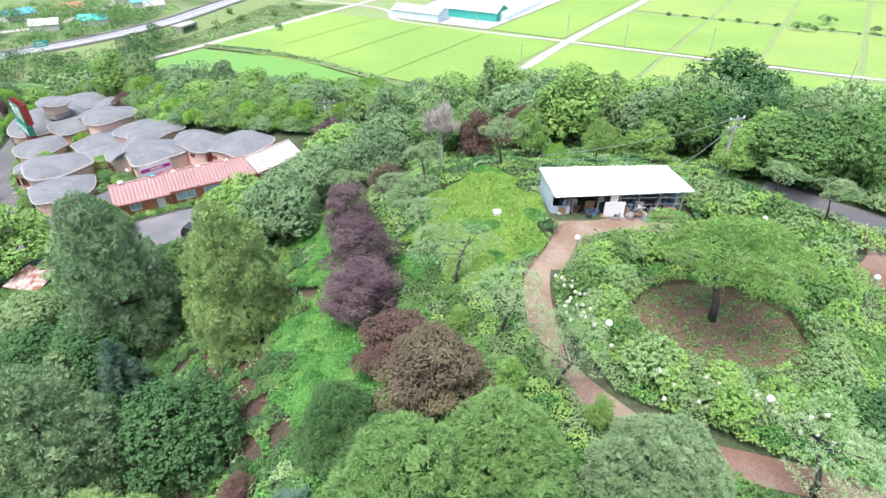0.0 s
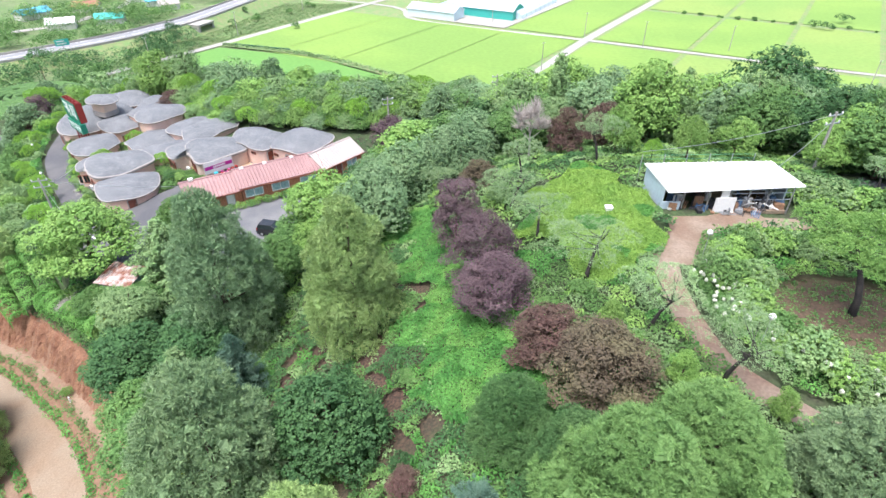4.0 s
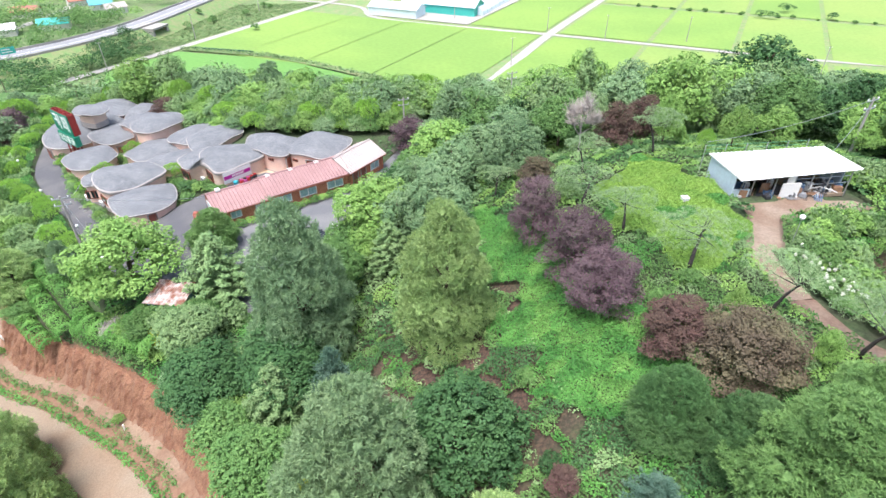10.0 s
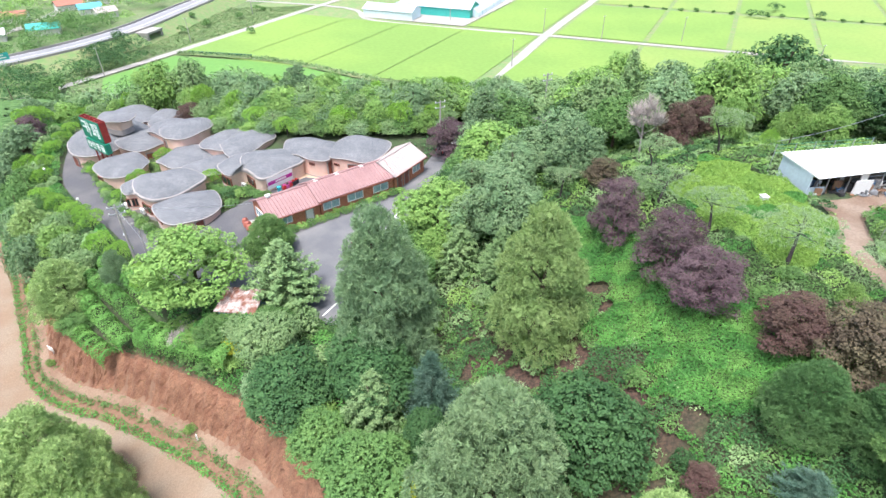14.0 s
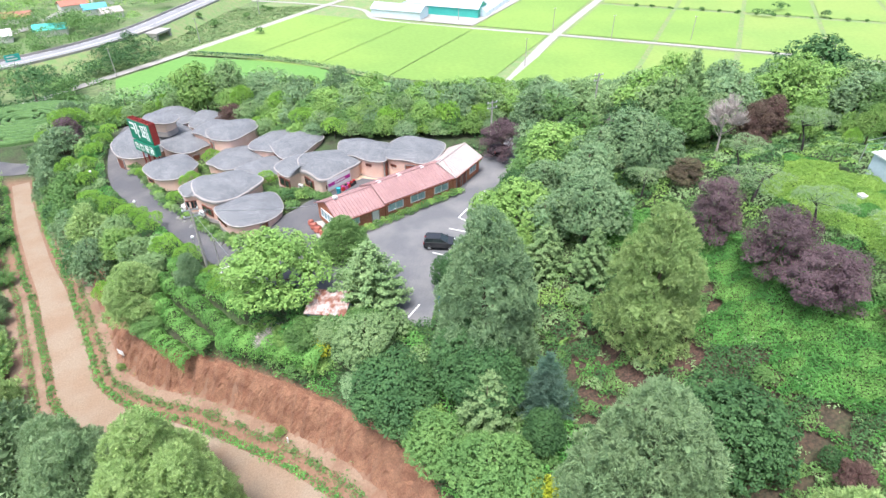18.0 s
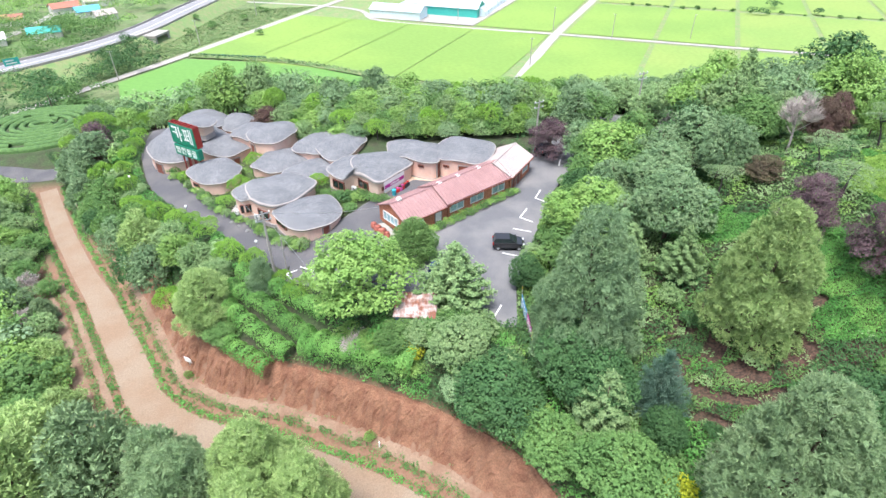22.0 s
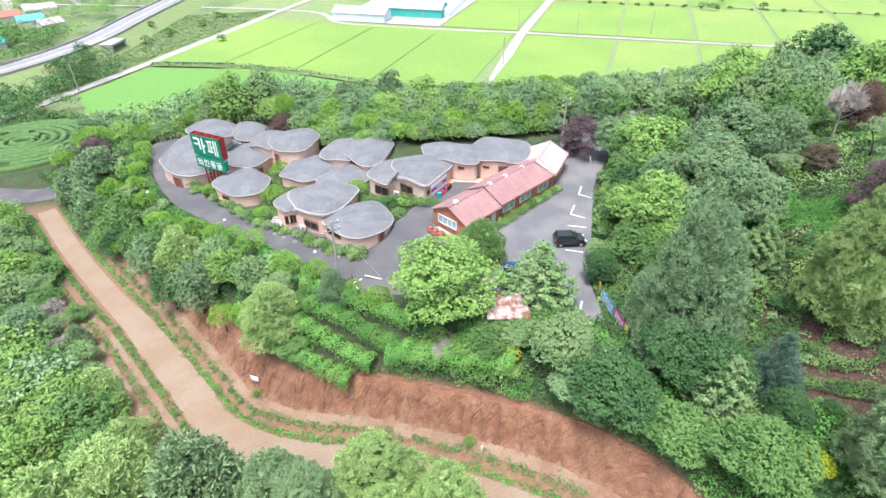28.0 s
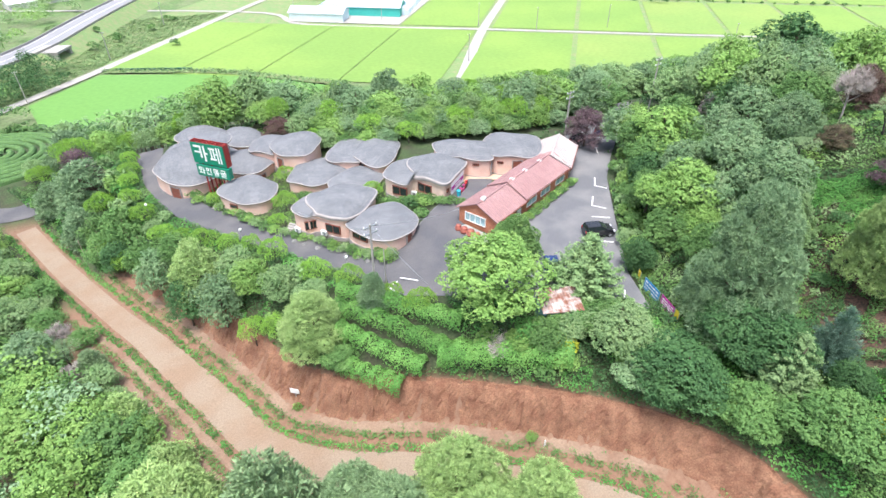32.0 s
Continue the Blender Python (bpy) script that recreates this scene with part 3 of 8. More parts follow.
deep = drape("rice_field", [(-133, 236), (-113.5, 266), (-80, 254), (-57, 242), (-22, 213), (-30, 196), (-120, 196)], PADDYDEEP, "deep green rice field below the wood", "rice field", 0.62, 30, PLAIN)

# ---- trees ----
rng = np.random.default_rng(7)


def unit(v):
    return v / np.maximum(np.linalg.norm(v, axis=-1, keepdims=True), 1e-9)


def sphere_points(n, low=-0.35):
    """Even random directions, none steeper downwards than low."""
    v = unit(rng.normal(size=(n * 2 + 20, 3)))
    return v[v[:, 2] > low][:n]


def blades(shape, pos, nrm, length, width, fold=0.12):
    """Leaves as four-cornered blades, folded a little along the middle."""
    n = len(pos)
    a = unit(np.cross(nrm, unit(rng.normal(size=(n, 3)))))
    b = np.cross(nrm, a)
    l = (length * rng.uniform(0.7, 1.3, n))[:, None]
    w = (width * rng.uniform(0.7, 1.3, n))[:, None]
    shape.quads(np.stack([pos - a * l / 2, pos + b * w / 2 + nrm * fold * w, pos + a * l / 2, pos - b * w / 2 + nrm * fold * w], 1).reshape(-1, 3))


def lobes_round(count, rx, rz, mid, size, low=-0.45):
    """Clumps spread over an uneven crown."""
    out = []
    for d in sphere_points(count, low):
        k = rng.uniform(0.45, 0.8)
        out.append((np.array([d[0] * rx * k, d[1] * rx * k, mid + d[2] * rz * k]), size * rng.uniform(0.7, 1.25)))
    return out


def shell(lobes, gap, squash=0.8, low=-0.5, rise=0.5):
    """Evenly spaced tuft places over the outside of all clumps, with the way each tuft grows."""
    pos, out = [], []
    for c, r in lobes:
        n = max(8, int(12.6 * r * r / (gap * gap)))
        i = np.arange(n) + 0.5
        z, a = 1 - 2 * i / n, i * 2.39996 + rng.uniform(0, 6.28)
        d = unit(np.column_stack([np.sqrt(1 - z * z) * np.cos(a), np.sqrt(1 - z * z) * np.sin(a), z]) + rng.normal(size=(n, 3)) * 0.3 * gap / r)
        d = d[d[:, 2] > low]
        p = c + d * (r * rng.uniform(0.86, 1.08, len(d)))[:, None] * np.array([1, 1, squash])
        keep = np.ones(len(p), bool)
        for c2, r2 in lobes:
            if c2 is not c:
                keep &= np.linalg.norm((p - c2) / np.array([1, 1, squash]), axis=1) > r2 * 0.82
        pos.append(p[keep]), out.append(unit(d[keep] + np.array([0, 0, rise])))
    return np.concatenate(pos), np.concatenate(out)


def needle_puffs(shape, pos, axis, size, rays, width, cone=0.75):
    """Pine shoots: needles that burst from the base of each tuft."""
    n = len(pos)
    grow = np.repeat(rng.uniform(0.75, 1.3, n), rays)[:, None]
    ax = np.repeat(axis, rays, 0)
    d = unit(ax + cone * rng.normal(size=(n * rays, 3)))
    p = np.repeat(pos, rays, 0) + (d * rng.uniform(0.1, 0.6, n * rays)[:, None] - ax * 0.35) * size * grow
    side = unit(np.cross(d, rng.normal(size=d.shape))) * width / 2
    tip = p + unit(d + 0.35 * rng.normal(size=d.shape)) * size * 0.55 * grow
    shape.tris(np.stack([p - side, p + side, tip], 1).reshape(-1, 3))


def leaf_puffs(shape, pos, axis, size, leaves, length, width, flat=0.35, droop=0.0):
    """Sprays of leaves: each tuft a small dome of blades."""
    n = len(pos)
    ax = np.repeat(axis, leaves, 0)
    d = unit(ax + 0.95 * rng.normal(size=(n * leaves, 3)))
    p = np.repeat(pos, leaves, 0) + d * np.repeat(size * rng.uniform(0.7, 1.3, n), leaves)[:, None] * rng.uniform(0.35, 1.0, n * leaves)[:, None] * np.array([1, 1, 0.8]) - np.array([0, 0, droop]) * rng.uniform(0, 1, n * leaves)[:, None]
    blades(shape, p, unit(0.6 * d + 0.4 * ax + 0.38 * rng.normal(size=d.shape) + np.array([0, 0, flat])), length, width)


def heart(shape, lobes, size, each=9):
    """Shaded inner leaves that close the crown."""
    for c, r in lobes:
        d = sphere_points(each, -0.9)
        blades(shape, c + d * r * 0.4, unit(d + 0.4 * rng.normal(size=d.shape)), size * r * 0.75, size * r * 0.6)


def trunk_shape(height, radius, lobes, lean=0.15, forks=7, start=0.35):
    s = Shape()
    bx, by = rng.normal(size=2) * lean
    line = [(bx * k * k * height * 0.3, by * k * k * height * 0.3, height * k - 0.4 * (k == 0)) for k in (0, 0.2, 0.45, 0.7, 1.0)]
    s.tube(line, [radius * f for f in (1.3, 1.0, 0.8, 0.5, 0.15)], 7)
    for c, r in sorted(lobes, key=lambda q: -q[1])[:forks]:
        k = min(max(start, c[2] / height - 0.25), 0.85)
        base = np.array([bx * k * k * height * 0.3, by * k * k * height * 0.3, height * k])
        mid = base * 0.45 + c * 0.55 + np.array([0, 0, -0.12 * r])
        s.tube([base, mid, c], [radius * 0.45, radius * 0.28, radius * 0.08], 5)
    return s


PROTOTYPES = {}


def prototype(kind, variant, fine=True):
    """Meshes of one tree kind: trunk and crown, at a nominal size."""
    if (kind, variant, fine) in PROTOTYPES:
        return PROTOTYPES[kind, variant, fine]
    crown, mat, bark = Shape(), LEAF, BARK
    if kind in ("broad", "darkbroad", "lightbroad", "palebroad", "bluebroad"):
        mat = dict(broad=LEAF, darkbroad=LEAFDARK, lightbroad=LEAFLIGHT, palebroad=LEAFPALE, bluebroad=LEAFBLUE)[kind]
        height = 8.0
        lobes = lobes_round(38, 3.3, 3.5, 4.1, 1.0, -0.75) + [(np.array([0, 0, 6.6]), 1.2), (np.array([0, 0, 4.0]), 2.2)]
        if fine:
            leaf_puffs(crown, *shell(lobes, 0.47), 0.36, 13, 0.21, 0.125)
        else:
            leaf_puffs(crown, *shell(lobes, 0.66), 0.5, 11, 0.27, 0.17)
        heart(crown, lobes, 0.8)
    elif kind in ("pine", "lightpine", "greypine", "midpine", "deeppine"):
        mat = dict(pine=PINE, lightpine=PINELIGHT, greypine=PINEGREY, midpine=PINEDEEP, deeppine=PINEDARK)[kind]
        height = 9.0
        lobes = []
        for k in np.linspace(0.0, 1.0, 8):
            reach = 2.9 * (1 - 0.84 * k ** 2.1)
            for a in np.linspace(0, 2 * math.pi, max(4, int(8 * (1 - k) + 4)), endpoint=False) + rng.uniform(0, 6):
                q = reach * rng.uniform(0.66, 1.0)
                lobes.append((np.array([q * math.cos(a), q * math.sin(a), 1.3 + 6.9 * k + rng.normal() * 0.3]), 0.9 * rng.uniform(0.75, 1.3)))
        if fine:
            needle_puffs(crown, *shell(lobes, 0.37, 0.85, -0.45, 0.75), 0.33, 30, 0.05, 0.85)
        else:
            needle_puffs(crown, *shell(lobes, 0.6, 0.85, -0.3, 0.75), 0.55, 12, 0.16)
        heart(crown, lobes, 0.9)
    elif kind in ("flatpine", "umbrella"):
        mat, bark, height, lobes = (PINEPALE if kind == "flatpine" else PINEROUND), DARKBARK, 4.6, []
        many = 11 if kind == "flatpine" else 34
        for i in range(many):
            a, q = i * 2.4 + rng.uniform(-0.4, 0.4), 1.8 * math.sqrt((i + 0.5) / many) * rng.uniform(0.85, 1.15)
            lobes.append((np.array([q * math.cos(a), q * math.sin(a), 4.5 - (0.42 if many < 20 else 0.5) * q + rng.normal() * 0.22]), (0.8 if many < 20 else 0.62) * rng.uniform(0.75, 1.2)))
        if many < 20:
            needle_puffs(crown, *shell(lobes, 0.26, 0.36, -0.2, 0.9), 0.2, 12, 0.026, 0.9)
        else:
            needle_puffs(crown, *shell(lobes, 0.2, 0.5, -0.2, 0.8), 0.19, 22, 0.026, 0.85)
    elif kind == "clippine":
        mat, bark, height, lobes = PINETOP, DARKBARK, 2.4, []
        for i in range(14):
            a, q = i * 2.4 + rng.uniform(-0.4, 0.4), 1.5 * math.sqrt((i + 0.5) / 14) * rng.uniform(0.9, 1.1)
            lobes.append((np.array([q * math.cos(a), q * math.sin(a), 1.75 - 0.2 * q * q + rng.normal() * 0.07]), 0.68 * rng.uniform(0.8, 1.2)))
        needle_puffs(crown, *shell(lobes, 0.25, 0.7, -0.3, 0.6), 0.2, 12, 0.055)
    elif kind in ("purple", "russet", "redmaple"):
        mat = dict(purple=PURPLE, russet=RUSSET, redmaple=REDLEAF)[kind]
        height = 5.5
        lobes = []
        for i in range(54):
            k = (i % 27 + rng.uniform(0, 1)) / 27
            a, q = i * 2.4 + rng.uniform(-0.5, 0.5), 2.75 * math.sqrt(1 - k ** 2.4) * rng.uniform(0.4, 1.0)
            lobes.append((np.array([q * math.cos(a), q * math.sin(a), 1.1 + 4.3 * k]), 0.66 * rng.uniform(0.6, 1.3)))
        squash = 0.4 if kind == "purple" else 0.6
        leaf_puffs(crown, *shell(lobes, 0.33, squash, -0.4, 0.25 if kind == "purple" else 0.45), 0.36, 14, 0.17, 0.06 if kind == "purple" else 0.085, 0.5, 0.2 if kind == "purple" else 0.08)
    elif kind in ("spruce", "sprucegreen"):
        mat = SPRUCE if kind == "spruce" else LEAFPALE
        height, lobes = 7.5, []
        pos, out = [], []
        for k in np.linspace(0.03, 0.98, 15):
            reach = 2.7 * (1 - k) ** 0.85 + 0.15
            for a in np.linspace(0, 2 * math.pi, max(4, int(10 * (1 - k) + 3)), endpoint=False) + rng.uniform(0, 6):
                q = reach * rng.uniform(0.7, 1.15)
                m = int(7 * q + 4)
                f = np.linspace(0.12, 1, m)
                lift = 0.42 * q * f ** 2 - 0.1 * q * f
                line = np.column_stack([f * q * math.cos(a), f * q * math.sin(a), 0.5 + 6.8 * k + lift])
                pos.append(np.repeat(line, 3, 0) + rng.normal(size=(m * 3, 3)) * 0.1), out.append(np.tile([math.cos(a) * 0.8, math.sin(a) * 0.8, 0.65], (m * 3, 1)))
        pos, out = np.concatenate(pos), unit(np.concatenate(out))
        if kind == "spruce":
            needle_puffs(crown, pos, out, 0.34, 6, 0.06, 0.45)
        else:
            leaf_puffs(crown, pos, out, 0.22, 4, 0.24, 0.1, 0.45)
    elif kind in ("shrub", "darkshrub", "lightshrub", "kudzu", "paleshrub", "yellowshrub"):
        mat = dict(shrub=LEAF, darkshrub=LEAFDARK, lightshrub=LEAFLIGHT, kudzu=KUDZU, paleshrub=LEAFPALE, yellowshrub=YELLOWLEAF)[kind]
        height = 1.2
        lobes = lobes_round(13, 0.95, 0.75, 0.65, 0.46, -0.1)
        if fine:
            leaf_puffs(crown, *shell(lobes, 0.26, 0.85, -0.3), 0.17, 10, 0.14, 0.085)
        else:
            leaf_puffs(crown, *shell(lobes, 0.36, 0.85, -0.3), 0.22, 8, 0.21, 0.13)
        heart(crown, lobes, 0.7, 6)
    elif kind == "bare":
        mat = PALETWIG
        height, lobes = 6.0, lobes_round(16, 2.2, 2.2, 3.8, 0.7)
        for c, r in lobes:
            for d in sphere_points(46, -0.1):
                e = c + d * r * 1.5 + np.array([0, 0, 0.3])
                crown.tube([c, (c + e) / 2 + rng.normal(size=3) * 0.07, e], [0.035, 0.022, 0.012], 3)
        bark = PALETWIG
    trunk = trunk_shape(height * (0.86 if kind in ("flatpine", "umbrella") else 0.9 if height > 2.5 else 0.6), 0.035 + 0.017 * height if height > 2 else 0.05, lobes, 0.7 if kind in ("flatpine", "umbrella") else 0.2)
    PROTOTYPES[kind, variant, fine] = [None, trunk.mesh("trunk", bark, True), crown.mesh("crown", mat)]
    return PROTOTYPES[kind, variant, fine]


WORDS = dict(broad=("leafy green broadleaf tree on the wooded slope", "tree"), darkbroad=("dark green dense broadleaf tree on the slope", "tree"), lightbroad=("bright yellow-green leafy tree on the slope", "tree"), palebroad=("pale green leafy tree on the slope", "tree"),
             bluebroad=("grey-green feathery broadleaf tree", "tree"), pine=("large dull green pine with a dense crown", "pine tree"), midpine=("fresh green bushy pine tree", "pine tree"), deeppine=("dark feathery green pine tree", "pine tree"), lightpine=("yellowish green bushy pine tree", "pine tree"),
             greypine=("greyish green pine with fine needles", "pine tree"), flatpine=("open flat-topped grey-green garden pine", "pine tree"), umbrella=("wide dark green umbrella-shaped garden pine", "pine tree"), clippine=("bright green clipped cloud-pruned garden pine", "pine tree"),
             purple=("dark purple-leaved maple tree", "maple tree"), russet=("brownish russet-leaved maple tree", "maple tree"), redmaple=("dark red-leaved maple tree", "maple tree"),
             spruce=("blue-green conifer with upswept branches", "conifer"), sprucegreen=("pale green layered conifer", "conifer"), shrub=("green leafy shrub among other plants", "shrub"), darkshrub=("dark green leafy shrub among other plants", "shrub"),
             lightshrub=("bright yellow-green leafy shrub among others", "shrub"), paleshrub=("pale green leafy shrub among others", "shrub"), kudzu=("mound of bright green vines", "vine"), yellowshrub=("bright yellow-leaved shrub among others", "shrub"), bare=("leafless pale grey dead tree", "dead tree"))
NAMES = dict(flatpine="garden_pine", umbrella="garden_pine", clippine="clipped_pine", pine="pine_tree", midpine="pine_tree", deeppine="pine_tree", lightpine="pine_tree", greypine="pine_tree", purple="maple_tree", russet="maple_tree", redmaple="maple_tree", spruce="conifer",
             sprucegreen="conifer", bare="dead_tree", kudzu="vine_mound")
TALL = dict(broad=8.0, darkbroad=8.0, lightbroad=8.0, palebroad=8.0, bluebroad=8.0, pine=9.2, midpine=9.2, deeppine=9.2, lightpine=9.2, greypine=9.2, flatpine=4.9, umbrella=4.9, clippine=2.45, purple=6.0, russet=6.0, redmaple=6.0, spruce=7.8, sprucegreen=7.8, bare=6.2,
            shrub=1.7, darkshrub=1.7, lightshrub=1.7, paleshrub=1.7, kudzu=1.7, yellowshrub=1.7)
WIDE = dict(broad=6.9, darkbroad=6.9, lightbroad=6.9, palebroad=6.9, bluebroad=6.9, pine=6.8, midpine=6.8, deeppine=6.8, lightpine=6.8, greypine=6.8, flatpine=5.0, umbrella=5.0, clippine=4.3, purple=5.8, russet=5.8, redmaple=5.8, spruce=5.6, sprucegreen=5.6, bare=5.8,
            shrub=2.5, darkshrub=2.5, lightshrub=2.5, paleshrub=2.5, kudzu=2.5, yellowshrub=2.5)
planted = 0


def plant(kind, x, y, tall, wide, label="", z=None, group="", turn=None, fine=True):
    """One tree of that height and crown width, standing on the ground."""
    global planted
    planted += 1
    store = prototype(kind, planted % 2, fine and y < 58 and x > -66)
    name = NAMES.get(kind, "shrub" if "shrub" in kind else "tree")
    z = float(H(x, y)) if z is None else z
    m = Matrix.LocRotScale((x, y, z), Euler((0, 0, turn if turn is not None else rng.uniform(0, 6.28))), (wide / WIDE[kind], wide / WIDE[kind], tall / TALL[kind]))
    root = new(name)
    root.matrix_basis = m
    for n, me in (("trunk", store[1]), ("crown", store[2])):
        o = new(n, me)
        o.parent = root
    return tagged(root, label or WORDS[kind][0], WORDS[kind][1], group)


# ---- planting ----
LOT = [(-53.6, 54.4), (-49, 51.4), (-44, 48), (-38.5, 43), (-31.2, 41), (-29.6, 47), (-26.9, 52), (-22.4, 60), (-19.0, 66), (-14.5, 71.5), (-2, 84.5), (2.6, 89.4), (0.5, 93), (-20.5, 73.5), (-26, 80), (-41, 80), (-44, 92), (-55, 98), (-62, 110), (-76, 113), (-80, 98), (-64, 74)]
LANE = [(-80.5, 112), (-78, 96), (-73.8, 85.6), (-66.2, 75), (-60.3, 67.9), (-55.6, 61.6), (-52.5, 58)]
TRAIL = [(16.5, 37.6), (9.6, 34.6), (6.1, 28.4), (5.9, 24.6), (8, 18.6), (14.4, 15.2), (26, 10)]


def within(poly, x, y):
    inside = np.zeros(np.shape(x), bool)
    for (ax, ay), (bx, by) in zip(poly, poly[1:] + poly[:1]):
        inside ^= ((ay > y) != (by > y)) & (x < (bx - ax) * (y - ay) / (by - ay + 1e-12) + ax)
    return inside


for kind, x, y, tall, wide in (  # the near slope
        ("pine", -27.2, 36.1, 15.2, 9.2), ("lightpine", -15.5, 32.0, 12.0, 7.5), ("greypine", -21.8, 18.8, 12.8, 9.0), ("darkbroad", -15.6, 20.9, 6.6, 7.8), ("midpine", -1.2, 12.4, 6.8, 7.4), ("greypine", 8.8, 13.0, 5.0, 6.2), ("flatpine", 16.4, 14.0, 4.4, 6.4),
        ("midpine", 2.4, 14.2, 5.2, 6.2), ("deeppine", -5.2, 18.0, 4.4, 4.5), ("deeppine", -2.6, 15.4, 4.0, 4.6), ("purple", -6.0, 32.4, 6.0, 5.2), ("purple", -5.3, 28.2, 4.8, 5.6), ("purple", -7.6, 38.4, 6.4, 4.6), ("russet", -0.5, 19.8, 4.5, 5.8),
        ("redmaple", -2.8, 23.0, 3.6, 4.6), ("redmaple", -10.7, 16.8, 1.9, 1.9), ("spruce", -24.1, 28.8, 7.0, 4.8), ("lightpine", -15.4, 13.0, 8.2, 6.0), ("spruce", -7.0, 14.4, 2.2, 3.4), ("umbrella", 16.6, 25.6, 6.8, 9.6)):
    plant(kind, x, y, tall, wide)
for kind, x, y, tall, wide in (  # the upper garden and behind the shed
        ("flatpine", 5.9, 19.6, 4.4, 5.4), ("flatpine", 3.4, 23.7, 4.2, 5.4), ("flatpine", 0.8, 28.9, 4.4, 6.4), ("flatpine", -1.6, 34.6, 4.0, 5.4), ("flatpine", -3.0, 40.1, 3.6, 6.1), ("flatpine", 5.3, 45.9, 4.6, 5.0),
        ("flatpine", 28.7, 41.7, 4.0, 4.3), ("flatpine", 31.3, 38.6, 4.0, 4.1), ("flatpine", -15.7, 58.5, 4.0, 5.3), ("flatpine", -8.5, 53.9, 3.6, 5.1), ("sprucegreen", 20.0, 64.0, 10.0, 6.0), ("sprucegreen", 5.5, 67.0, 11.0, 6.0),
        ("broad", 14.0, 62.0, 8.0, 6.5), ("broad", 33.0, 66.0, 9.0, 9.0), ("lightbroad", 20.2, 50.4, 5.0, 4.4), ("clippine", 10.3, 46.0, 2.6, 1.8), ("darkbroad", 33.1, 46.8, 7.0, 7.7), ("lightbroad", 3.4, 19.3, 2.8, 1.6),
        ("lightbroad", 0.9, 23.7, 2.8, 1.6), ("lightbroad", 7.4, 17.0, 2.4, 1.4), ("lightbroad", 14.6, 48.4, 5.0, 3.0), ("lightbroad", 8.0, 49.6, 5.6, 3.2), ("lightbroad", 27.0, 47.0, 4.4, 4.0)):
    plant(kind, x, y, tall, wide)
for kind, x, y, tall, wide in (
        ("darkbroad", 41.3, 51.3, 7.5, 7.9), ("broad", 45.0, 72.0, 7.5, 9.0), ("darkbroad", 52.0, 100.0, 17.0, 18.0), ("darkbroad", 61.0, 103.0, 14.0, 14.0), ("redmaple", 3.4, 51.0, 5.2, 3.8), ("redmaple", 8.0, 54.5, 5.4, 4.2),
        ("bluebroad", -12.5, 72.6, 7.0, 7.0), ("bare", -0.1, 50.6, 6.8, 4.8), ("bare", -40.1, 103.7, 6.8, 5.4), ("lightshrub", 18.0, 54.0, 3.6, 3.0), ("lightshrub", 9.5, 50.0, 3.4, 2.6), ("broad", -39.0, 150.0, 13.0, 14.5)):
    plant(kind, x, y, tall, wide)
for kind, x, y, tall, wide in (  # along the car park's east side and the middle of the slope
        ("lightbroad", -12.4, 63.4, 8.4, 10.6), ("lightbroad", -20.9, 50.8, 8.8, 9.6), ("broad", -23.6, 48.4, 5.6, 6.4), ("lightbroad", -21.6, 46.6, 5.2, 5.0), ("bluebroad", -12.8, 52.6, 8.0, 7.4), ("bluebroad", -15.2, 45.6, 8.4, 7.8), ("bluebroad", -5.1, 58.4, 7.0, 7.7), ("bluebroad", -6.9, 51.3, 7.6, 6.4),
        ("bare", -5.0, 64.9, 5.6, 3.6), ("darkbroad", -28.6, 46.8, 4.0, 4.0), ("broad", -16.6, 61.4, 7.0, 6.6), ("broad", -24.4, 42.6, 6.4, 5.0), ("sprucegreen", -19.7, 44.1, 6.0, 5.0), ("sprucegreen", -16.6, 40.3, 6.0, 4.6),
        ("broad", -13.4, 67.2, 7.0, 6.4), ("lightbroad", -11.4, 72.6, 7.0, 6.4), ("broad", -21.4, 55.0, 6.4, 5.8), ("darkbroad", -18.8, 58.4, 6.5, 5.4), ("broad", -8.0, 67.0, 7.5, 7.0),
        ("bluebroad", -16.5, 55.6, 7.6, 7.0), ("flatpine", -9.1, 47.5, 4.0, 4.4), ("purple", -16.2, 76.2, 6.6, 6.4), ("bluebroad", -9.4, 58.8, 7.0, 6.6), ("broad", -12.6, 59.6, 7.0, 6.4), ("russet", -5.4, 46.8, 3.0, 3.6),
        ("broad", -0.6, 56.0, 6.4, 6.4), ("darkbroad", -4.0, 62.6, 7.4, 6.4), ("broad", 1.6, 61.6, 7.0, 7.0), ("flatpine", -1.6, 44.8, 4.0, 4.6), ("palebroad", 3.0, 56.4, 6.0, 5.6), ("bluebroad", -18.8, 48.2, 6.8, 5.8)):
    plant(kind, x, y, tall, wide)
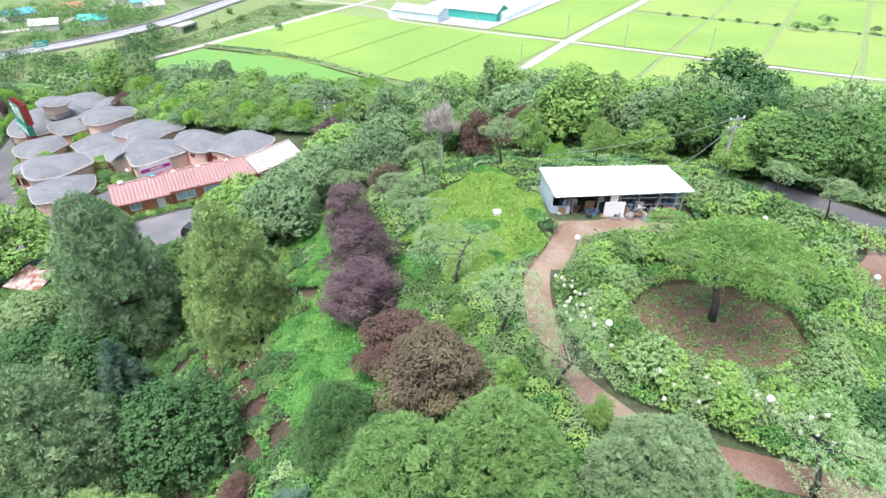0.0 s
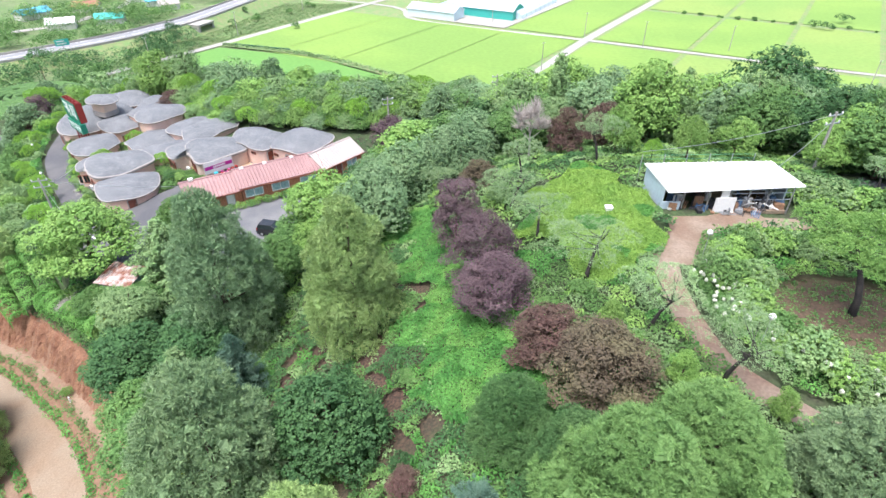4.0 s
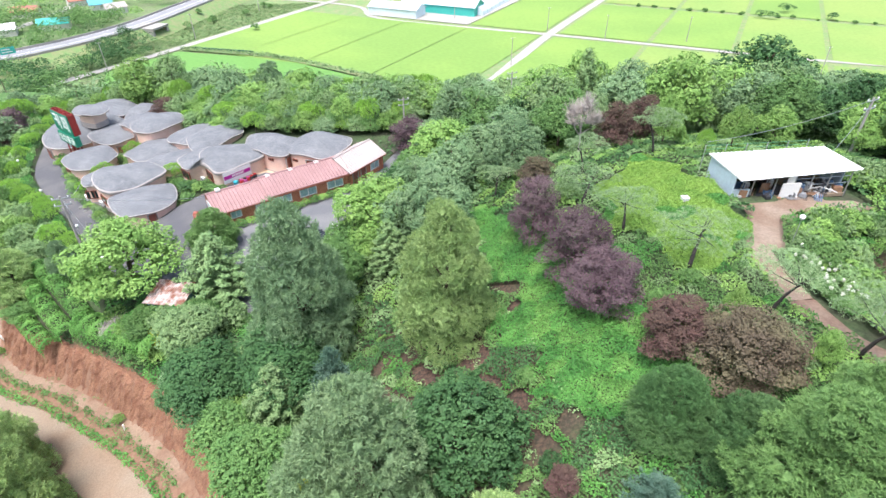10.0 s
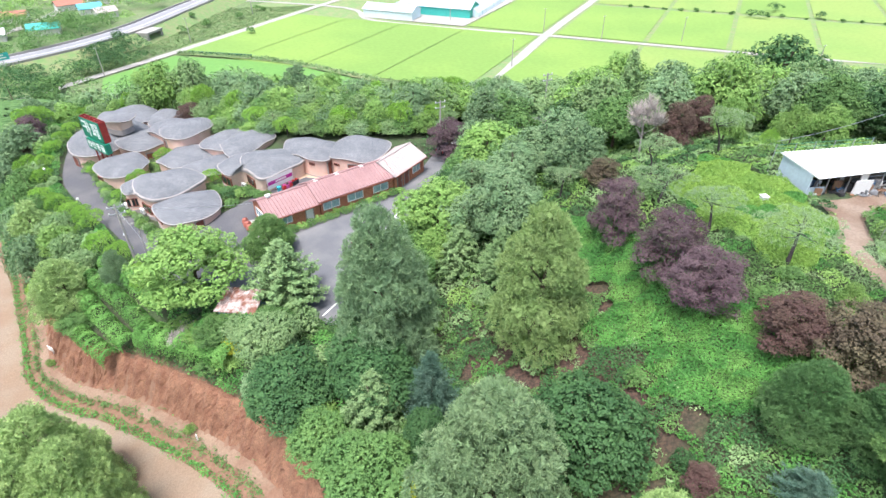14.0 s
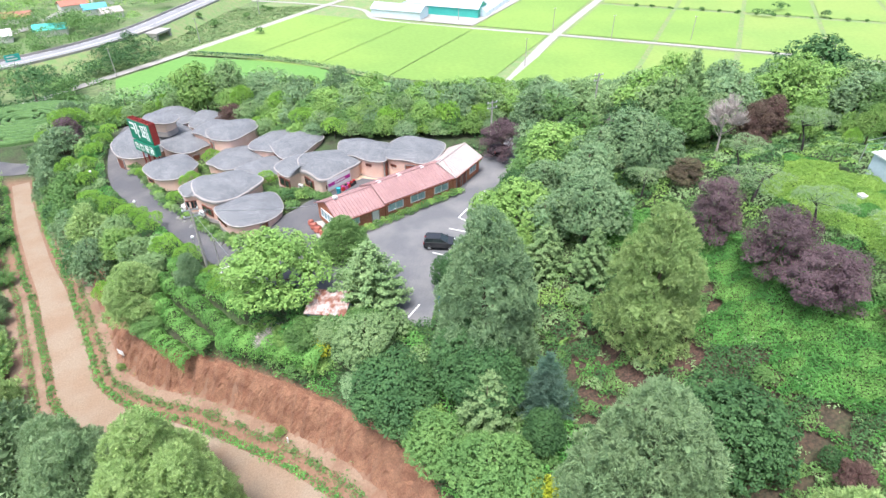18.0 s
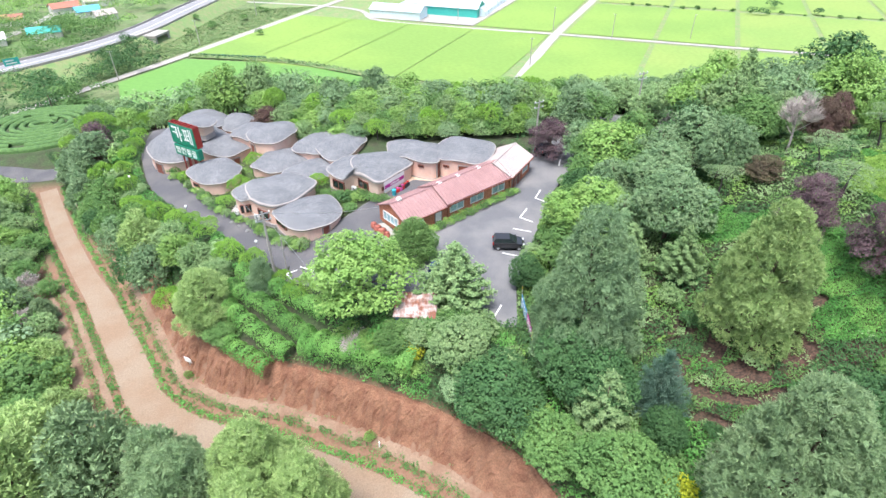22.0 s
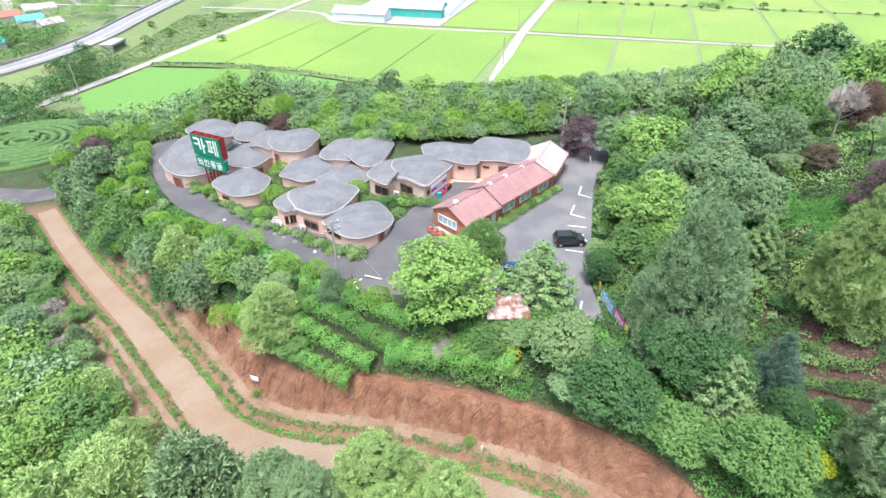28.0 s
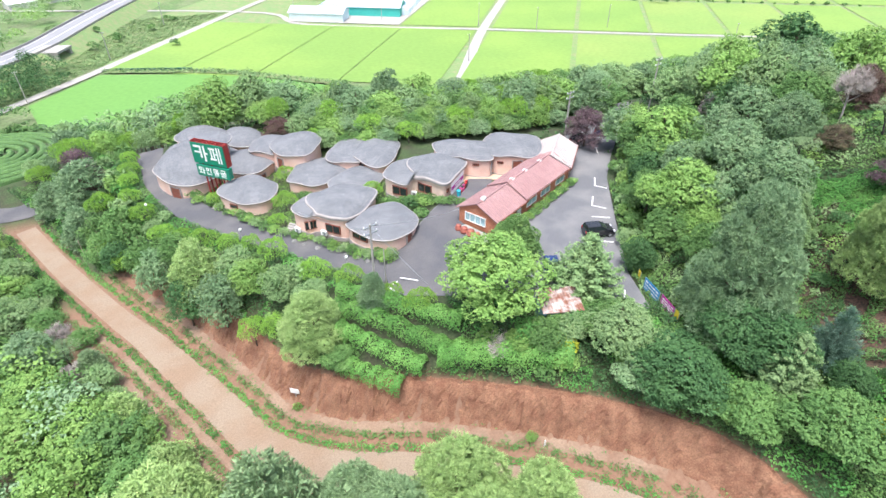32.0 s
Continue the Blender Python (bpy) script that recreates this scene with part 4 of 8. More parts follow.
for kind, x, y, tall, wide in (  # above the red cut
        ("darkbroad", -27.7, 30.7, 6.4, 6.7), ("broad", -37.4, 40.0, 3.6, 5.0), ("darkbroad", -35.0, 32.5, 6.0, 8.0), ("bluebroad", -37.2, 34.8, 4.0, 4.6), ("broad", -32.4, 28.0, 5.2, 5.6), ("darkbroad", -29.6, 34.6, 5.6, 5.0), ("darkbroad", -24.8, 26.0, 3.8, 3.6), ("palebroad", -37.4, 38.0, 5.6, 6.2),
        ("darkbroad", -28.9, 33.0, 6.6, 7.3), ("lightbroad", -32.8, 29.8, 3.6, 4.4), ("lightshrub", -27.3, 23.9, 1.0, 2.4), ("sprucegreen", -28.4, 28.6, 7.0, 5.6), ("broad", -29.0, 23.8, 5.8, 6.8), ("lightbroad", -45.6, 47.1, 8.7, 10.8),
        ("sprucegreen", -36.5, 45.0, 8.0, 8.4), ("midpine", -39.4, 54.4, 4.8, 5.8), ("lightshrub", -41.4, 39.4, 1.2, 2.2), ("bare", -46.4, 43.4, 2.0, 4.6),
        ("lightpine", -73.4, 70.8, 7.4, 6.6), ("bluebroad", -78.7, 75.3, 7.7, 5.4), ("bluebroad", -71.1, 64.3, 7.6, 5.9), ("lightpine", -62.2, 53.8, 6.8, 7.2), ("broad", -60.4, 50.4, 2.8, 3.8), ("pine", -55.8, 53.4, 4.5, 3.4),
        ("bluebroad", -92.3, 105.2, 7.5, 5.5), ("pine", -89.6, 102.0, 8.2, 9.7), ("pine", -96.0, 106.6, 6.0, 6.4), ("pine", -90.5, 95.7, 6.0, 6.2), ("broad", -83.4, 89.0, 6.8, 6.5), ("purple", -91.2, 109.0, 5.8, 5.6),
        ("palebroad", -68.6, 67.6, 5.0, 4.6), ("broad", -75.8, 76.1, 5.5, 4.8), ("palebroad", -61.4, 57.6, 3.4, 4.0), ("broad", -86.8, 88.4, 5.0, 5.4), ("lightbroad", -67.4, 64.6, 5.1, 4.6), ("palebroad", -64.6, 61.0, 4.8, 4.4),
        ("broad", -80.6, 79.4, 7.2, 5.2), ("darkbroad", -75.4, 69.0, 7.2, 5.0), ("broad", -88.2, 93.4, 5.7, 5.0), ("darkbroad", -84.6, 84.6, 5.4, 5.0)):
    plant(kind, x, y, tall, wide)
for kind, x, y, tall, wide in (  # below the track
        ("lightpine", -50.6, 27.6, 12.4, 8.0), ("lightpine", -55.0, 32.0, 12.1, 9.6), ("greypine", -68.6, 36.6, 13.8, 9.4), ("greypine", -62.7, 34.0, 12.2, 8.6), ("lightpine", -54.6, 27.6, 12.4, 9.0), ("lightpine", -74.6, 36.0, 13.8, 10.0), ("lightpine", -81.0, 39.6, 12.0, 10.0),
        ("lightpine", -75.6, 41.0, 9.6, 8.6), ("greypine", -60.2, 31.2, 13.4, 9.0), ("broad", -82.8, 52.4, 6.0, 8.5), ("lightbroad", -90.7, 58.0, 6.5, 9.5), ("lightbroad", -85.6, 56.5, 5.6, 7.6), ("broad", -80.6, 46.8, 6.0, 7.9),
        ("lightpine", -78.0, 43.0, 9.0, 8.4), ("lightbroad", -86.0, 48.0, 9.0, 8.4), ("pine", -93.0, 70.0, 6.0, 6.6), ("palebroad", -97.4, 78.0, 6.0, 7.0), ("lightbroad", -100.6, 84.0, 6.4, 7.4), ("broad", -96.0, 66.0, 6.4, 7.6),
        ("palebroad", -103.0, 92.0, 6.4, 7.6), ("broad", -98.6, 73.4, 5.5, 6.6), ("lightbroad", -106.4, 100.0, 6.5, 7.0), ("bare", -90.6, 72.6, 3.4, 3.8), ("bare", -88.0, 65.4, 3.2, 3.6), ("palebroad", -88.4, 61.4, 3.6, 4.6),
        ("lightbroad", -92.0, 63.6, 5.6, 7.4), ("broad", -94.6, 82.6, 4.0, 4.8), ("palebroad", -98.8, 89.6, 4.0, 4.6)):
    plant(kind, x, y, tall, wide)
for kind, x, y, tall, wide in (  # on the bare edge below the track
        ("lightpine", -82.6, 57.4, 4.0, 4.6), ("palebroad", -85.4, 62.8, 3.6, 4.4), ("flatpine", -89.6, 69.0, 3.6, 4.6), ("greypine", -86.4, 66.0, 3.6, 3.6), ("lightbroad", -80.4, 53.2, 3.4, 4.4), ("broad", -92.6, 75.6, 3.6, 4.8), ("palebroad", -94.6, 79.6, 3.4, 4.4),
        ("lightpine", -77.6, 48.6, 4.4, 5.0), ("broad", -88.0, 72.0, 2.6, 3.4), ("lightbroad", -97.6, 85.4, 3.4, 4.4), ("palebroad", -83.6, 60.0, 2.6, 3.2), ("broad", -100.6, 90.6, 3.6, 4.4), ("lightbroad", -103.4, 97.0, 4.1, 4.4)):
    plant(kind, x, y, tall, wide)
for i in range(15):  # clipped garden trees in the strip behind the pavilions
    x = -54 + i * 2.75
    y = float(np.interp(x, [-54, -45, -33, -16], [98.0, 90.4, 89.2, 88.0]))
    for j in (-0.55, 0, 1, 2):
        plant(["clippine", "palebroad", "broad", "lightbroad", "bluebroad"][int(i + 2 * j + 2) % 5], x + rng.uniform(-0.7, 0.7) + 1.2 * j, y + 3.9 * j + rng.uniform(-0.6, 0.6), rng.uniform(3.4, 4.6) + 1.7 * j, rng.uniform(4.6, 6.0) + 1.2 * j, group="garden trees behind the pavilions")
for x, y, tall, wide in ((-72.3, 75.9, 3.0, 4.3), (-83.5, 83.5, 4.0, 4.2), (-77.8, 81.9, 3.4, 4.0), (-80.6, 88.8, 3.4, 4.2), (-82.6, 94.2, 3.0, 3.6), (-82.9, 98.3, 3.0, 3.7), (-83.0, 102.6, 3.0, 3.8), (-83.2, 107.1, 3.0, 3.6), (-64.3, 67.4, 3.2, 4.2),
                         (-60.6, 60.6, 3.2, 4.1), (-57.2, 58.0, 3.0, 3.6), (-53.8, 53.4, 2.6, 2.7), (-51.7, 50.6, 3.0, 3.6), (-68.2, 59.4, 4.0, 3.6), (-85.6, 88.0, 4.0, 4.8), (-66.8, 70.6, 2.6, 3.0), (-87.4, 97.6, 4.6, 5.2), (-69.4, 72.8, 2.6, 3.4),
                         (-65.9, 58.2, 3.0, 3.6), (-75.4, 79.2, 2.6, 3.4), (-61.4, 78.2, 3.0, 3.8), (-50.0, 74.4, 2.6, 3.0), (-60.2, 86.4, 2.6, 3.4), (-70.2, 85.0, 2.4, 3.0), (-63.0, 74.6, 2.2, 2.6)):
    plant("clippine", x, y, tall, wide, group="clipped pines")
for i in range(22):
    x = -84 + i * 2.9 + rng.uniform(-0.8, 0.8)
    plant(["clippine", "palebroad", "lightbroad"][i % 3], x, (114.5 - 9.0 * float(ease(-66, -56, x)) + rng.uniform(-0.8, 1.5)) if x < -56 else 99.5 - 0.42 * (x + 55) + rng.uniform(-1, 1.5), rng.uniform(4.4, 6.0), rng.uniform(4.8, 6.2), group="garden trees behind the pavilions")
plant("redmaple", -59.2, 100.5, 4.6, 5.6), plant("redmaple", -88.5, 103.5, 4.2, 5.0), plant("clippine", -92.0, 112.0, 6.0, 7.0)

# the wood on the northern slope: the front ranks one by one, the rest as one mass
far = {}
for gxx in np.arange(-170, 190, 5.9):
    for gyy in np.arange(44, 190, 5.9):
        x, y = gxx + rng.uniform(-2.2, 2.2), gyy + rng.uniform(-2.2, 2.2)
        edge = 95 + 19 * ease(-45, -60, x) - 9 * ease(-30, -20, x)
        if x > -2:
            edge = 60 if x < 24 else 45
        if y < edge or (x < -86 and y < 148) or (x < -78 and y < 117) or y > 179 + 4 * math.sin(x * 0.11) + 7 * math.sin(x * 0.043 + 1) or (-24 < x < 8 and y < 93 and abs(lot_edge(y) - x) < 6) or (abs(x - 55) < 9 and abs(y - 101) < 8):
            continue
        # Kinds weighted to pale leaves, putting the distance haze into their colour.
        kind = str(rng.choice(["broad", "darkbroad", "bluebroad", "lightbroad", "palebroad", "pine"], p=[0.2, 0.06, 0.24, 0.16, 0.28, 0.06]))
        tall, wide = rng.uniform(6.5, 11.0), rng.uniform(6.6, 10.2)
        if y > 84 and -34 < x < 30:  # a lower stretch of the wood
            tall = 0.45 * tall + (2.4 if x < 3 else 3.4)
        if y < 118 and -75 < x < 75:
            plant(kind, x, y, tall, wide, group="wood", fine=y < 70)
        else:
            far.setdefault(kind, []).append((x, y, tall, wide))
for gxx in np.arange(-150, -86, 6.0):  # the valley side beyond the track
    for gyy in np.arange(20, 118, 6.0):
        x, y = gxx + rng.uniform(-2.4, 2.4), gyy + rng.uniform(-2.4, 2.4)
        if float(beside(PATH, np.array(x), np.array(y))) > -10:
            continue
        far.setdefault(str(rng.choice(["broad", "lightbroad", "darkbroad", "pine"])), []).append((x, y, rng.uniform(4.5, 7), rng.uniform(6, 8.5)))
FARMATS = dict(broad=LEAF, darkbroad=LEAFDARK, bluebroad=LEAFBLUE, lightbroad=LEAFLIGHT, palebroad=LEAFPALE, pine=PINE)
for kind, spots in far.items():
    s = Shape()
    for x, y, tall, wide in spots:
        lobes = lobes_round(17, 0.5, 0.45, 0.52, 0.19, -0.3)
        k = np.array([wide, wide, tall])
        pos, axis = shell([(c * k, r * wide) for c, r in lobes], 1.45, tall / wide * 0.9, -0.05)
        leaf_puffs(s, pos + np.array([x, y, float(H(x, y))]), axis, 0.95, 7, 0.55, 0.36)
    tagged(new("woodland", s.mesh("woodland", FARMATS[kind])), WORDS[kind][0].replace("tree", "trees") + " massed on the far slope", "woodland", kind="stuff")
# trunks of the massed trees
s = Shape()
for spots in far.values():
    for x, y, tall, wide in spots:
        z = float(H(x, y))
        s.tube([(x, y, z - 0.5), (x, y, z + tall * 0.7)], [0.16, 0.06], 5)
tagged(new("woodland_trunks", s.mesh("woodland_trunks", BARK)), "brown trunks of the massed far trees", "trunks", kind="stuff")


def clumps(name, xy, mat, label, radius, height, leaves, size, category="undergrowth"):
    """Leafy tufts all over a patch, as one mass."""
    n = len(xy)
    r = radius * rng.uniform(0.6, 1.4, n)
    d = unit(rng.normal(size=(n * leaves, 3)) * np.array([1, 1, 0.8]) + np.array([0, 0, 0.5]))
    d[:, 2] = np.abs(d[:, 2])
    c = np.column_stack([xy, H(xy[:, 0], xy[:, 1])])
    pos = np.repeat(c, leaves, 0) + d * np.repeat(r, leaves)[:, None] * np.array([1, 1, height / radius]) * rng.uniform(0.5, 1.05, n * leaves)[:, None]
    s = Shape()
    blades(s, pos, unit(d * 0.6 + 0.5 * rng.normal(size=d.shape) + np.array([0, 0, 0.8])), size, size * 0.62)
    return tagged(new(name, s.mesh(name, mat)), label, category, kind="stuff")


def mounds(x, y, cell, seed):
    """Billowing cover: height of the highest of many domes at each place (0 to 1), and that dome's own chance number."""
    best, own = np.zeros(np.shape(x)), np.zeros(np.shape(x))
    ix, iy = np.floor(x / cell), np.floor(y / cell)
    chance = lambda a, b, k: np.modf(np.abs(np.sin(a * 127.1 + b * 311.7 + (seed + k) * 74.7) * 43758.5453))[0]
    for dx in (-1, 0, 1):
        for dy in (-1, 0, 1):
            a, b = ix + dx, iy + dy
            cx, cy = (a + 0.15 + 0.7 * chance(a, b, 1)) * cell, (b + 0.15 + 0.7 * chance(a, b, 2)) * cell
            r = cell * (0.6 + 0.45 * chance(a, b, 3))
            h = np.sqrt(np.clip(1 - ((x - cx) ** 2 + (y - cy) ** 2) / (r * r), 0, 1)) * (0.45 + 0.55 * chance(a, b, 4))
            own = np.where(h > best, chance(a, b, 5), own)
            best = np.maximum(best, h)
    return best, own


def carpet(name, xy, mats, label, cell, high, size, category="undergrowth", seed=1, shares=(1.0,), slim=0.6, loose=0.42):
    """A leafy cover of mounds over a patch; the mounds are shared out among the materials."""
    x, y = xy[:, 0], xy[:, 1]
    h, own = mounds(x, y, cell, seed)
    e = 0.08
    gx_, gy_ = (mounds(x + e, y, cell, seed)[0] - h) * high / e, (mounds(x, y + e, cell, seed)[0] - h) * high / e
    nrm = unit(np.column_stack([-np.clip(gx_, -2, 2), -np.clip(gy_, -2, 2), np.ones(len(x))]))
    pos = np.column_stack([x, y, H(x, y) + h * high * rng.uniform(0.72, 1.06, len(x)) + rng.uniform(0, 0.12, len(x))])
    edges = np.cumsum((0,) + tuple(shares))
    for m, lo, hi in zip(mats, edges, edges[1:]):
        k = (own >= lo) & (own < hi)
        s = Shape()
        blades(s, pos[k], unit(nrm[k] + loose * rng.normal(size=(k.sum(), 3))), size, size * slim)
        tagged(new(name, s.mesh(name, m)), label, category, kind="stuff")


def spread(x0, x1, y0, y1, density, test):
    """Random places in a rectangle that pass a test."""
    n = int((x1 - x0) * (y1 - y0) * density)
    p = np.column_stack([rng.uniform(x0, x1, n), rng.uniform(y0, y1, n)])
    return p[test(p[:, 0], p[:, 1])]


VINES = [(-16, 50), (-12.5, 40), (-10.2, 31), (-11.6, 27.5), (-8.4, 20), (-5.6, 17), (-2.6, 19), (-3.4, 28), (-4.2, 36), (-9, 45)]
WEEDS = [(1.6, 45), (6.8, 44), (8.4, 37), (7.0, 34.4), (5.0, 28), (1.6, 28.5), (-2.6, 37)]
in_vines = lambda x, y: within(VINES, x + 1.1 * np.sin(y * 0.9) + 0.5 * np.sin(y * 2.7 + x), y + 0.8 * np.sin(x * 1.3))
in_weeds = lambda x, y: within(WEEDS, x + 1.0 * np.sin(y * 1.1), y + 1.2 * np.sin(x * 1.2))
SIDE = [(29, 44.5), (33.5, 41.3), (39, 37), (46, 31)]
clear = lambda x, y: ~within(LOT, x, y) & (np.abs(beside(SIDE, x, y)) > 1.9) & (np.abs(beside(TRAIL, x, y)) > 1.0) & (np.abs(beside(LANE, x, y)) > 2.45) & ~((x > 8) & (x < 20) & (y > 35.6) & (y < 42))
noise_at = lambda x, y: np.sin(x * 0.8 + 2 * np.sin(y * 0.5)) * np.sin(y * 0.7 + 2 * np.sin(x * 0.45))
carpet("vines", spread(-17, -2, 16, 51, 420, in_vines), (KUDZU, HEDGELEAF), "bright green vines smothering the slope", 1.25, 0.75, 0.15, "vines", 3, (0.72, 0.28))
carpet("weeds", spread(-3.5, 9, 27, 46, 460, lambda x, y: in_weeds(x, y) & clear(x, y)), (GRASSY, KUDZU), "bright yellow-green weeds beside the shed", 1.5, 0.5, 0.26, "weeds", 5, (0.85, 0.15), 0.2, 0.9)
onbank = lambda x, y: (beside(PATH, x, y) > np.where(y > 84, 3.0, 6.9)) & (beside(PATH, x, y) < 17)
rowzone = lambda x, y: (x > -61.5) & (x < -49.0) & (y < 57.5) & (beside(PATH, x, y) > 7.4)
inring = lambda x, y: np.hypot((x - 16.7) / 5.0, (y - 25.2) / 3.9) < 1
open_slope = lambda x, y: clear(x, y) & ~in_vines(x, y) & ~in_weeds(x, y) & ~inring(x, y) & (beside(PATH, x, y) > 6.9) & ((np.hypot((x + 14.5) / 8, (y - 26.5) / 9.5) > 1) | (noise_at(x * 1.4, y * 1.4) > -0.12))
carpet("undergrowth", spread(-30, -3, 9, 34, 150, open_slope), (LEAF, LEAFDARK, KUDZU, LEAFPALE), "green undergrowth massed on the slope", 1.1, 0.8, 0.18, seed=7, shares=(0.36, 0.42, 0.18, 0.04))
carpet("undergrowth", spread(-3, 30, 9, 34, 150, open_slope), (LEAFPALE, LEAFLIGHT, LEAF, KUDZU), "fresh green undergrowth in the upper garden", 1.1, 0.8, 0.17, seed=8, shares=(0.32, 0.26, 0.24, 0.18))
carpet("undergrowth", spread(-34, 44, 34, 64, 52, open_slope), (LEAF, LEAFDARK, LEAFLIGHT, LEAFPALE), "green undergrowth on the upper slope", 1.4, 0.9, 0.28, seed=9, shares=(0.35, 0.2, 0.2, 0.25))
carpet("bank_cover", spread(-110, -22, 18, 118, 62, lambda x, y: onbank(x, y) & clear(x, y) & ~rowzone(x, y)), (KUDZU, LEAF, LEAFDARK), "green creepers and bushes over the bank", 1.6, 1.5, 0.25, seed=11, shares=(0.26, 0.4, 0.34))
clumps("valley_cover", spread(-130, -56, 20, 112, 1.5, lambda x, y: (beside(PATH, x, y) < -8.5) & (beside(PATH, x, y) > -40) & (noise_at(x, y) > -0.8)), LEAF, "green undergrowth on the valley side", 0.6, 0.5, 12, 0.3)
clumps("ring_weeds", spread(11, 23, 20, 31, 5.5, inring), LEAF, "low weeds on the bare earth ring", 0.3, 0.16, 10, 0.15, "weeds")
clumps("court_green", spread(-82, -44, 62, 112, 2.2, lambda x, y: within(LOT, x, y) & (np.abs(beside(LANE, x, y)) > 2.45) & (beside(LANE, x, y) > 0) & (y > 62 - (x + 50) * 0.9) & ~within([(-56, 60), (-53.6, 53.6), (-44, 47), (-40, 54), (-39.5, 57), (-41.6, 62.4), (-36, 66.8), (-33, 71.4), (-37, 73.2), (-41.2, 70.2), (-47.4, 65.4), (-53.4, 63)], x, y)), LEAFLIGHT, "clipped greenery between the pavilions", 0.45, 0.35, 12, 0.22, "greenery")
clumps("forest_floor", spread(-80, 90, 50, 150, 0.2, lambda x, y: ~within(LOT, x, y) & (beside(PATH, x, y) > 25) & (y > np.where(x < -24, 94, 60))), LEAFDARK, "dark undergrowth below the wood", 1.0, 0.9, 12, 0.5)

# shrubs on the bank, round the garden ring and along the pavilions
for i, (x, y) in enumerate(spread(-100, -36, 36, 116, 0.055, lambda x, y: ~((x > -62) & (x < -49) & (y < 57)) & (beside(PATH, x, y) > np.where(y > 86, 4.2, 7.6)) & (np.abs(beside(LANE, x, y)) > 3.1) & (beside(PATH, x, y) < 21) & ~within(LOT, x, y))):
    k = ["shrub", "paleshrub", "lightshrub", "paleshrub", "kudzu"][i % 5]
    f = rng.uniform(1.0, 2.2)
    plant(k, x, y, 1.5 * f, 2.1 * f, group="bank shrubs")
for i, (x, y) in enumerate(curve([(21.6, 39.6), (24.4, 38.4), (26.6, 36.4), (27.4, 33.2), (25.6, 28.4), (23.4, 23.6), (21.4, 20.2), (17.6, 18.2), (13.6, 18.6), (10.4, 21.4), (9.2, 25.4), (9.8, 29.2), (12.2, 31.6), (15.6, 32.4), (19.0, 31.6), (21.8, 29.4)], False, 4)):
    big = 1.25 if i < 14 else 1.0
    plant(["paleshrub", "lightshrub", "shrub", "paleshrub", "lightshrub"][i % 5], x + rng.uniform(-0.5, 0.5), y + rng.uniform(-0.5, 0.5), rng.uniform(1.7, 2.6) * big, rng.uniform(2.2, 3.2) * big, group="garden shrubs")
for i in range(36):
    x, y = rng.uniform(20, 42), rng.uniform(10, 46)
    if bool(clear(np.array(x), np.array(y))) and not bool(inring(np.array(x), np.array(y))) and (np.hypot((x - 16.7) / 5.0, (y - 25.2) / 3.9) > 1.3) and abs(beside([(26, 31.6), (30, 31), (34, 34.6), (34.5, 39), (31, 43.4), (39, 37), (46, 31)], np.array(x), np.array(y))) > 2:
        plant(["shrub", "paleshrub", "darkshrub", "lightshrub"][i % 4], x, y, rng.uniform(1.4, 3.0), rng.uniform(2.2, 3.8), group="garden shrubs")
for i, (x, y) in enumerate(curve([(-77.4, 106), (-77.0, 99), (-74.8, 92), (-71.6, 86.6), (-68.6, 82), (-66.5, 77.6), (-62.5, 72.2), (-58, 67.2), (-54.8, 62.6), (-51.6, 60.2)], False, 4)):
    plant(["paleshrub", "shrub", "lightshrub"][i % 3], x + rng.uniform(-0.4, 0.4), y + rng.uniform(-0.2, 0.4), rng.uniform(0.9, 1.6), rng.uniform(1.6, 2.5), group="border shrubs")
for i in range(16):
    f = i / 15
    plant("lightshrub" if i % 2 else "shrub", -39.6 + 15.2 * f + 0.2, 57.3 + 9.2 * f, rng.uniform(0.7, 1.1), 1.7, "green hedge shrub at the foot of the brick house", group="house hedge")
for i in range(9):
    plant("shrub", -49.8 + i * 1.15, 72.0 - i * 0.72 + 0.3 * (i % 2), 1.2, 2.0, group="court shrubs")
for kind, x, y, t, w in (("darkshrub", -46.6, 69.2, 1.4, 2.8), ("shrub", -46.0, 66.6, 1.0, 2.2), ("lightshrub", -44.8, 68.4, 1.2, 2.6), ("shrub", -63.0, 83.8, 1.2, 2.4), ("shrub", -58.6, 80.0, 1.2, 2.2)):
    plant(kind, x, y, t, w)


def hedge(line, width, height, mat, label):
    """A clipped row of leaves along a line."""
    c = curve(line, False, 8)
    n = int(np.sum(np.hypot(*np.diff(c, axis=0).T)) * width * 230)
    i = rng.uniform(0, len(c) - 1.001, n)
    lo = i.astype(int)
    p = c[lo] + (c[lo + 1] - c[lo]) * (i - lo)[:, None]
    d = np.gradient(c, axis=0)[lo]
    nrm = np.column_stack([-d[:, 1], d[:, 0]]) / np.hypot(d[:, 0], d[:, 1])[:, None]
    a = rng.uniform(0.0, math.pi, n)
    xy = p + nrm * (np.cos(a) * width / 2)[:, None]
    z = H(p[:, 0], p[:, 1]) + 0.1 + np.sin(a) ** 0.4 * height * (1 + 0.12 * np.sin(i * 2.2)) * rng.uniform(0.92, 1.04, n)
    out = np.column_stack([nrm * np.cos(a)[:, None], np.sin(a)])
    s = Shape()
    blades(s, np.column_stack([xy, z]), unit(out + 0.4 * rng.normal(size=out.shape)), 0.2, 0.13)
    return tagged(new("hedge", s.mesh("hedge", mat)), label, "hedge", "bank hedges")


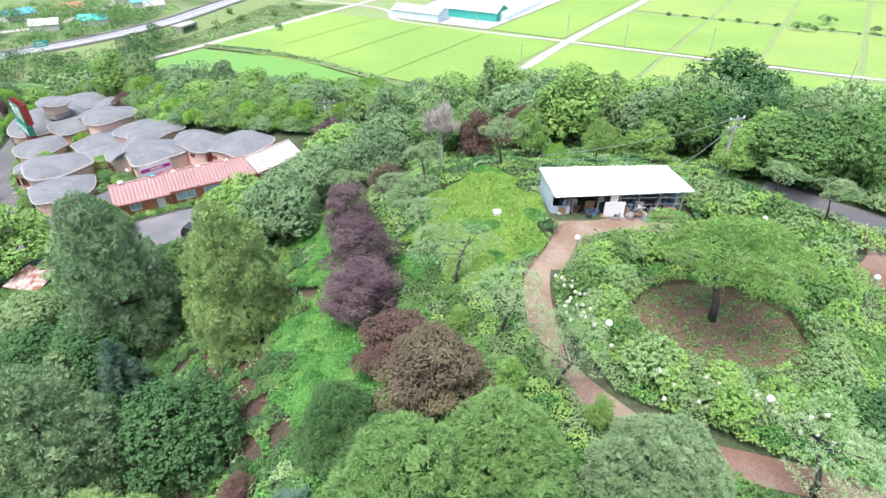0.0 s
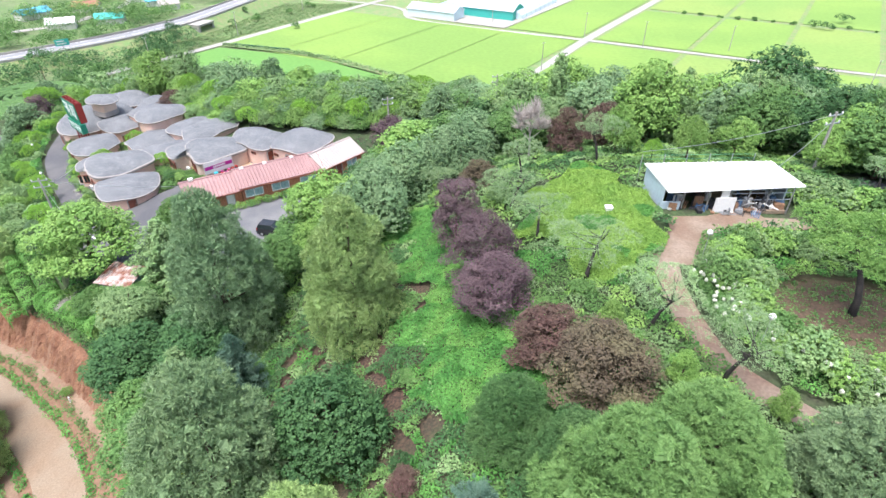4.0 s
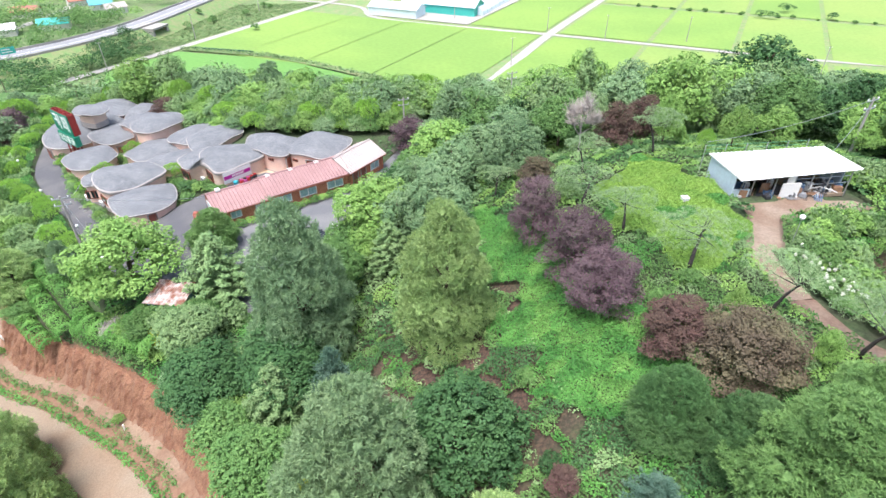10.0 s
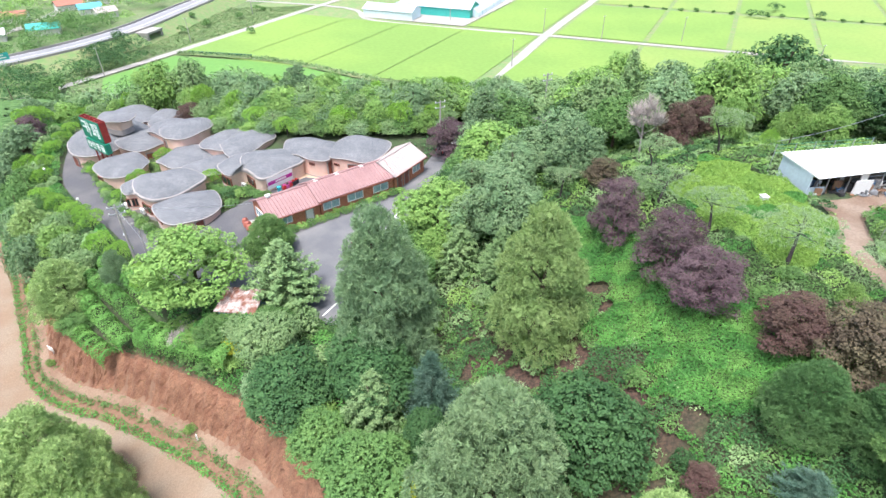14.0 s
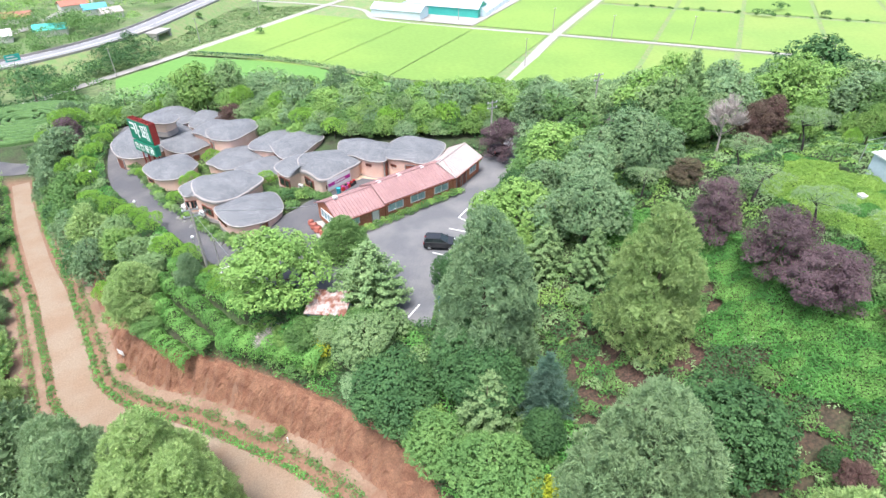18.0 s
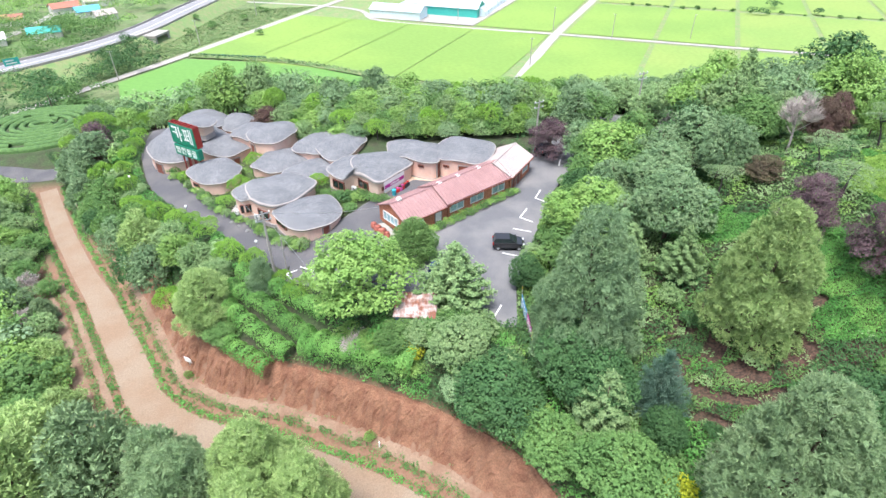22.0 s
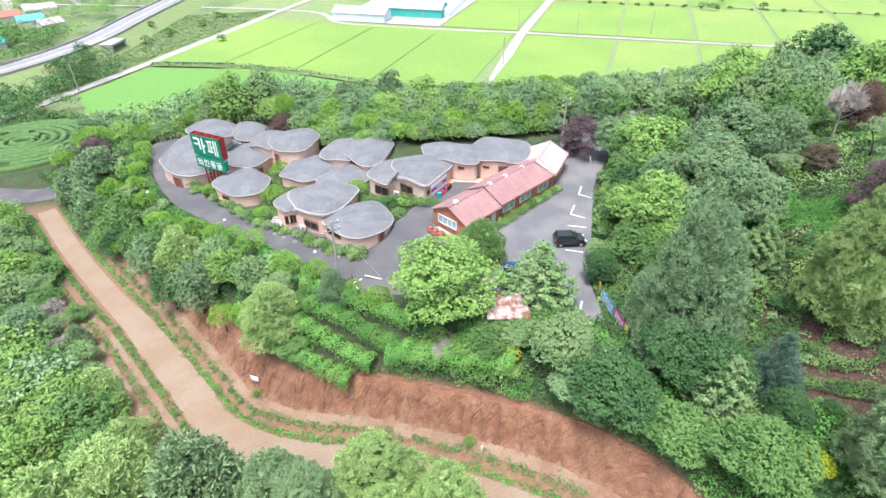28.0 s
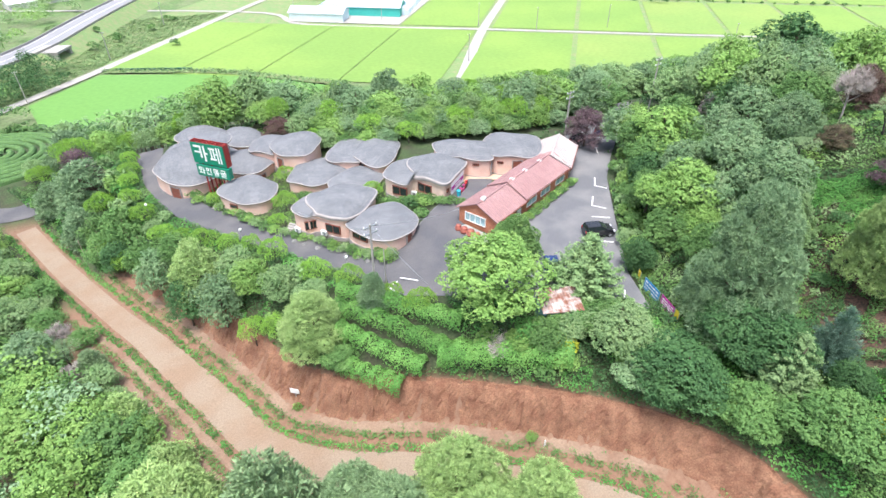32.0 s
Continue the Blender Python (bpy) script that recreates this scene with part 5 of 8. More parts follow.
for line in ([(-58.6, 57.0), (-53.0, 51.2), (-48.6, 46.8)], [(-59.6, 55.0), (-55.0, 50.4), (-50.8, 45.9)], [(-59.8, 52.8), (-56.6, 49.2), (-53.0, 45.6)], [(-60.4, 50.2), (-57.9, 47.7), (-55.4, 45.6)]):
    hedge(line, 1.85, 1.9, HEDGELEAF, "dense green hedge row across the bank")
hedge([(-51.4, 45.8), (-47.0, 43.0), (-41.0, 39.2)], 2.8, 2.2, HEDGELEAF, "dense creeper hedge along the top of the cut")
# planted rows beside the track
for off, mat in ((2.25, KUDZU), (3.45, LEAF), (-2.35, KUDZU), (-4.0, LEAF)):
    c = curve(TRACK[:-3], False, 9)
    d = np.gradient(c, axis=0)
    nrm = np.column_stack([-d[:, 1], d[:, 0]]) / np.hypot(d[:, 0], d[:, 1])[:, None]
    line = c + nrm * off
    line = line[np.abs(np.abs(beside(TRACK, line[:, 0], line[:, 1])) - abs(off)) < 0.45]
    gap = np.concatenate([[0], np.cumsum(np.hypot(*np.diff(line, axis=0).T))])
    at_step = np.arange(0, gap[-1], 0.5)
    line = np.column_stack([np.interp(at_step, gap, line[:, 0]), np.interp(at_step, gap, line[:, 1])]) + rng.normal(size=(len(at_step), 2)) * 0.1
    keep = rng.uniform(size=len(line)) < (0.8 if abs(off) > 3 else 0.96)
    clumps("planted_row", line[keep], mat, "row of young green bushes planted beside the track", 0.55, 0.55, 42, 0.19, "planted row")
clumps("ledge_weeds", spread(-100, -32, 22, 108, 2.0, lambda x, y: (beside(PATH, x, y) > 2.8) & (beside(PATH, x, y) < 5.0) & (noise_at(x, y) > -0.2)), LEAF, "low weeds on the ledge under the cut", 0.22, 0.15, 9, 0.14, "weeds")
clumps("side_weeds", spread(-108, -40, 22, 112, 2.6, lambda x, y: (beside(PATH, x, y) < np.where(y > 82, -2.2, -5.0)) & (beside(PATH, x, y) > -13) & (noise_at(x * 0.6, y * 0.6) > np.where(y > 80, -0.8, 0.0))), LEAFLIGHT, "patchy weeds below the track", 0.4, 0.35, 10, 0.22, "weeds")
for i, (x, y) in enumerate(spread(-110, -62, 34, 112, 0.01, lambda x, y: (beside(PATH, x, y) < np.where(y > 82, -4.0, -8.0)) & (beside(PATH, x, y) > -30))):
    f = rng.uniform(1.2, 2.4)
    plant(["lightshrub", "shrub", "paleshrub", "darkshrub"][i % 4], x, y, 1.5 * f, 2.2 * f, group="valley shrubs")
# white blossom on the shrubs beside the footpath
c = curve([(8.4, 27.6), (7.9, 24), (9.4, 20.8), (11.8, 18.8), (15.4, 17.6), (19.4, 16.4)], False, 8)
for i in range(19):
    p = c[rng.integers(len(c))] + rng.normal(size=2) * 0.35
    if i < 14:
        plant("shrub", p[0], p[1], 1.1, 1.8, "green hydrangea shrub beside the footpath", group="hydrangeas")
    ob = thing("blossom", pose(p[0], p[1], float(H(p[0], p[1])) + 1.35), "cluster of white blossom heads on a shrub", "blossom", "hydrangeas")
    for k in range(int(rng.integers(3, 8))):
        s, o = Shape(), rng.normal(size=3) * np.array([0.6, 0.6, 0.1])
        grid = [(a * 0.785, e) for e in (-0.9, -0.3, 0.35, 0.95) for a in range(8)]
        knob = [o + 0.12 * rng.uniform(0.6, 1.3) * np.array([math.cos(a) * math.cos(e), math.sin(a) * math.cos(e), math.sin(e)]) for a, e in grid] + [o + np.array([0, 0, 0.12])]
        s.add(knob, [(r * 8 + i, r * 8 + (i + 1) % 8, r * 8 + 8 + (i + 1) % 8, r * 8 + 8 + i) for r in range(3) for i in range(8)] + [(24 + i, 24 + (i + 1) % 8, 32) for i in range(8)])
        part("flower_head", s, BLOSSOM, ob)
for kind, x, y, t, w in (("broad", -42.8, 41.4, 3.6, 4.0), ("palebroad", -40.4, 41.0, 3.3, 3.8), ("broad", -38.2, 40.9, 2.7, 4.0), ("lightbroad", -44.6, 42.4, 2.5, 3.6), ("broad", -41.6, 42.0, 2.9, 3.0), ("shrub", -43.4, 39.8, 1.5, 3.2), ("lightshrub", -41.6, 39.4, 1.3, 2.8), 
                        ("shrub", -45.6, 41.6, 1.5, 3.0), ("paleshrub", -34.8, 40.8, 2.6, 3.4)):
    plant(kind, x, y, t, w)
# leafy shrubs between the footpath, the shed and the earth ring
for i, (x, y) in enumerate(spread(7.5, 24, 15, 36, 0.13, lambda x, y: (np.abs(beside(TRAIL, x, y)) > 1.9) & (np.hypot((x - 16.7) / 5.0, (y - 25.2) / 3.9) > 1.12) & (beside(TRAIL, x, y) > 0) & ~((x > 8) & (x < 20) & (y > 34.2)))):
    plant(["paleshrub", "lightshrub", "shrub"][i % 3], x, y, rng.uniform(1.2, 2.3), rng.uniform(1.7, 2.8), group="garden shrubs")
for i, (x, y) in enumerate(spread(-3, 6, 17, 31, 0.15, lambda x, y: (np.abs(beside(TRAIL, x, y)) > 2.2) & (x + 0.3 * y > 4.0))):
    plant(["shrub", "paleshrub", "shrub", "lightshrub"][i % 4], x, y, rng.uniform(0.9, 1.8), rng.uniform(1.6, 2.6), group="garden shrubs")
for i, (x, y) in enumerate(spread(-22, -2, 38, 70, 0.03, lambda x, y: ~within(LOT, x, y) & ~within(VINES, x, y) & (x > lot_edge(y) + 3))):
    plant(["shrub", "paleshrub", "darkshrub", "lightshrub"][i % 4], x, y, rng.uniform(1.2, 2.4), rng.uniform(2.2, 3.6), group="slope shrubs")
# rows of young plants under the grove
for j in range(7):
    c = np.column_stack([np.linspace(-24.5 + j * 2.1, -20.0 + j * 2.1, 26), np.linspace(41 - j * 0.8, 20 - j * 0.6, 26)])
    clumps("grove_row", c + rng.normal(size=c.shape) * 0.22, KUDZU if j % 2 else LEAFPALE, "row of young plants on the dark red soil", 0.5, 0.45, 38, 0.18, "planted row")
for i, (x, y) in enumerate(spread(-26, -8, 12, 42, 0.045, lambda x, y: ~within(VINES, x, y) & (np.hypot(x + 15.7, y - 32) > 2.4))):
    plant(["shrub", "darkshrub", "paleshrub"][i % 3], x, y, rng.uniform(0.7, 1.5), rng.uniform(1.4, 2.4), group="slope shrubs")
for i in range(17):  # bushes overhanging the car park's edge
    y = 47.0 + i * 2.2
    x = float(lot_edge(y)) + (1.5 if y < 52 else 2.2)
    plant(["shrub", "lightshrub", "paleshrub"][i % 3], x + rng.uniform(-0.3, 0.6), y, rng.uniform(1.8, 2.8), rng.uniform(2.6, 3.6), group="car park bushes")
plant("yellowshrub", -25.7, 22.3, 2.4, 2.8, "bright yellow-leaved shrub at the slope's foot")
plant("yellowshrub", -41.2, 40.2, 2.6, 2.4, "bright yellow-leaved shrub below the tin hut")
plant("lightshrub", -45.9, 36.8, 1.1, 1.2, "small green bush under the red cut")
plant("lightshrub", -65.4, 50.9, 1.0, 1.1, "small green bush beside the notice board")

# ---- the pavilions ----
def inward(loop, d):
    """A loop of points moved inwards."""
    t = np.roll(loop, -1, 0) - np.roll(loop, 1, 0)
    n = np.column_stack([-t[:, 1], t[:, 0]]) / np.hypot(t[:, 0], t[:, 1])[:, None]
    x, y = loop[:, 0], loop[:, 1]
    area = np.sum(x * np.roll(y, -1) - np.roll(x, -1) * y)
    return loop + n * d * (1 if area > 0 else -1)


def wall_spot(loop, x, y):
    """Nearest place on a wall, and the turn that faces outwards."""
    i = int(np.argmin(np.hypot(loop[:, 0] - x, loop[:, 1] - y)))
    t = loop[(i + 1) % len(loop)] - loop[i - 1]
    out = np.array([t[1], -t[0]])
    if np.dot(out, loop[i] - loop.mean(0)) < 0:
        out = -out
    return loop[i], math.degrees(math.atan2(out[0], -out[1]))


def window_unit(parent, m, w, h, bars=1, frame_mat=None, glass=None, name="window"):
    """A window with frame, panes and sill, facing minus y in its own space."""
    root = new(name)
    root.parent, root.matrix_basis = parent, m
    f = Shape()
    for x0, x1, z0, z1 in ((-w / 2, w / 2, 0, 0.09), (-w / 2, w / 2, h - 0.09, h), (-w / 2, -w / 2 + 0.09, 0.09, h - 0.09), (w / 2 - 0.09, w / 2, 0.09, h - 0.09)):
        f.box(x0, -0.07, z0, x1, 0.12, z1)
    for i in range(1, bars + 1):
        x = -w / 2 + w * i / (bars + 1)
        f.box(x - 0.035, -0.06, 0.09, x + 0.035, 0.1, h - 0.09)
    part("window_frame", f, frame_mat or DOORWOOD, root)
    for i in range(bars + 1):
        a, b = -w / 2 + w * i / (bars + 1) + 0.05, -w / 2 + w * (i + 1) / (bars + 1) - 0.05
        part("pane", Shape().box(a, -0.02, 0.08, b, 0.02, h - 0.08), glass or GLASS, root)
    return root


def door_unit(parent, m, w, h, mat=None):
    root = new("door")
    root.parent, root.matrix_basis = parent, m
    part("door_leaf", Shape().box(-w / 2, -0.05, 0, w / 2, 0.06, h, 0.012), mat or DOORWOOD, root)
    f = Shape().box(-w / 2 - 0.1, -0.09, 0, -w / 2, 0.1, h + 0.1).box(w / 2, -0.09, 0, w / 2 + 0.1, 0.1, h + 0.1).box(-w / 2, -0.09, h, w / 2, 0.1, h + 0.1)
    part("door_frame", f, RIM, root)
    part("handle", Shape().box(w / 2 - 0.16, -0.1, 0.95, w / 2 - 0.12, -0.05, 1.15), STEEL, root)


def petal(root, rel, wave, top, dome, start, end, bulge):
    """An upper roof lobe that overlaps the rest: it follows the rim from start to end and comes back over the roof in a curve."""
    ang = np.arctan2(rel[:, 1], rel[:, 0])
    order = np.argsort(ang)
    far_out = np.hypot(rel[:, 0], rel[:, 1])

    def height(p):
        a = np.arctan2(p[:, 1], p[:, 0])
        k = np.hypot(p[:, 0], p[:, 1]) / np.interp(a, ang[order], far_out[order], period=2 * math.pi)
        lift = np.interp(k, [0, 0.1, 0.3, 0.55, 0.75, 0.9, 0.985, 1.0], [1, 1, 0.96, 0.82, 0.58, 0.3, 0.03, 0.0]) * dome * 0.75
        return top + lift + np.interp(a, ang[order], wave[order], period=2 * math.pi) * k * k

    i, j = (int(np.argmin(np.hypot(rel[:, 0] - p[0], rel[:, 1] - p[1]))) for p in (start, end))
    n = len(rel)
    rim = np.array([rel[(i + q) % n] for q in range((j - i) % n + 1)]) * 1.01
    back = np.array([rim[-1] + (rim[0] - rim[-1]) * f + np.array(bulge) * math.sin(math.pi * f) for f in np.linspace(0, 1, 12)[1:-1]])
    poly = np.concatenate([rim, back])
    m, mid = len(poly), poly.mean(0)
    levels = ((1.0, -0.02), (1.0, 0.17), (0.96, 0.2), (0.8, 0.21), (0.55, 0.22), (0.25, 0.22))
    rings = [np.column_stack([q, height(q) + lift]) for q, lift in ((mid + (poly - mid) * k, lift) for k, lift in levels)]
    v = np.concatenate(rings + [np.append(mid, height(mid[None])[0] + 0.22)[None]])
    loop_faces = lambda r0, r1: [(r * m + q, r * m + (q + 1) % m, (r + 1) * m + (q + 1) % m, (r + 1) * m + q) for r in range(r0, r1) for q in range(m)]
    part("roof_lobe", Shape().add(v, loop_faces(2, 5) + [(5 * m + q, 5 * m + (q + 1) % m, 6 * m) for q in range(m)]), ROOFGREY, root, "grey shingled upper roof lobe", True)
    part("lobe_rim", Shape().add(np.concatenate(rings[:3]), loop_faces(0, 2)), RIM, root, "pale rim of the upper roof lobe")


def pavilion(outline, eave, dome, label, windows=(), doors=(), wall_mat=None, floor=None, over=0.28, lobe=None):
    """A rounded pavilion: walls under a softly domed, lobed roof."""
    loop = curve(outline, True, 7)
    c = loop.mean(0)
    base = float(np.min(H(loop[:, 0], loop[:, 1]))) if floor is None else floor
    root = thing("pavilion", pose(c[0], c[1], base), label, "pavilion", "cafe pavilions")
    rel = loop - c
    n = len(rel)
    s = Shape()
    rings, ang = [], np.arctan2(rel[:, 1], rel[:, 0])
    wave = 0.14 * np.sin(3 * ang + c[0]) + 0.08 * np.sin(5 * ang + c[1])
    for k, lift in ((0.985, -0.18), (1.0, -0.16), (1.012, -0.02), (0.985, 0.02), (0.9, 0.3), (0.75, 0.58), (0.55, 0.82), (0.3, 0.96), (0.1, 1.0)):
        z = (eave - base) + (lift if lift <= 0.02 else lift * dome * 0.75) + wave * k * k
        rings.append(np.column_stack([rel * k, z]))
    v = np.concatenate(rings + [np.array([[0, 0, eave - base + dome * 0.75]])])
    f = [(r * n + i, r * n + (i + 1) % n, (r + 1) * n + (i + 1) % n, (r + 1) * n + i) for r in range(3, len(rings) - 1) for i in range(n)]
    f += [((len(rings) - 1) * n + i, (len(rings) - 1) * n + (i + 1) % n, len(rings) * n) for i in range(n)]
    part("roof", Shape().add(v, f), ROOFGREY, root, "grey shingled softly domed roof", True)
    if lobe:
        petal(root, rel, wave, eave - base, dome, np.array(lobe[0]) - c, np.array(lobe[1]) - c, lobe[2])
    lip = Shape().add(np.concatenate(rings[:4]), [(r * n + i, r * n + (i + 1) % n, (r + 1) * n + (i + 1) % n, (r + 1) * n + i) for r in range(3) for i in range(n)] + [tuple(reversed(range(n)))])
    part("eave_rim", lip, RIM, root, "pale rounded eave rim")
    w = inward(rel, over)
    w = inward(w, 0.0)
    inner = inward(w, 0.2)
    top = eave - base - 0.1
    wv = np.concatenate([np.column_stack([q, np.full(n, z)]) for q, z in ((w, -0.6), (w, top), (inner, top), (inner, -0.6))])
    part("wall", Shape().add(wv, [(r * n + i, r * n + (i + 1) % n, (r + 1) % 4 * n + (i + 1) % n, (r + 1) % 4 * n + i) for r in range(4) for i in range(n)]), wall_mat or STUCCO, root)
    # a low plinth of darker plaster
    pl = inward(rel, over - 0.08)
    pv = np.concatenate([np.column_stack([q, np.full(n, z)]) for q, z in ((pl, -0.6), (pl, 0.22), (w, 0.24))])
    part("plinth", Shape().add(pv, [(r * n + i, r * n + (i + 1) % n, (r + 1) * n + (i + 1) % n, (r + 1) * n + i) for r in range(2) for i in range(n)]), RIM, root)
    for x, y, wide, tall, sill in windows:
        p, a = wall_spot(w, x - c[0], y - c[1])
        window_unit(root, pose(p[0], p[1], sill, 0, 0, a) @ pose(0, -0.05, 0), wide, tall, 1 if wide > 1.5 else 0)
    for x, y, wide, tall in doors:
        p, a = wall_spot(w, x - c[0], y - c[1])
        door_unit(root, pose(p[0], p[1], 0.15, 0, 0, a) @ pose(0, -0.04, 0), wide, tall)
    return root


GREYLABEL = "salmon plaster pavilion under a lobed grey roof"
pavilion([(-61.2, 71.9), (-59.9, 69.4), (-58.6, 69.3), (-56.9, 67.4), (-55.0, 66.6), (-52.4, 68.8), (-50.2, 71.9), (-51.7, 74.3), (-54.4, 75.9), (-57.6, 74.8), (-60.0, 73.4)], 0.05, 1.1,
         GREYLABEL + " beside the lane", [(-59.2, 70.5, 2.1, 1.2, 0.75), (-56.7, 68.2, 2.1, 1.2, 0.7)], [(-52.4, 69.6, 0.9, 1.9)], floor=-2.75, lobe=((-58.6, 69.3), (-57.6, 74.8), (-1.2, 0.2)))
pavilion([(-55.6, 66.5), (-54.4, 63.7), (-51.8, 61.2), (-49.5, 61.6), (-47.6, 63.5), (-47.0, 65.4), (-47.7, 67.9), (-49.1, 69.7), (-51.4, 70.0), (-53.6, 68.5)], -0.35, 0.85,
         GREYLABEL + " at the lane corner", [(-53.6, 64.6, 2.3, 0.8, 1.1)], [(-49.6, 63.0, 0.95, 1.75)], floor=-2.5)
pavilion([(-69.9, 84.8), (-69.0, 81.8), (-66.8, 79.8), (-63.9, 79.1), (-62.2, 81.1), (-61.8, 84.1), (-63.1, 86.2), (-65.4, 87.9), (-68.2, 87.1)], -2.2, 0.95, "small round salmon pavilion with a grey domed roof", [(-67.6, 81.4, 1.3, 0.6, 1.2)], floor=-4.6)
pavilion([(-69.6, 92.6), (-67.7, 90.0), (-65.3, 88.5), (-62.9, 89.1), (-60.2, 92.6), (-60.6, 95.6), (-65.0, 97.4), (-68.4, 96.6)], -2.2, 1.1, GREYLABEL + " with a garden door", doors=[(-63.6, 89.6, 1.0, 1.8)], floor=-4.9)
pavilion([(-61.5, 90.9), (-60.1, 88.2), (-57.1, 86.4), (-55.0, 88.9), (-53.6, 92.8), (-55.6, 95.4), (-58.3, 95.8), (-60.6, 94.0)], 0.1, 1.0, GREYLABEL + " with a red-brown door", doors=[(-60.4, 89.2, 1.0, 1.9)], floor=-2.9)
pavilion([(-64.6, 93.6), (-62.3, 91.3), (-60.8, 90.6), (-58.8, 93.0), (-58.6, 97.3), (-60.7, 98.3), (-63.2, 97.1)], -0.7, 0.9, GREYLABEL + " behind the others", floor=-3.6)
pavilion([(-60.4, 83.7), (-58.9, 81.7), (-56.9, 79.9), (-54.2, 80.8), (-50.8, 84.2), (-51.6, 87.7), (-54.3, 89.0), (-57.7, 88.1)], -1.7, 1.1, GREYLABEL + " above the lawn", floor=-3.9)
pavilion([(-55.4, 78.8), (-53.3, 81.5), (-50.4, 83.5), (-47.3, 83.0), (-46.7, 80.5), (-48.1, 77.6), (-50.6, 75.7), (-53.7, 75.9)], -1.2, 0.9, GREYLABEL + " in the middle court", floor=-3.4)
pavilion([(-50.6, 84.5), (-49.8, 81.5), (-48.0, 79.1), (-45.5, 80.5), (-42.7, 86.0), (-43.7, 88.4), (-46.1, 89.3), (-49.1, 87.4)], 0.1, 1.0, GREYLABEL + " with a narrow window", [(-49.4, 82.3, 1.4, 0.6, 1.6)], floor=-2.4)
pavilion([(-54.2, 86.0), (-52.0, 83.0), (-49.6, 82.4), (-46.9, 86.3), (-46.7, 90.9), (-50.2, 91.4)], -0.3, 0.9, GREYLABEL + " at the wood's edge", floor=-2.9)
house = pavilion([(-48.7, 74.2), (-47.8, 71.7), (-46.5, 70.7), (-45.2, 71.9), (-43.8, 70.2), (-42.2, 68.5), (-40.0, 70.2), (-36.9, 73.6), (-38.7, 76.9), (-42.6, 78.0), (-46.3, 77.0)], 1.35, 1.15,
                 "cream plaster pavilion with a two-lobed grey roof", [(-46.7, 71.9, 2.2, 1.25, 0.7), (-43.6, 71.2, 2.2, 1.25, 0.7), (-41.9, 69.4, 0.5, 0.5, 1.2)], wall_mat=CREAM, floor=-1.3, lobe=((-45.2, 71.9), (-42.6, 78.0), (-1.3, -0.2)))
pavilion([(-39.9, 79.3), (-39.8, 75.6), (-37.4, 73.6), (-35.1, 72.1), (-33.5, 72.3), (-32.4, 75.5), (-32.8, 78.0), (-35.9, 79.8), (-38.1, 80.2)], 2.0, 1.0, GREYLABEL + " on the upper court",
         [(-35.6, 73.0, 0.9, 0.35, 1.8)], [(-37.7, 74.4, 1.2, 2.1), (-33.9, 72.9, 0.9, 2.1)], floor=-0.8)
pavilion([(-32.7, 77.7), (-33.7, 74.4), (-32.9, 72.2), (-30.4, 71.0), (-28.1, 70.6), (-26.1, 72.1), (-24.7, 75.8), (-26.4, 78.4), (-29.7, 79.5)], 2.15, 1.1, GREYLABEL + " on the upper court",
         [(-32.0, 72.6, 0.9, 0.35, 1.8), (-28.0, 71.3, 0.9, 0.35, 1.9)], [(-30.3, 71.8, 1.2, 2.1)], floor=-0.8)
pavilion([(-78.9, 97.0), (-77.2, 92.5), (-74.9, 89.9), (-72.3, 89.6), (-69.4, 92.1), (-66.2, 97.8), (-67.6, 102.2), (-72.3, 105.6), (-75.8, 105.1), (-78.0, 100.4)], -3.1, 2.6,
         "large round pavilion with a broad grey roof", doors=[(-75.6, 91.0, 1.8, 2.0)], floor=-5.9)
pavilion([(-75.9, 107.9), (-74.4, 105.0), (-70.5, 102.0), (-66.7, 103.5), (-67.4, 108.3), (-70.3, 111.2), (-74.1, 112.0)], -2.8, 1.3, GREYLABEL + " behind the big one", floor=-5.9)
pavilion([(-67.9, 106.6), (-67.2, 101.5), (-63.5, 100.0), (-61.5, 104.2), (-63.8, 108.0), (-66.7, 108.9)], -2.8, 1.2, GREYLABEL + " at the back", floor=-5.4)
pavilion([(-72.3, 95.3), (-70.5, 93.6), (-68.0, 93.0), (-66.6, 95.9), (-68.4, 98.2), (-71.0, 99.1), (-72.4, 97.6)], 0.95, 0.6, "small raised lantern roof on the big pavilion", wall_mat=CREAM, floor=-0.9, over=0.75)

# white sheet with magenta lettering bars, and chairs of coloured goods, at the cream pavilion
banner = thing("wall_banner", pose(-40.15, 69.95, -0.2, 0, 0, 45), "white wall sheet with a magenta strip of writing bars", "banner")
part("sheet", Shape().box(-2.2, -0.42, 0.15, 2.0, -0.4, 1.75), WHITE, banner)
MAGENTA = material("magenta_print", (0.42, 0.02, 0.25), 0.6, 0.1)
part("strip", Shape().box(-2.1, -0.44, 0.7, 1.9, -0.424, 1.2), MAGENTA, banner, "magenta strip")
for i in range(7):
    part("printed_bar", Shape().box(-0.9 + i * 0.26, -0.455, 0.82, -0.9 + i * 0.26 + 0.19, -0.444, 1.08), WHITE, banner)
GOODS = [material("goods_" + n, c, 0.5, 0.1) for n, c in (("red", (0.5, 0.03, 0.03)), ("pink", (0.55, 0.1, 0.3)), ("black", (0.03, 0.03, 0.035)), ("teal", (0.03, 0.35, 0.42)))]
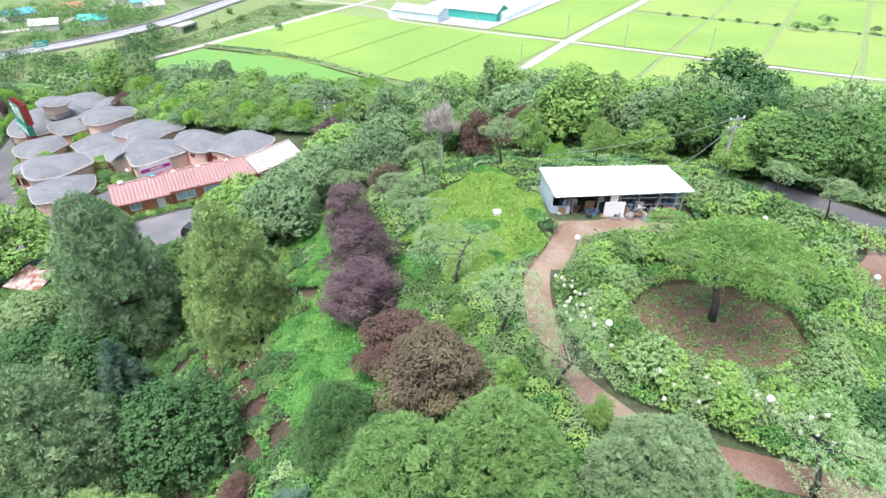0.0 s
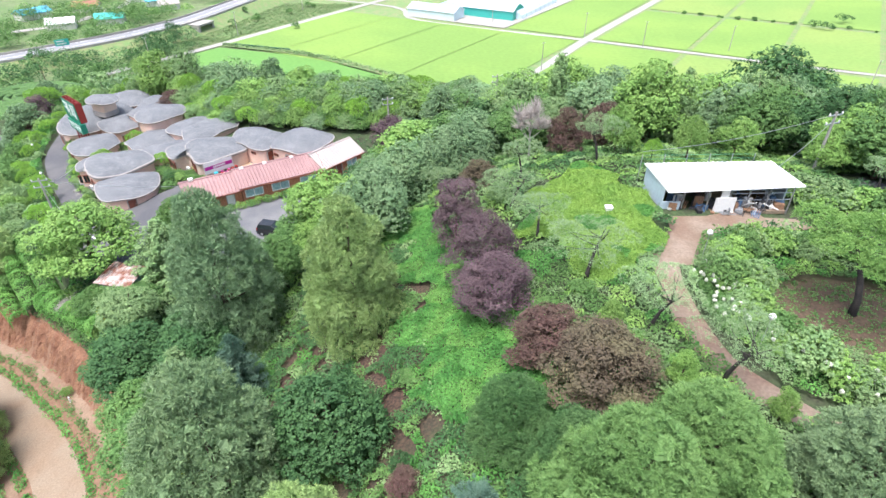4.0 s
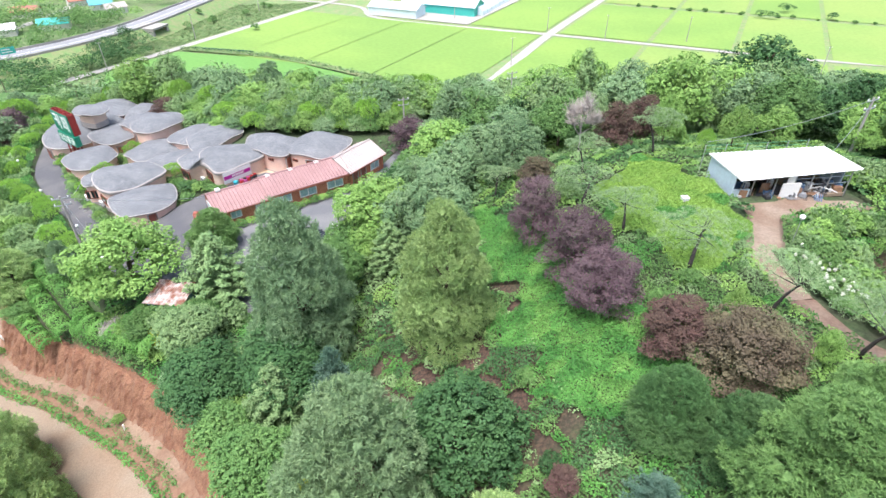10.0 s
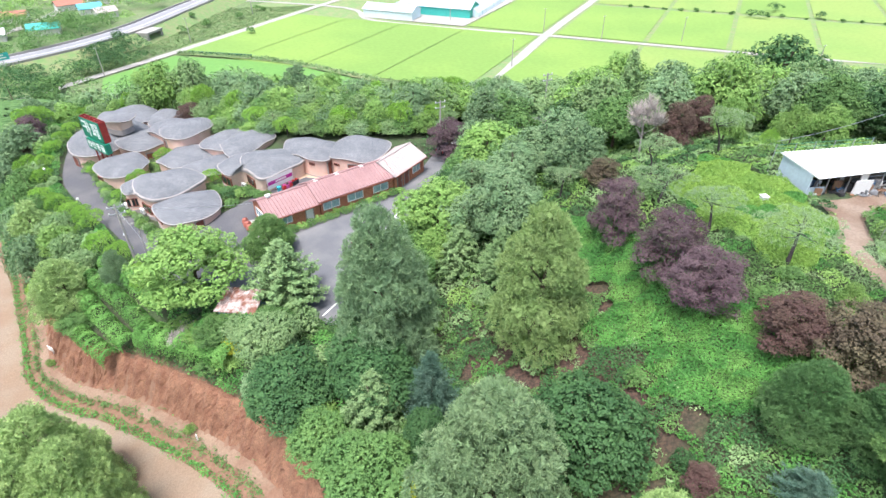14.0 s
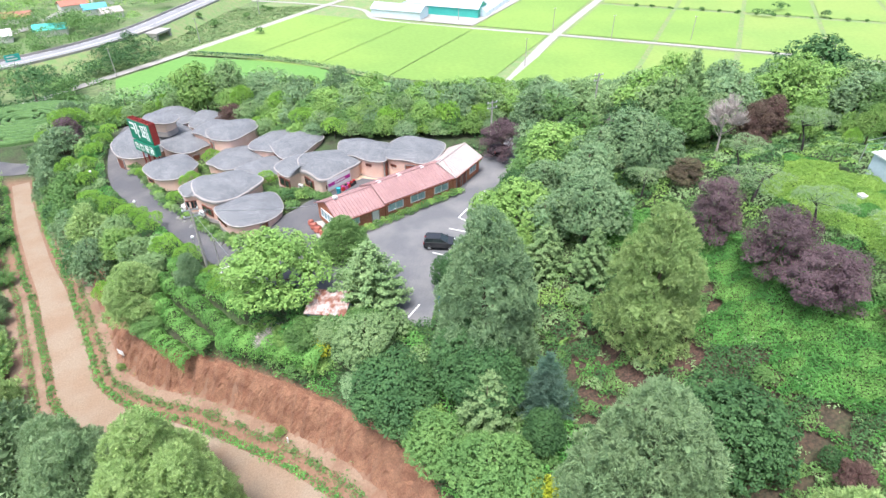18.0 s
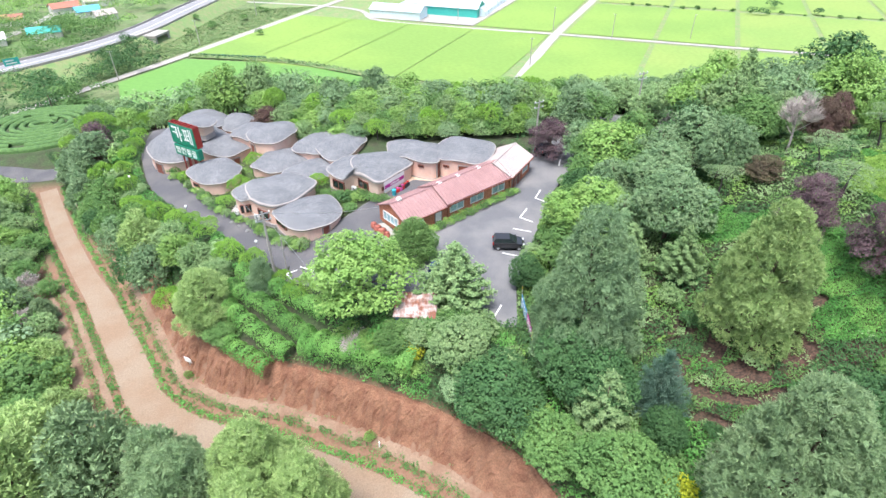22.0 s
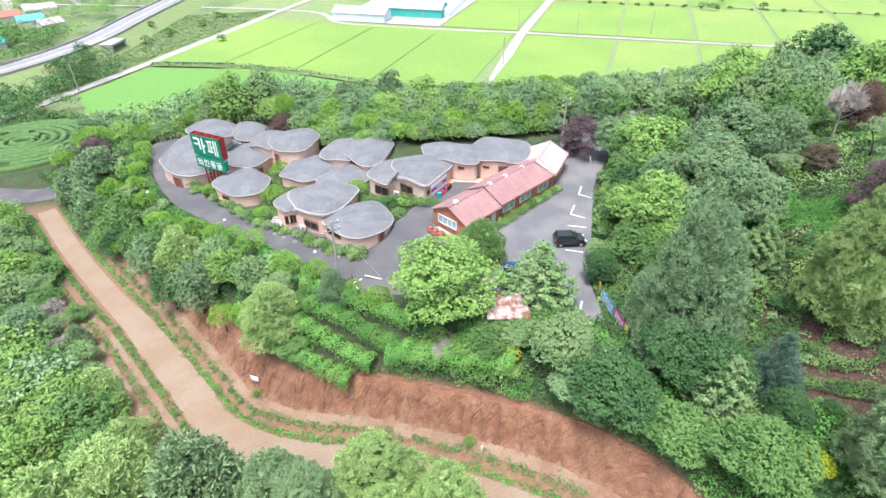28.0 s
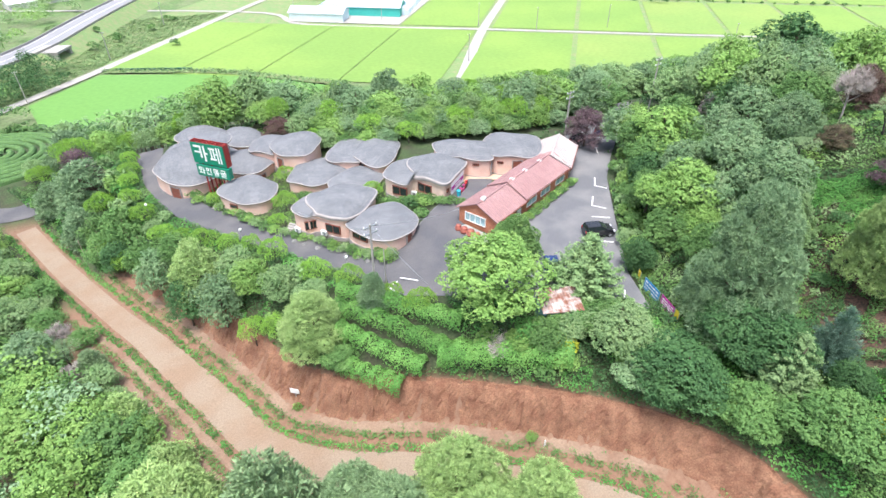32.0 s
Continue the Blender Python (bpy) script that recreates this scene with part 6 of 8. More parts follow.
for i, (dx, dy, k) in enumerate(((-0.9, -0.95, 3), (0.0, -0.85, 0), (0.55, -0.9, 1), (1.05, -0.85, 0), (1.6, -0.9, 2), (2.2, -0.8, 2))):
    p = pose(-40.15, 69.95, 0, 0, 0, 45) @ pose(dx, dy, 0)
    px, py = p.translation[0], p.translation[1]
    crate = thing("goods_crate" if k != 3 else "bin", pose(px, py, float(H(px, py)) + 0.12, 0, 0, 45), "coloured crate of goods standing at the wall" if k != 3 else "teal plastic bin standing at the wall", "crate" if k != 3 else "bin", "goods at the wall")
    if k == 3:
        part("body", Shape().tube([(0, 0, 0), (0, 0, 0.75)], [0.24, 0.3], 14), GOODS[3], crate)
        part("lid", Shape().tube([(0, 0, 0.75), (0, 0, 0.8), (0, 0, 0.86)], [0.32, 0.32, 0.2], 14), GOODS[3], crate)
    else:
        part("body", Shape().box(-0.22, -0.18, 0, 0.22, 0.18, 0.55, 0.03), GOODS[k], crate)
        part("goods", Shape().box(-0.18, -0.14, 0.55, 0.05, 0.14, 0.78, 0.04).box(0.06, -0.12, 0.55, 0.19, 0.12, 0.7, 0.04), GOODS[(k + 1) % 3], crate)

# ---- the brick house ----
BRICK = material("brick_wall", (0.42, 0.15, 0.085), 0.9, 0.18, 0.8, 14.0, 0.3, second=(0.50, 0.20, 0.11))
bk = BRICK.node_tree
tex, mixb = bk.nodes.new("ShaderNodeTexBrick"), bk.nodes.new("ShaderNodeMix")
mixb.data_type, mixb.blend_type = "RGBA", "MULTIPLY"
mixb.inputs[0].default_value = 0.7
tex.inputs["Color1"].default_value, tex.inputs["Color2"].default_value, tex.inputs["Mortar"].default_value = (1, 1, 1, 1), (0.75, 0.72, 0.7, 1), (1.25, 1.6, 1.8, 1)
tex.inputs["Scale"].default_value, tex.inputs["Brick Width"].default_value, tex.inputs["Row Height"].default_value, tex.inputs["Mortar Size"].default_value = 1.0, 0.23, 0.075, 0.009
cd = bk.nodes.new("ShaderNodeTexCoord")
mp = bk.nodes.new("ShaderNodeMapping")
mp.inputs["Rotation"].default_value = (radians(90), 0, 0)
bk.links.new(cd.outputs["Object"], mp.inputs[0]), bk.links.new(mp.outputs[0], tex.inputs["Vector"])
src = bk.nodes["Principled BSDF"].inputs["Base Color"].links[0].from_socket
bk.links.new(src, mixb.inputs[6]), bk.links.new(tex.outputs[0], mixb.inputs[7]), bk.links.new(mixb.outputs[2], bk.nodes["Principled BSDF"].inputs["Base Color"])
# Pale blue in the panes' base colour stands in for the mirrored sky.
SKYGLASS = material("sky_tinted_glass", (0.35, 0.52, 0.55), 0.1, 0.2, 0.6, 3.0, 0.0)


def ribbed(a0, a1, b0, b1, ribs, rise=0.08, thick=0.06):
    """One ribbed sheet between the edges a0-a1 and b0-b1."""
    a0, a1, b0, b1 = (np.asarray(p, float) for p in (a0, a1, b0, b1))
    w = 0.05 / max(np.linalg.norm(a1 - a0), 0.1)
    f = sorted({round(min(max(i / ribs + o, 0), 1), 5) for i in range(ribs + 1) for o in (-w, 0, w)})
    up = [rise if abs(k * ribs - round(k * ribs)) < 1e-3 else 0.0 for k in f]
    n = len(f)
    v = [p0 + (p1 - p0) * k + np.array([0, 0, u + t]) for t in (0, -thick) for p0, p1 in ((a0, a1), (b0, b1)) for k, u in zip(f, up if t == 0 else [0] * n)]
    faces = []
    for i in range(n - 1):
        faces += [(i, i + 1, n + i + 1, n + i), (2 * n + i, 3 * n + i, 3 * n + i + 1, 2 * n + i + 1), (i, 2 * n + i, 2 * n + i + 1, i + 1), (n + i, n + i + 1, 3 * n + i + 1, 3 * n + i)]
    faces += [(0, n, 3 * n, 2 * n), (n - 1, 3 * n - 1, 4 * n - 1, 2 * n - 1)]
    return Shape().add(v, faces)


def gabled(parent, length, width, eave, rise, roof_mat, x0=0.0, over=0.35, ribs=0.42, lift=0.0):
    """Walls and a ribbed gable roof in the house's own space: x along, y across, front at y = 0."""
    x1 = x0 + length
    w = Shape()
    for a, b, c, d in ((x0, 0, x1, 0.25), (x0, width - 0.25, x1, width)):
        w.box(a, b, -0.4, c, d, eave)
    for x in (x0, x1 - 0.25):
        pts = [(0.25, -0.4), (width - 0.25, -0.4), (width - 0.25, eave), (width / 2, eave + rise * 0.93), (0.25, eave)]
        w.add([(xx, y, z) for xx in (x, x + 0.25) for y, z in pts], [(4, 3, 2, 1, 0), (5, 6, 7, 8, 9)] + [(i, (i + 1) % 5, 5 + (i + 1) % 5, 5 + i) for i in range(5)])
    part("wall", w, BRICK, parent, "orange-red brick wall")
    xa, xb = x0 - over, x1 + over
    for name, y0, side in (("roof_front", -over, 1), ("roof_back", width + over, -1)):
        ym, ze, zr = width / 2, eave - over * rise / (width / 2) + 0.04 + lift, eave + rise + 0.06 + lift
        s = ribbed((xa, y0, ze), (xb, y0, ze), (xa, ym, zr), (xb, ym, zr), int((xb - xa) / ribs))
        part(name, s, roof_mat, parent, "ribbed sheet-metal roof slope")
    part("ridge_cap", Shape().tube([(xa, width / 2, eave + rise + 0.05 + lift), (xb, width / 2, eave + rise + 0.05 + lift)], [0.13, 0.13], 8), roof_mat, parent)
    part("gutter", Shape().box(xa, -over - 0.1, eave - 0.12 - over * rise / (width / 2), xb, -over, eave - 0.02 - over * rise / (width / 2)), DOORWOOD, parent)


AX = math.degrees(math.atan2(5.5, 9.4))
brick = thing("brick_house", pose(-34.3, 61.5, -0.85, 0, 0, AX), "long brick house with red ribbed roofs and white windows", "house")
gabled(brick, 6.3, 5.3, 2.25, 1.25, REDROOF, -6.3, lift=0.0)
gabled(brick, 10.6, 5.2, 2.4, 1.25, REDROOF, 0.12, lift=0.1)
for x in (1.6, 5.0, 8.8):
    window_unit(brick, pose(x, -0.02, 0.85), 2.3, 1.15, 1, WHITE, SKYGLASS)
window_unit(brick, pose(-4.3, -0.02, 0.85), 1.3, 1.1, 1, WHITE, SKYGLASS)
door_unit(brick, pose(-1.4, -0.02, 0.05), 0.9, 1.95, WHITE)
window_unit(brick, pose(-6.35, 2.9, 0.75, 0, 0, -90), 3.0, 1.15, 3, WHITE, SKYGLASS)
for x in (-5.2, 1.0, 4.0, 7.6):
    vent = Shape().box(x - 0.28, 2.4, 3.55, x + 0.28, 2.9, 3.86, 0.04)
    part("roof_vent", vent, WHITE, brick)
annex = thing("annex", pose(-24.75, 67.0, -0.85, 0, 0, 51.0), "brick annex with a pale pinkish sheet-metal roof", "house")
gabled(annex, 6.9, 5.0, 2.5, 1.25, PALEROOF, 0.0, lift=0.0)
door_unit(annex, pose(1.0, -0.02, 0.1), 0.95, 2.0)
door_unit(annex, pose(2.6, -0.02, 0.1), 0.95, 2.0)
window_unit(annex, pose(5.0, -0.02, 0.9), 1.8, 1.1, 1, WHITE, SKYGLASS)
ramp = tagged(part("entrance_step", Shape().box(-1.2, -1.6, -0.4, 1.4, -0.02, 0.16, 0.03), CONCRETE), "pale concrete entrance step at the annex", "step")
ramp.matrix_basis = pose(-24.75, 67.0, -0.85, 0, 0, 51.0)
terrace = drape("terrace", [(-39.6, 73.6), (-36.2, 70.6), (-34.5, 71.4), (-31, 70.2), (-27.5, 70.0), (-28.2, 71.4), (-33, 72.6), (-38, 75)], material("cream_paving", (0.55, 0.40, 0.28), 0.9, 0.12, 0.6, 5.0), "cream paved terrace before the pavilions", "terrace", 0.1)

# ---- the sign tower ----
SIGNGREEN = material("sign_green", (0.01, 0.20, 0.12), 0.4, 0.08)
SIGNRED = material("sign_red_steel", (0.30, 0.03, 0.025), 0.5, 0.15)
sx, sy = -69.9, 87.4
tower = thing("sign_tower", pose(sx, sy, float(H(sx, sy)), 0, 0, -41.5), "tall green roadside sign with white letters on red steel legs", "sign")
gz = float(H(sx, sy))
up0, up1, lo0, lo1 = 0.55 - gz, 3.65 - gz, -1.3 - gz, 0.4 - gz
part("upper_panel", Shape().box(-2.75, -0.1, up0, 2.75, 0.02, up1, 0.03), SIGNGREEN, tower, "green sign panel")
part("lower_panel", Shape().box(-2.45, -0.28, lo0, 3.05, -0.1, lo1, 0.03), SIGNGREEN, tower, "green sign panel with a second line of white letters")
part("lower_box", Shape().box(-2.4, -0.1, lo0 + 0.05, 3.0, 0.55, lo1 - 0.05, 0.03), SIGNGREEN, tower, "green box behind the lower panel")
for dx in (-1.5, 0.0, 1.5):
    for dy in (0.12, 0.8):
        part("leg", Shape().tube([(dx, dy, -0.5), (dx, dy, up1 - 0.1)], [0.12, 0.1], 8), SIGNRED, tower)
part("side_board", Shape().box(2.68, 0.03, up0 - 0.1, 2.78, 0.95, up1 + 0.05, 0.01), SIGNRED, tower, "dark red board closing the sign's side")
part("side_board", Shape().box(-2.78, 0.03, up0 - 0.1, -2.68, 0.95, up1 + 0.05, 0.01), SIGNRED, tower, "dark red board closing the sign's side")
for dy in (0.05, 0.5, 0.9):
    part("cross_bar", Shape().box(-2.7, dy, up1, 2.7, dy + 0.1, up1 + 0.1), SIGNRED, tower)
for dx in (-2.7, -1.4, 0.0, 1.4, 2.6):
    part("cross_bar", Shape().box(dx, 0.06, up1 + 0.1, dx + 0.1, 0.94, up1 + 0.18), SIGNRED, tower)
part("rear_panel", Shape().box(-2.75, 0.96, up0, 2.75, 1.06, up1, 0.02), SIGNRED, tower)


def strokes(name, bars, y, mat, parent):
    s = Shape()
    for x0, z0, x1, z1 in bars:
        s.box(x0, y - 0.03, z0, x1, y, z1)
    part(name, s, mat, parent, "white sign letter")


u = up0 + 0.45
strokes("letter", [(-2.2, u + 2.0, -1.0, u + 2.3), (-1.3, u + 0.5, -1.0, u + 2.0), (-2.2, u + 1.2, -1.3, u + 1.45), (-0.7, u + 0.0, -0.4, u + 2.35), (-0.4, u + 1.1, -0.05, u + 1.35)], -0.1, WHITE, tower)
strokes("letter", [(0.3, u + 1.95, 1.35, u + 2.2), (0.3, u + 0.4, 1.35, u + 0.65), (0.5, u + 0.65, 0.72, u + 1.95), (0.95, u + 0.65, 1.17, u + 1.95), (1.2, u + 1.2, 1.55, u + 1.4), (1.55, u + 0.0, 1.78, u + 2.35), (1.98, u + 0.0, 2.2, u + 2.35)], -0.1, WHITE, tower)
# the second line: four letters, each in a square cell
CELLS = ([(0.0, 0.62, 0.5, 0.74), (0.0, 0.9, 0.5, 1.02), (0.0, 0.74, 0.12, 0.9), (0.38, 0.74, 0.5, 0.9), (0.18, 0.3, 0.31, 0.6), (0.0, 0.16, 0.58, 0.29), (0.66, 0.0, 0.79, 1.05), (0.79, 0.5, 0.95, 0.63)],
         [(0.05, 0.62, 0.5, 0.74), (0.05, 0.92, 0.5, 1.04), (0.05, 0.74, 0.17, 0.92), (0.38, 0.74, 0.5, 0.92), (0.7, 0.35, 0.83, 1.05), (0.1, 0.05, 0.83, 0.18), (0.1, 0.18, 0.23, 0.42)],
         [(0.1, 0.93, 0.85, 1.05), (0.1, 0.7, 0.85, 0.81), (0.1, 0.81, 0.22, 0.93), (0.42, 0.56, 0.54, 0.7), (0.0, 0.44, 0.95, 0.56), (0.2, 0.28, 0.75, 0.38), (0.2, 0.0, 0.75, 0.1), (0.2, 0.1, 0.32, 0.28), (0.63, 0.1, 0.75, 0.28)],
         [(0.1, 0.93, 0.8, 1.05), (0.68, 0.72, 0.8, 0.93), (0.0, 0.58, 0.95, 0.69), (0.42, 0.48, 0.54, 0.58), (0.1, 0.38, 0.85, 0.48), (0.73, 0.28, 0.85, 0.38), (0.1, 0.19, 0.85, 0.28), (0.1, 0.08, 0.22, 0.19), (0.1, -0.02, 0.85, 0.08)])
for i, cell in enumerate(CELLS):
    x = -2.1 + i * 1.22
    strokes("letter", [(x + 1.08 * a, lo0 + 0.3 + 1.05 * b, x + 1.08 * c, lo0 + 0.3 + 1.05 * d) for a, b, c, d in cell], -0.281, WHITE, tower)

# ---- the open shed in the upper garden ----
BLUESHEET = material("pale_blue_sheet", (0.46, 0.56, 0.62), 0.5, 0.08, 0.5, 4.0, 0.05)
shed = thing("open_shed", pose(0, 0, 0), "open-fronted white-roofed storage shed full of scrap", "shed")
fl, fr, bl, br = np.array([8.6, 37.1, 14.1]), np.array([19.55, 37.95, 14.15]), np.array([7.9, 41.3, 14.55]), np.array([18.5, 41.7, 14.55])
roof = ribbed(fl, fr, bl, br, 26)
part("roof", roof, WHITEROOF, shed, "white sheet-metal roof")
zf = 12.0
part("side_wall", Shape().add([(8.5, 37.7, zf), (8.1, 41.1, zf), (8.1, 41.1, 14.45), (8.5, 37.7, 14.08), (8.6, 37.7, zf), (8.2, 41.1, zf), (8.2, 41.1, 14.45), (8.6, 37.7, 14.08)],
     [(0, 1, 2, 3), (7, 6, 5, 4), (0, 3, 7, 4), (1, 5, 6, 2)]), BLUESHEET, shed, "pale blue sheet wall")
part("front_panel", Shape().box(8.6, 37.65, zf, 10.0, 37.72, zf + 1.0), BLUESHEET, shed, "low pale blue sheet panel")
part("back_wall", Shape().box(8.2, 41.1, zf, 18.5, 41.2, 14.4), BLUESHEET, shed)
part("end_wall", Shape().box(18.6, 38.6, zf - 0.3, 18.7, 41.2, 14.3), BLUESHEET, shed)
for i, x in enumerate((10.2, 12.2, 13.9, 15.4, 17.0, 18.9)):
    part("post", Shape().tube([(x, 37.75 + 0.07 * i, zf - 0.5), (x, 37.75 + 0.07 * i, 14.08)], [0.06, 0.06], 6), STEEL, shed)
for z in (12.9, 13.5):
    part("rail", Shape().tube([(14.0, 38.0, z), (18.9, 38.2, z)], [0.035, 0.035], 5), STEEL, shed)
part("shed_floor", Shape().box(8.6, 37.8, 11.8, 18.6, 41.1, 12.08), PATHSOIL, shed)
part("door_board", Shape().box(12.7, 37.6, zf, 14.3, 37.68, zf + 1.35), WHITE, shed, "white leaning sheet in the shed front")
part("white_post", Shape().box(13.1, 37.7, zf + 1.3, 13.7, 37.8, 14.05), WHITE, shed)
fence = thing("roof_fence", pose(0, 0, 0), "green wire fence with vines behind the shed", "fence")
GREENWIRE = material("green_wire", (0.10, 0.35, 0.20), 0.5, 0.1)
for i in range(6):
    x = 7.9 + i * 1.9
    part("post", Shape().tube([(x, 42.0 + 0.05 * i, 11.5), (x, 42.0 + 0.05 * i, 15.0)], [0.04, 0.04], 6), STEEL, fence)
for z in (14.2, 14.6, 14.95):
    part("wire", Shape().tube([(7.9, 42.0, z), (17.4, 42.25, z)], [0.015, 0.015], 4), GREENWIRE, fence)
# scrap inside and before the shed
SCRAP = [material("scrap_" + n, c, 0.6, 0.3, 1.5, 9.0, 0.2) for n, c in (("blue", (0.08, 0.16, 0.28)), ("white", (0.7, 0.7, 0.68)), ("grey", (0.25, 0.26, 0.27)), ("brown", (0.3, 0.17, 0.1)), ("black", (0.04, 0.04, 0.045)))]
for i in range(64):
    x, y = rng.uniform(9.2, 18.4), 37.3 + abs(rng.normal()) * 1.2
    if y > 40.6 or (y < 37.6 and rng.uniform() < 0.5):
        y = 38.4
    base = 12.09 if y > 37.8 else float(H(x, y)) + 0.02
    w, d, h = rng.uniform(0.25, 0.8), rng.uniform(0.2, 0.6), rng.uniform(0.15, 0.9) if y > 37.8 else rng.uniform(0.1, 0.35)
    kind = i % 4
    s = Shape()
    if kind == 0:
        s.box(-w / 2, -d / 2, 0, w / 2, d / 2, h, 0.03).box(-w / 2 + 0.05, -d / 2 + 0.05, h, w / 2 - 0.05, d / 2 - 0.05, h + 0.05)
    elif kind == 1:
        s.tube([(0, 0, 0), (0, 0, h * 0.85), (0, 0, h * 0.9), (0, 0, h)], [w * 0.4, w * 0.42, w * 0.36, w * 0.3], 12)
    elif kind == 2:
        for k in range(5):
            s.tube([(-w, -d + 0.12 * k, 0.04), (w, -d + 0.16 * k, 0.05 + h)], [0.035, 0.035], 5)
    else:
        s.box(-w / 2, -0.03, 0, w / 2, 0.03, h + 0.3).box(-w / 2, 0.0, 0, -w / 2 + 0.06, 0.5, 0.06).box(w / 2 - 0.06, 0.0, 0, w / 2, 0.5, 0.06)
    o = part(("storage_box", "drum", "pipe_bundle", "leaning_board")[kind], s, SCRAP[(i * 7 + i // 4) % 5])
    o.matrix_basis = pose(x, y, base, 0, 0, rng.uniform(0, 360))
    tagged(o, ("worn storage box among the shed's scrap", "old drum among the shed's scrap", "bundle of metal pipes among the scrap", "board leaning among the shed's scrap")[kind], ("box", "drum", "pipes", "board")[kind], "scrap in the shed")

# ---- the plain's far things ----
BARNROOF = material("pale_blue_white_sheet", (0.5, 0.58, 0.61), 0.5, 0.06, 0.3, 4.0, 0.05)
TEAL = material("teal_sheet", (0.05, 0.42, 0.36), 0.5, 0.08, 0.3, 3.0, 0.05)
FILM = material("greenhouse_film", (0.62, 0.72, 0.78), 0.35, 0.08, 0.2, 2.0, 0.05)
ORANGE = material("orange_tile", (0.36, 0.15, 0.10), 0.7, 0.12, 0.5, 5.0, 0.2)
BLUEROOF = material("blue_sheet", (0.10, 0.40, 0.55), 0.5, 0.1, 0.4, 4.0, 0.05)
PLASTER = material("pale_plaster", (0.62, 0.60, 0.56), 0.9, 0.1, 0.5, 5.0, 0.1)
VA = math.degrees(math.atan2(V[1], V[0]))
drape("farmyard", [CROSS + U * p + V * q for p, q in ((3, -105), (3, -45), (120, -45), (120, -105))], CONCRETE, "pale concrete farmyard round the greenhouses", "yard", 0.55, 40, PLAIN)


def far_house(name, x, y, turn, w, d, h, rise, wall, roof, label, category="house", ground_z=None):
    root = thing(name, pose(x, y, PLAIN + 0.3 if ground_z is None else ground_z, 0, 0, turn), label, category)
    b = Shape()
    pts = [(0, 0), (d, 0), (d, h), (d / 2, h + rise), (0, h)]
    b.add([(xx, yy, zz - 0.8 * (zz == 0)) for xx in (0, w) for yy, zz in pts], [(4, 3, 2, 1, 0), (5, 6, 7, 8, 9)] + [(i, (i + 1) % 5, 5 + (i + 1) % 5, 5 + i) for i in range(5)])
    part("wall", b, wall, root)
    for nm, y0 in (("roof_front", -0.5), ("roof_back", d + 0.5)):
        r = Shape().add([(xx, yy, zz + t) for t in (0.02, 0.22) for xx in (-0.5, w + 0.5) for yy, zz in ((y0, h - 0.35), (d / 2, h + rise))], [(4, 6, 7, 5), (0, 1, 3, 2), (0, 4, 5, 1), (2, 3, 7, 6), (0, 2, 6, 4), (1, 5, 7, 3)])
        part(nm, r, roof, root)
    return root


barn = far_house("teal_barn", 2.5, 337.5, VA, 31, 15, 5.0, 3.0, TEAL, BARNROOF, "teal-walled barn with a white sheet roof", "barn")
for i in range(3):
    g0 = CROSS + U * (26 + 0 * i) + V * (-101 + 18.5 * i)
    gh = thing("greenhouse", pose(g0[0], g0[1], PLAIN + 0.6, 0, 0, VA), "long arched greenhouse with pale plastic film", "greenhouse", "greenhouses")
    s = Shape()
    n = 11
    arc = [(9 - 8.6 * math.cos(math.pi * k / (n - 1)), 5.2 * math.sin(math.pi * k / (n - 1)) ** 0.8) for k in range(n)]
    s.add([(x, y, z) for y in (0, 58) for x, z in arc], [(k, k + 1, n + k + 1, n + k) for k in range(n - 1)] + [tuple(range(n)), tuple(range(2 * n - 1, n - 1, -1))])
    part("film", s, FILM, gh)
    for k in range(9):
        part("hoop", Shape().tube([(x, 7.2 * k + 0.2, z + 0.05) for x, z in arc], [0.1] * n, 4), BLUEROOF if k % 3 == 1 else STEEL, gh)
low_house = far_house("long_shed", *(CROSS + U * 4.5 + V * -106), VA, 30, 12, 4.5, 2.2, FILM, BARNROOF, "long pale shed beside the greenhouses", "shed")
for x, y, a, w, d, r, l in ((-195, 312, 20, 14, 9, TEAL, "village house with a teal roof"), (-207, 374, 35, 15, 10, ORANGE, "village house with an orange tiled roof"), (-190, 362, 30, 12, 9, BLUEROOF, "village house with a blue roof"),
                            (-176, 350, 40, 11, 7, PALEROOF, "low village shed with a pale roof"), (-214, 300, 25, 13, 9, WHITEROOF, "village house with a white roof"), (-196, 392, 30, 16, 10, PALEROOF, "village house with a grey roof"),
                            (-178, 424, 30, 15, 10, WHITEROOF, "white-roofed village house beyond the highway"), (-226, 345, 15, 14, 9, ORANGE, "village house with an orange roof"), (-160, 440, 30, 13, 9, ORANGE, "orange-roofed house beyond the highway"),
                            (-240, 322, 60, 16, 10, BLUEROOF, "village workshop with a blue roof")):
    far_house("village_house", x, y, a, w, d, 3.2, 2.0, PLASTER, r, l)
ribbon("village_street", [(-300, 268), (-240, 292), (-210, 330), (-215, 420), (-260, 520)], 6.0, CONCRETE, "pale village street beyond the highway", "street", 0.3, PLAIN)
# the highway on its embankment
HW = [(-230, 190), (-196, 226), (-174, 250), (-155, 275), (-141, 305), (-131, 345), (-120, 386), (-100, 450), (-70, 540)]
c = curve(HW, False, 8)
d = np.gradient(c, axis=0)
nrm = np.column_stack([-d[:, 1], d[:, 0]]) / np.hypot(d[:, 0], d[:, 1])[:, None]


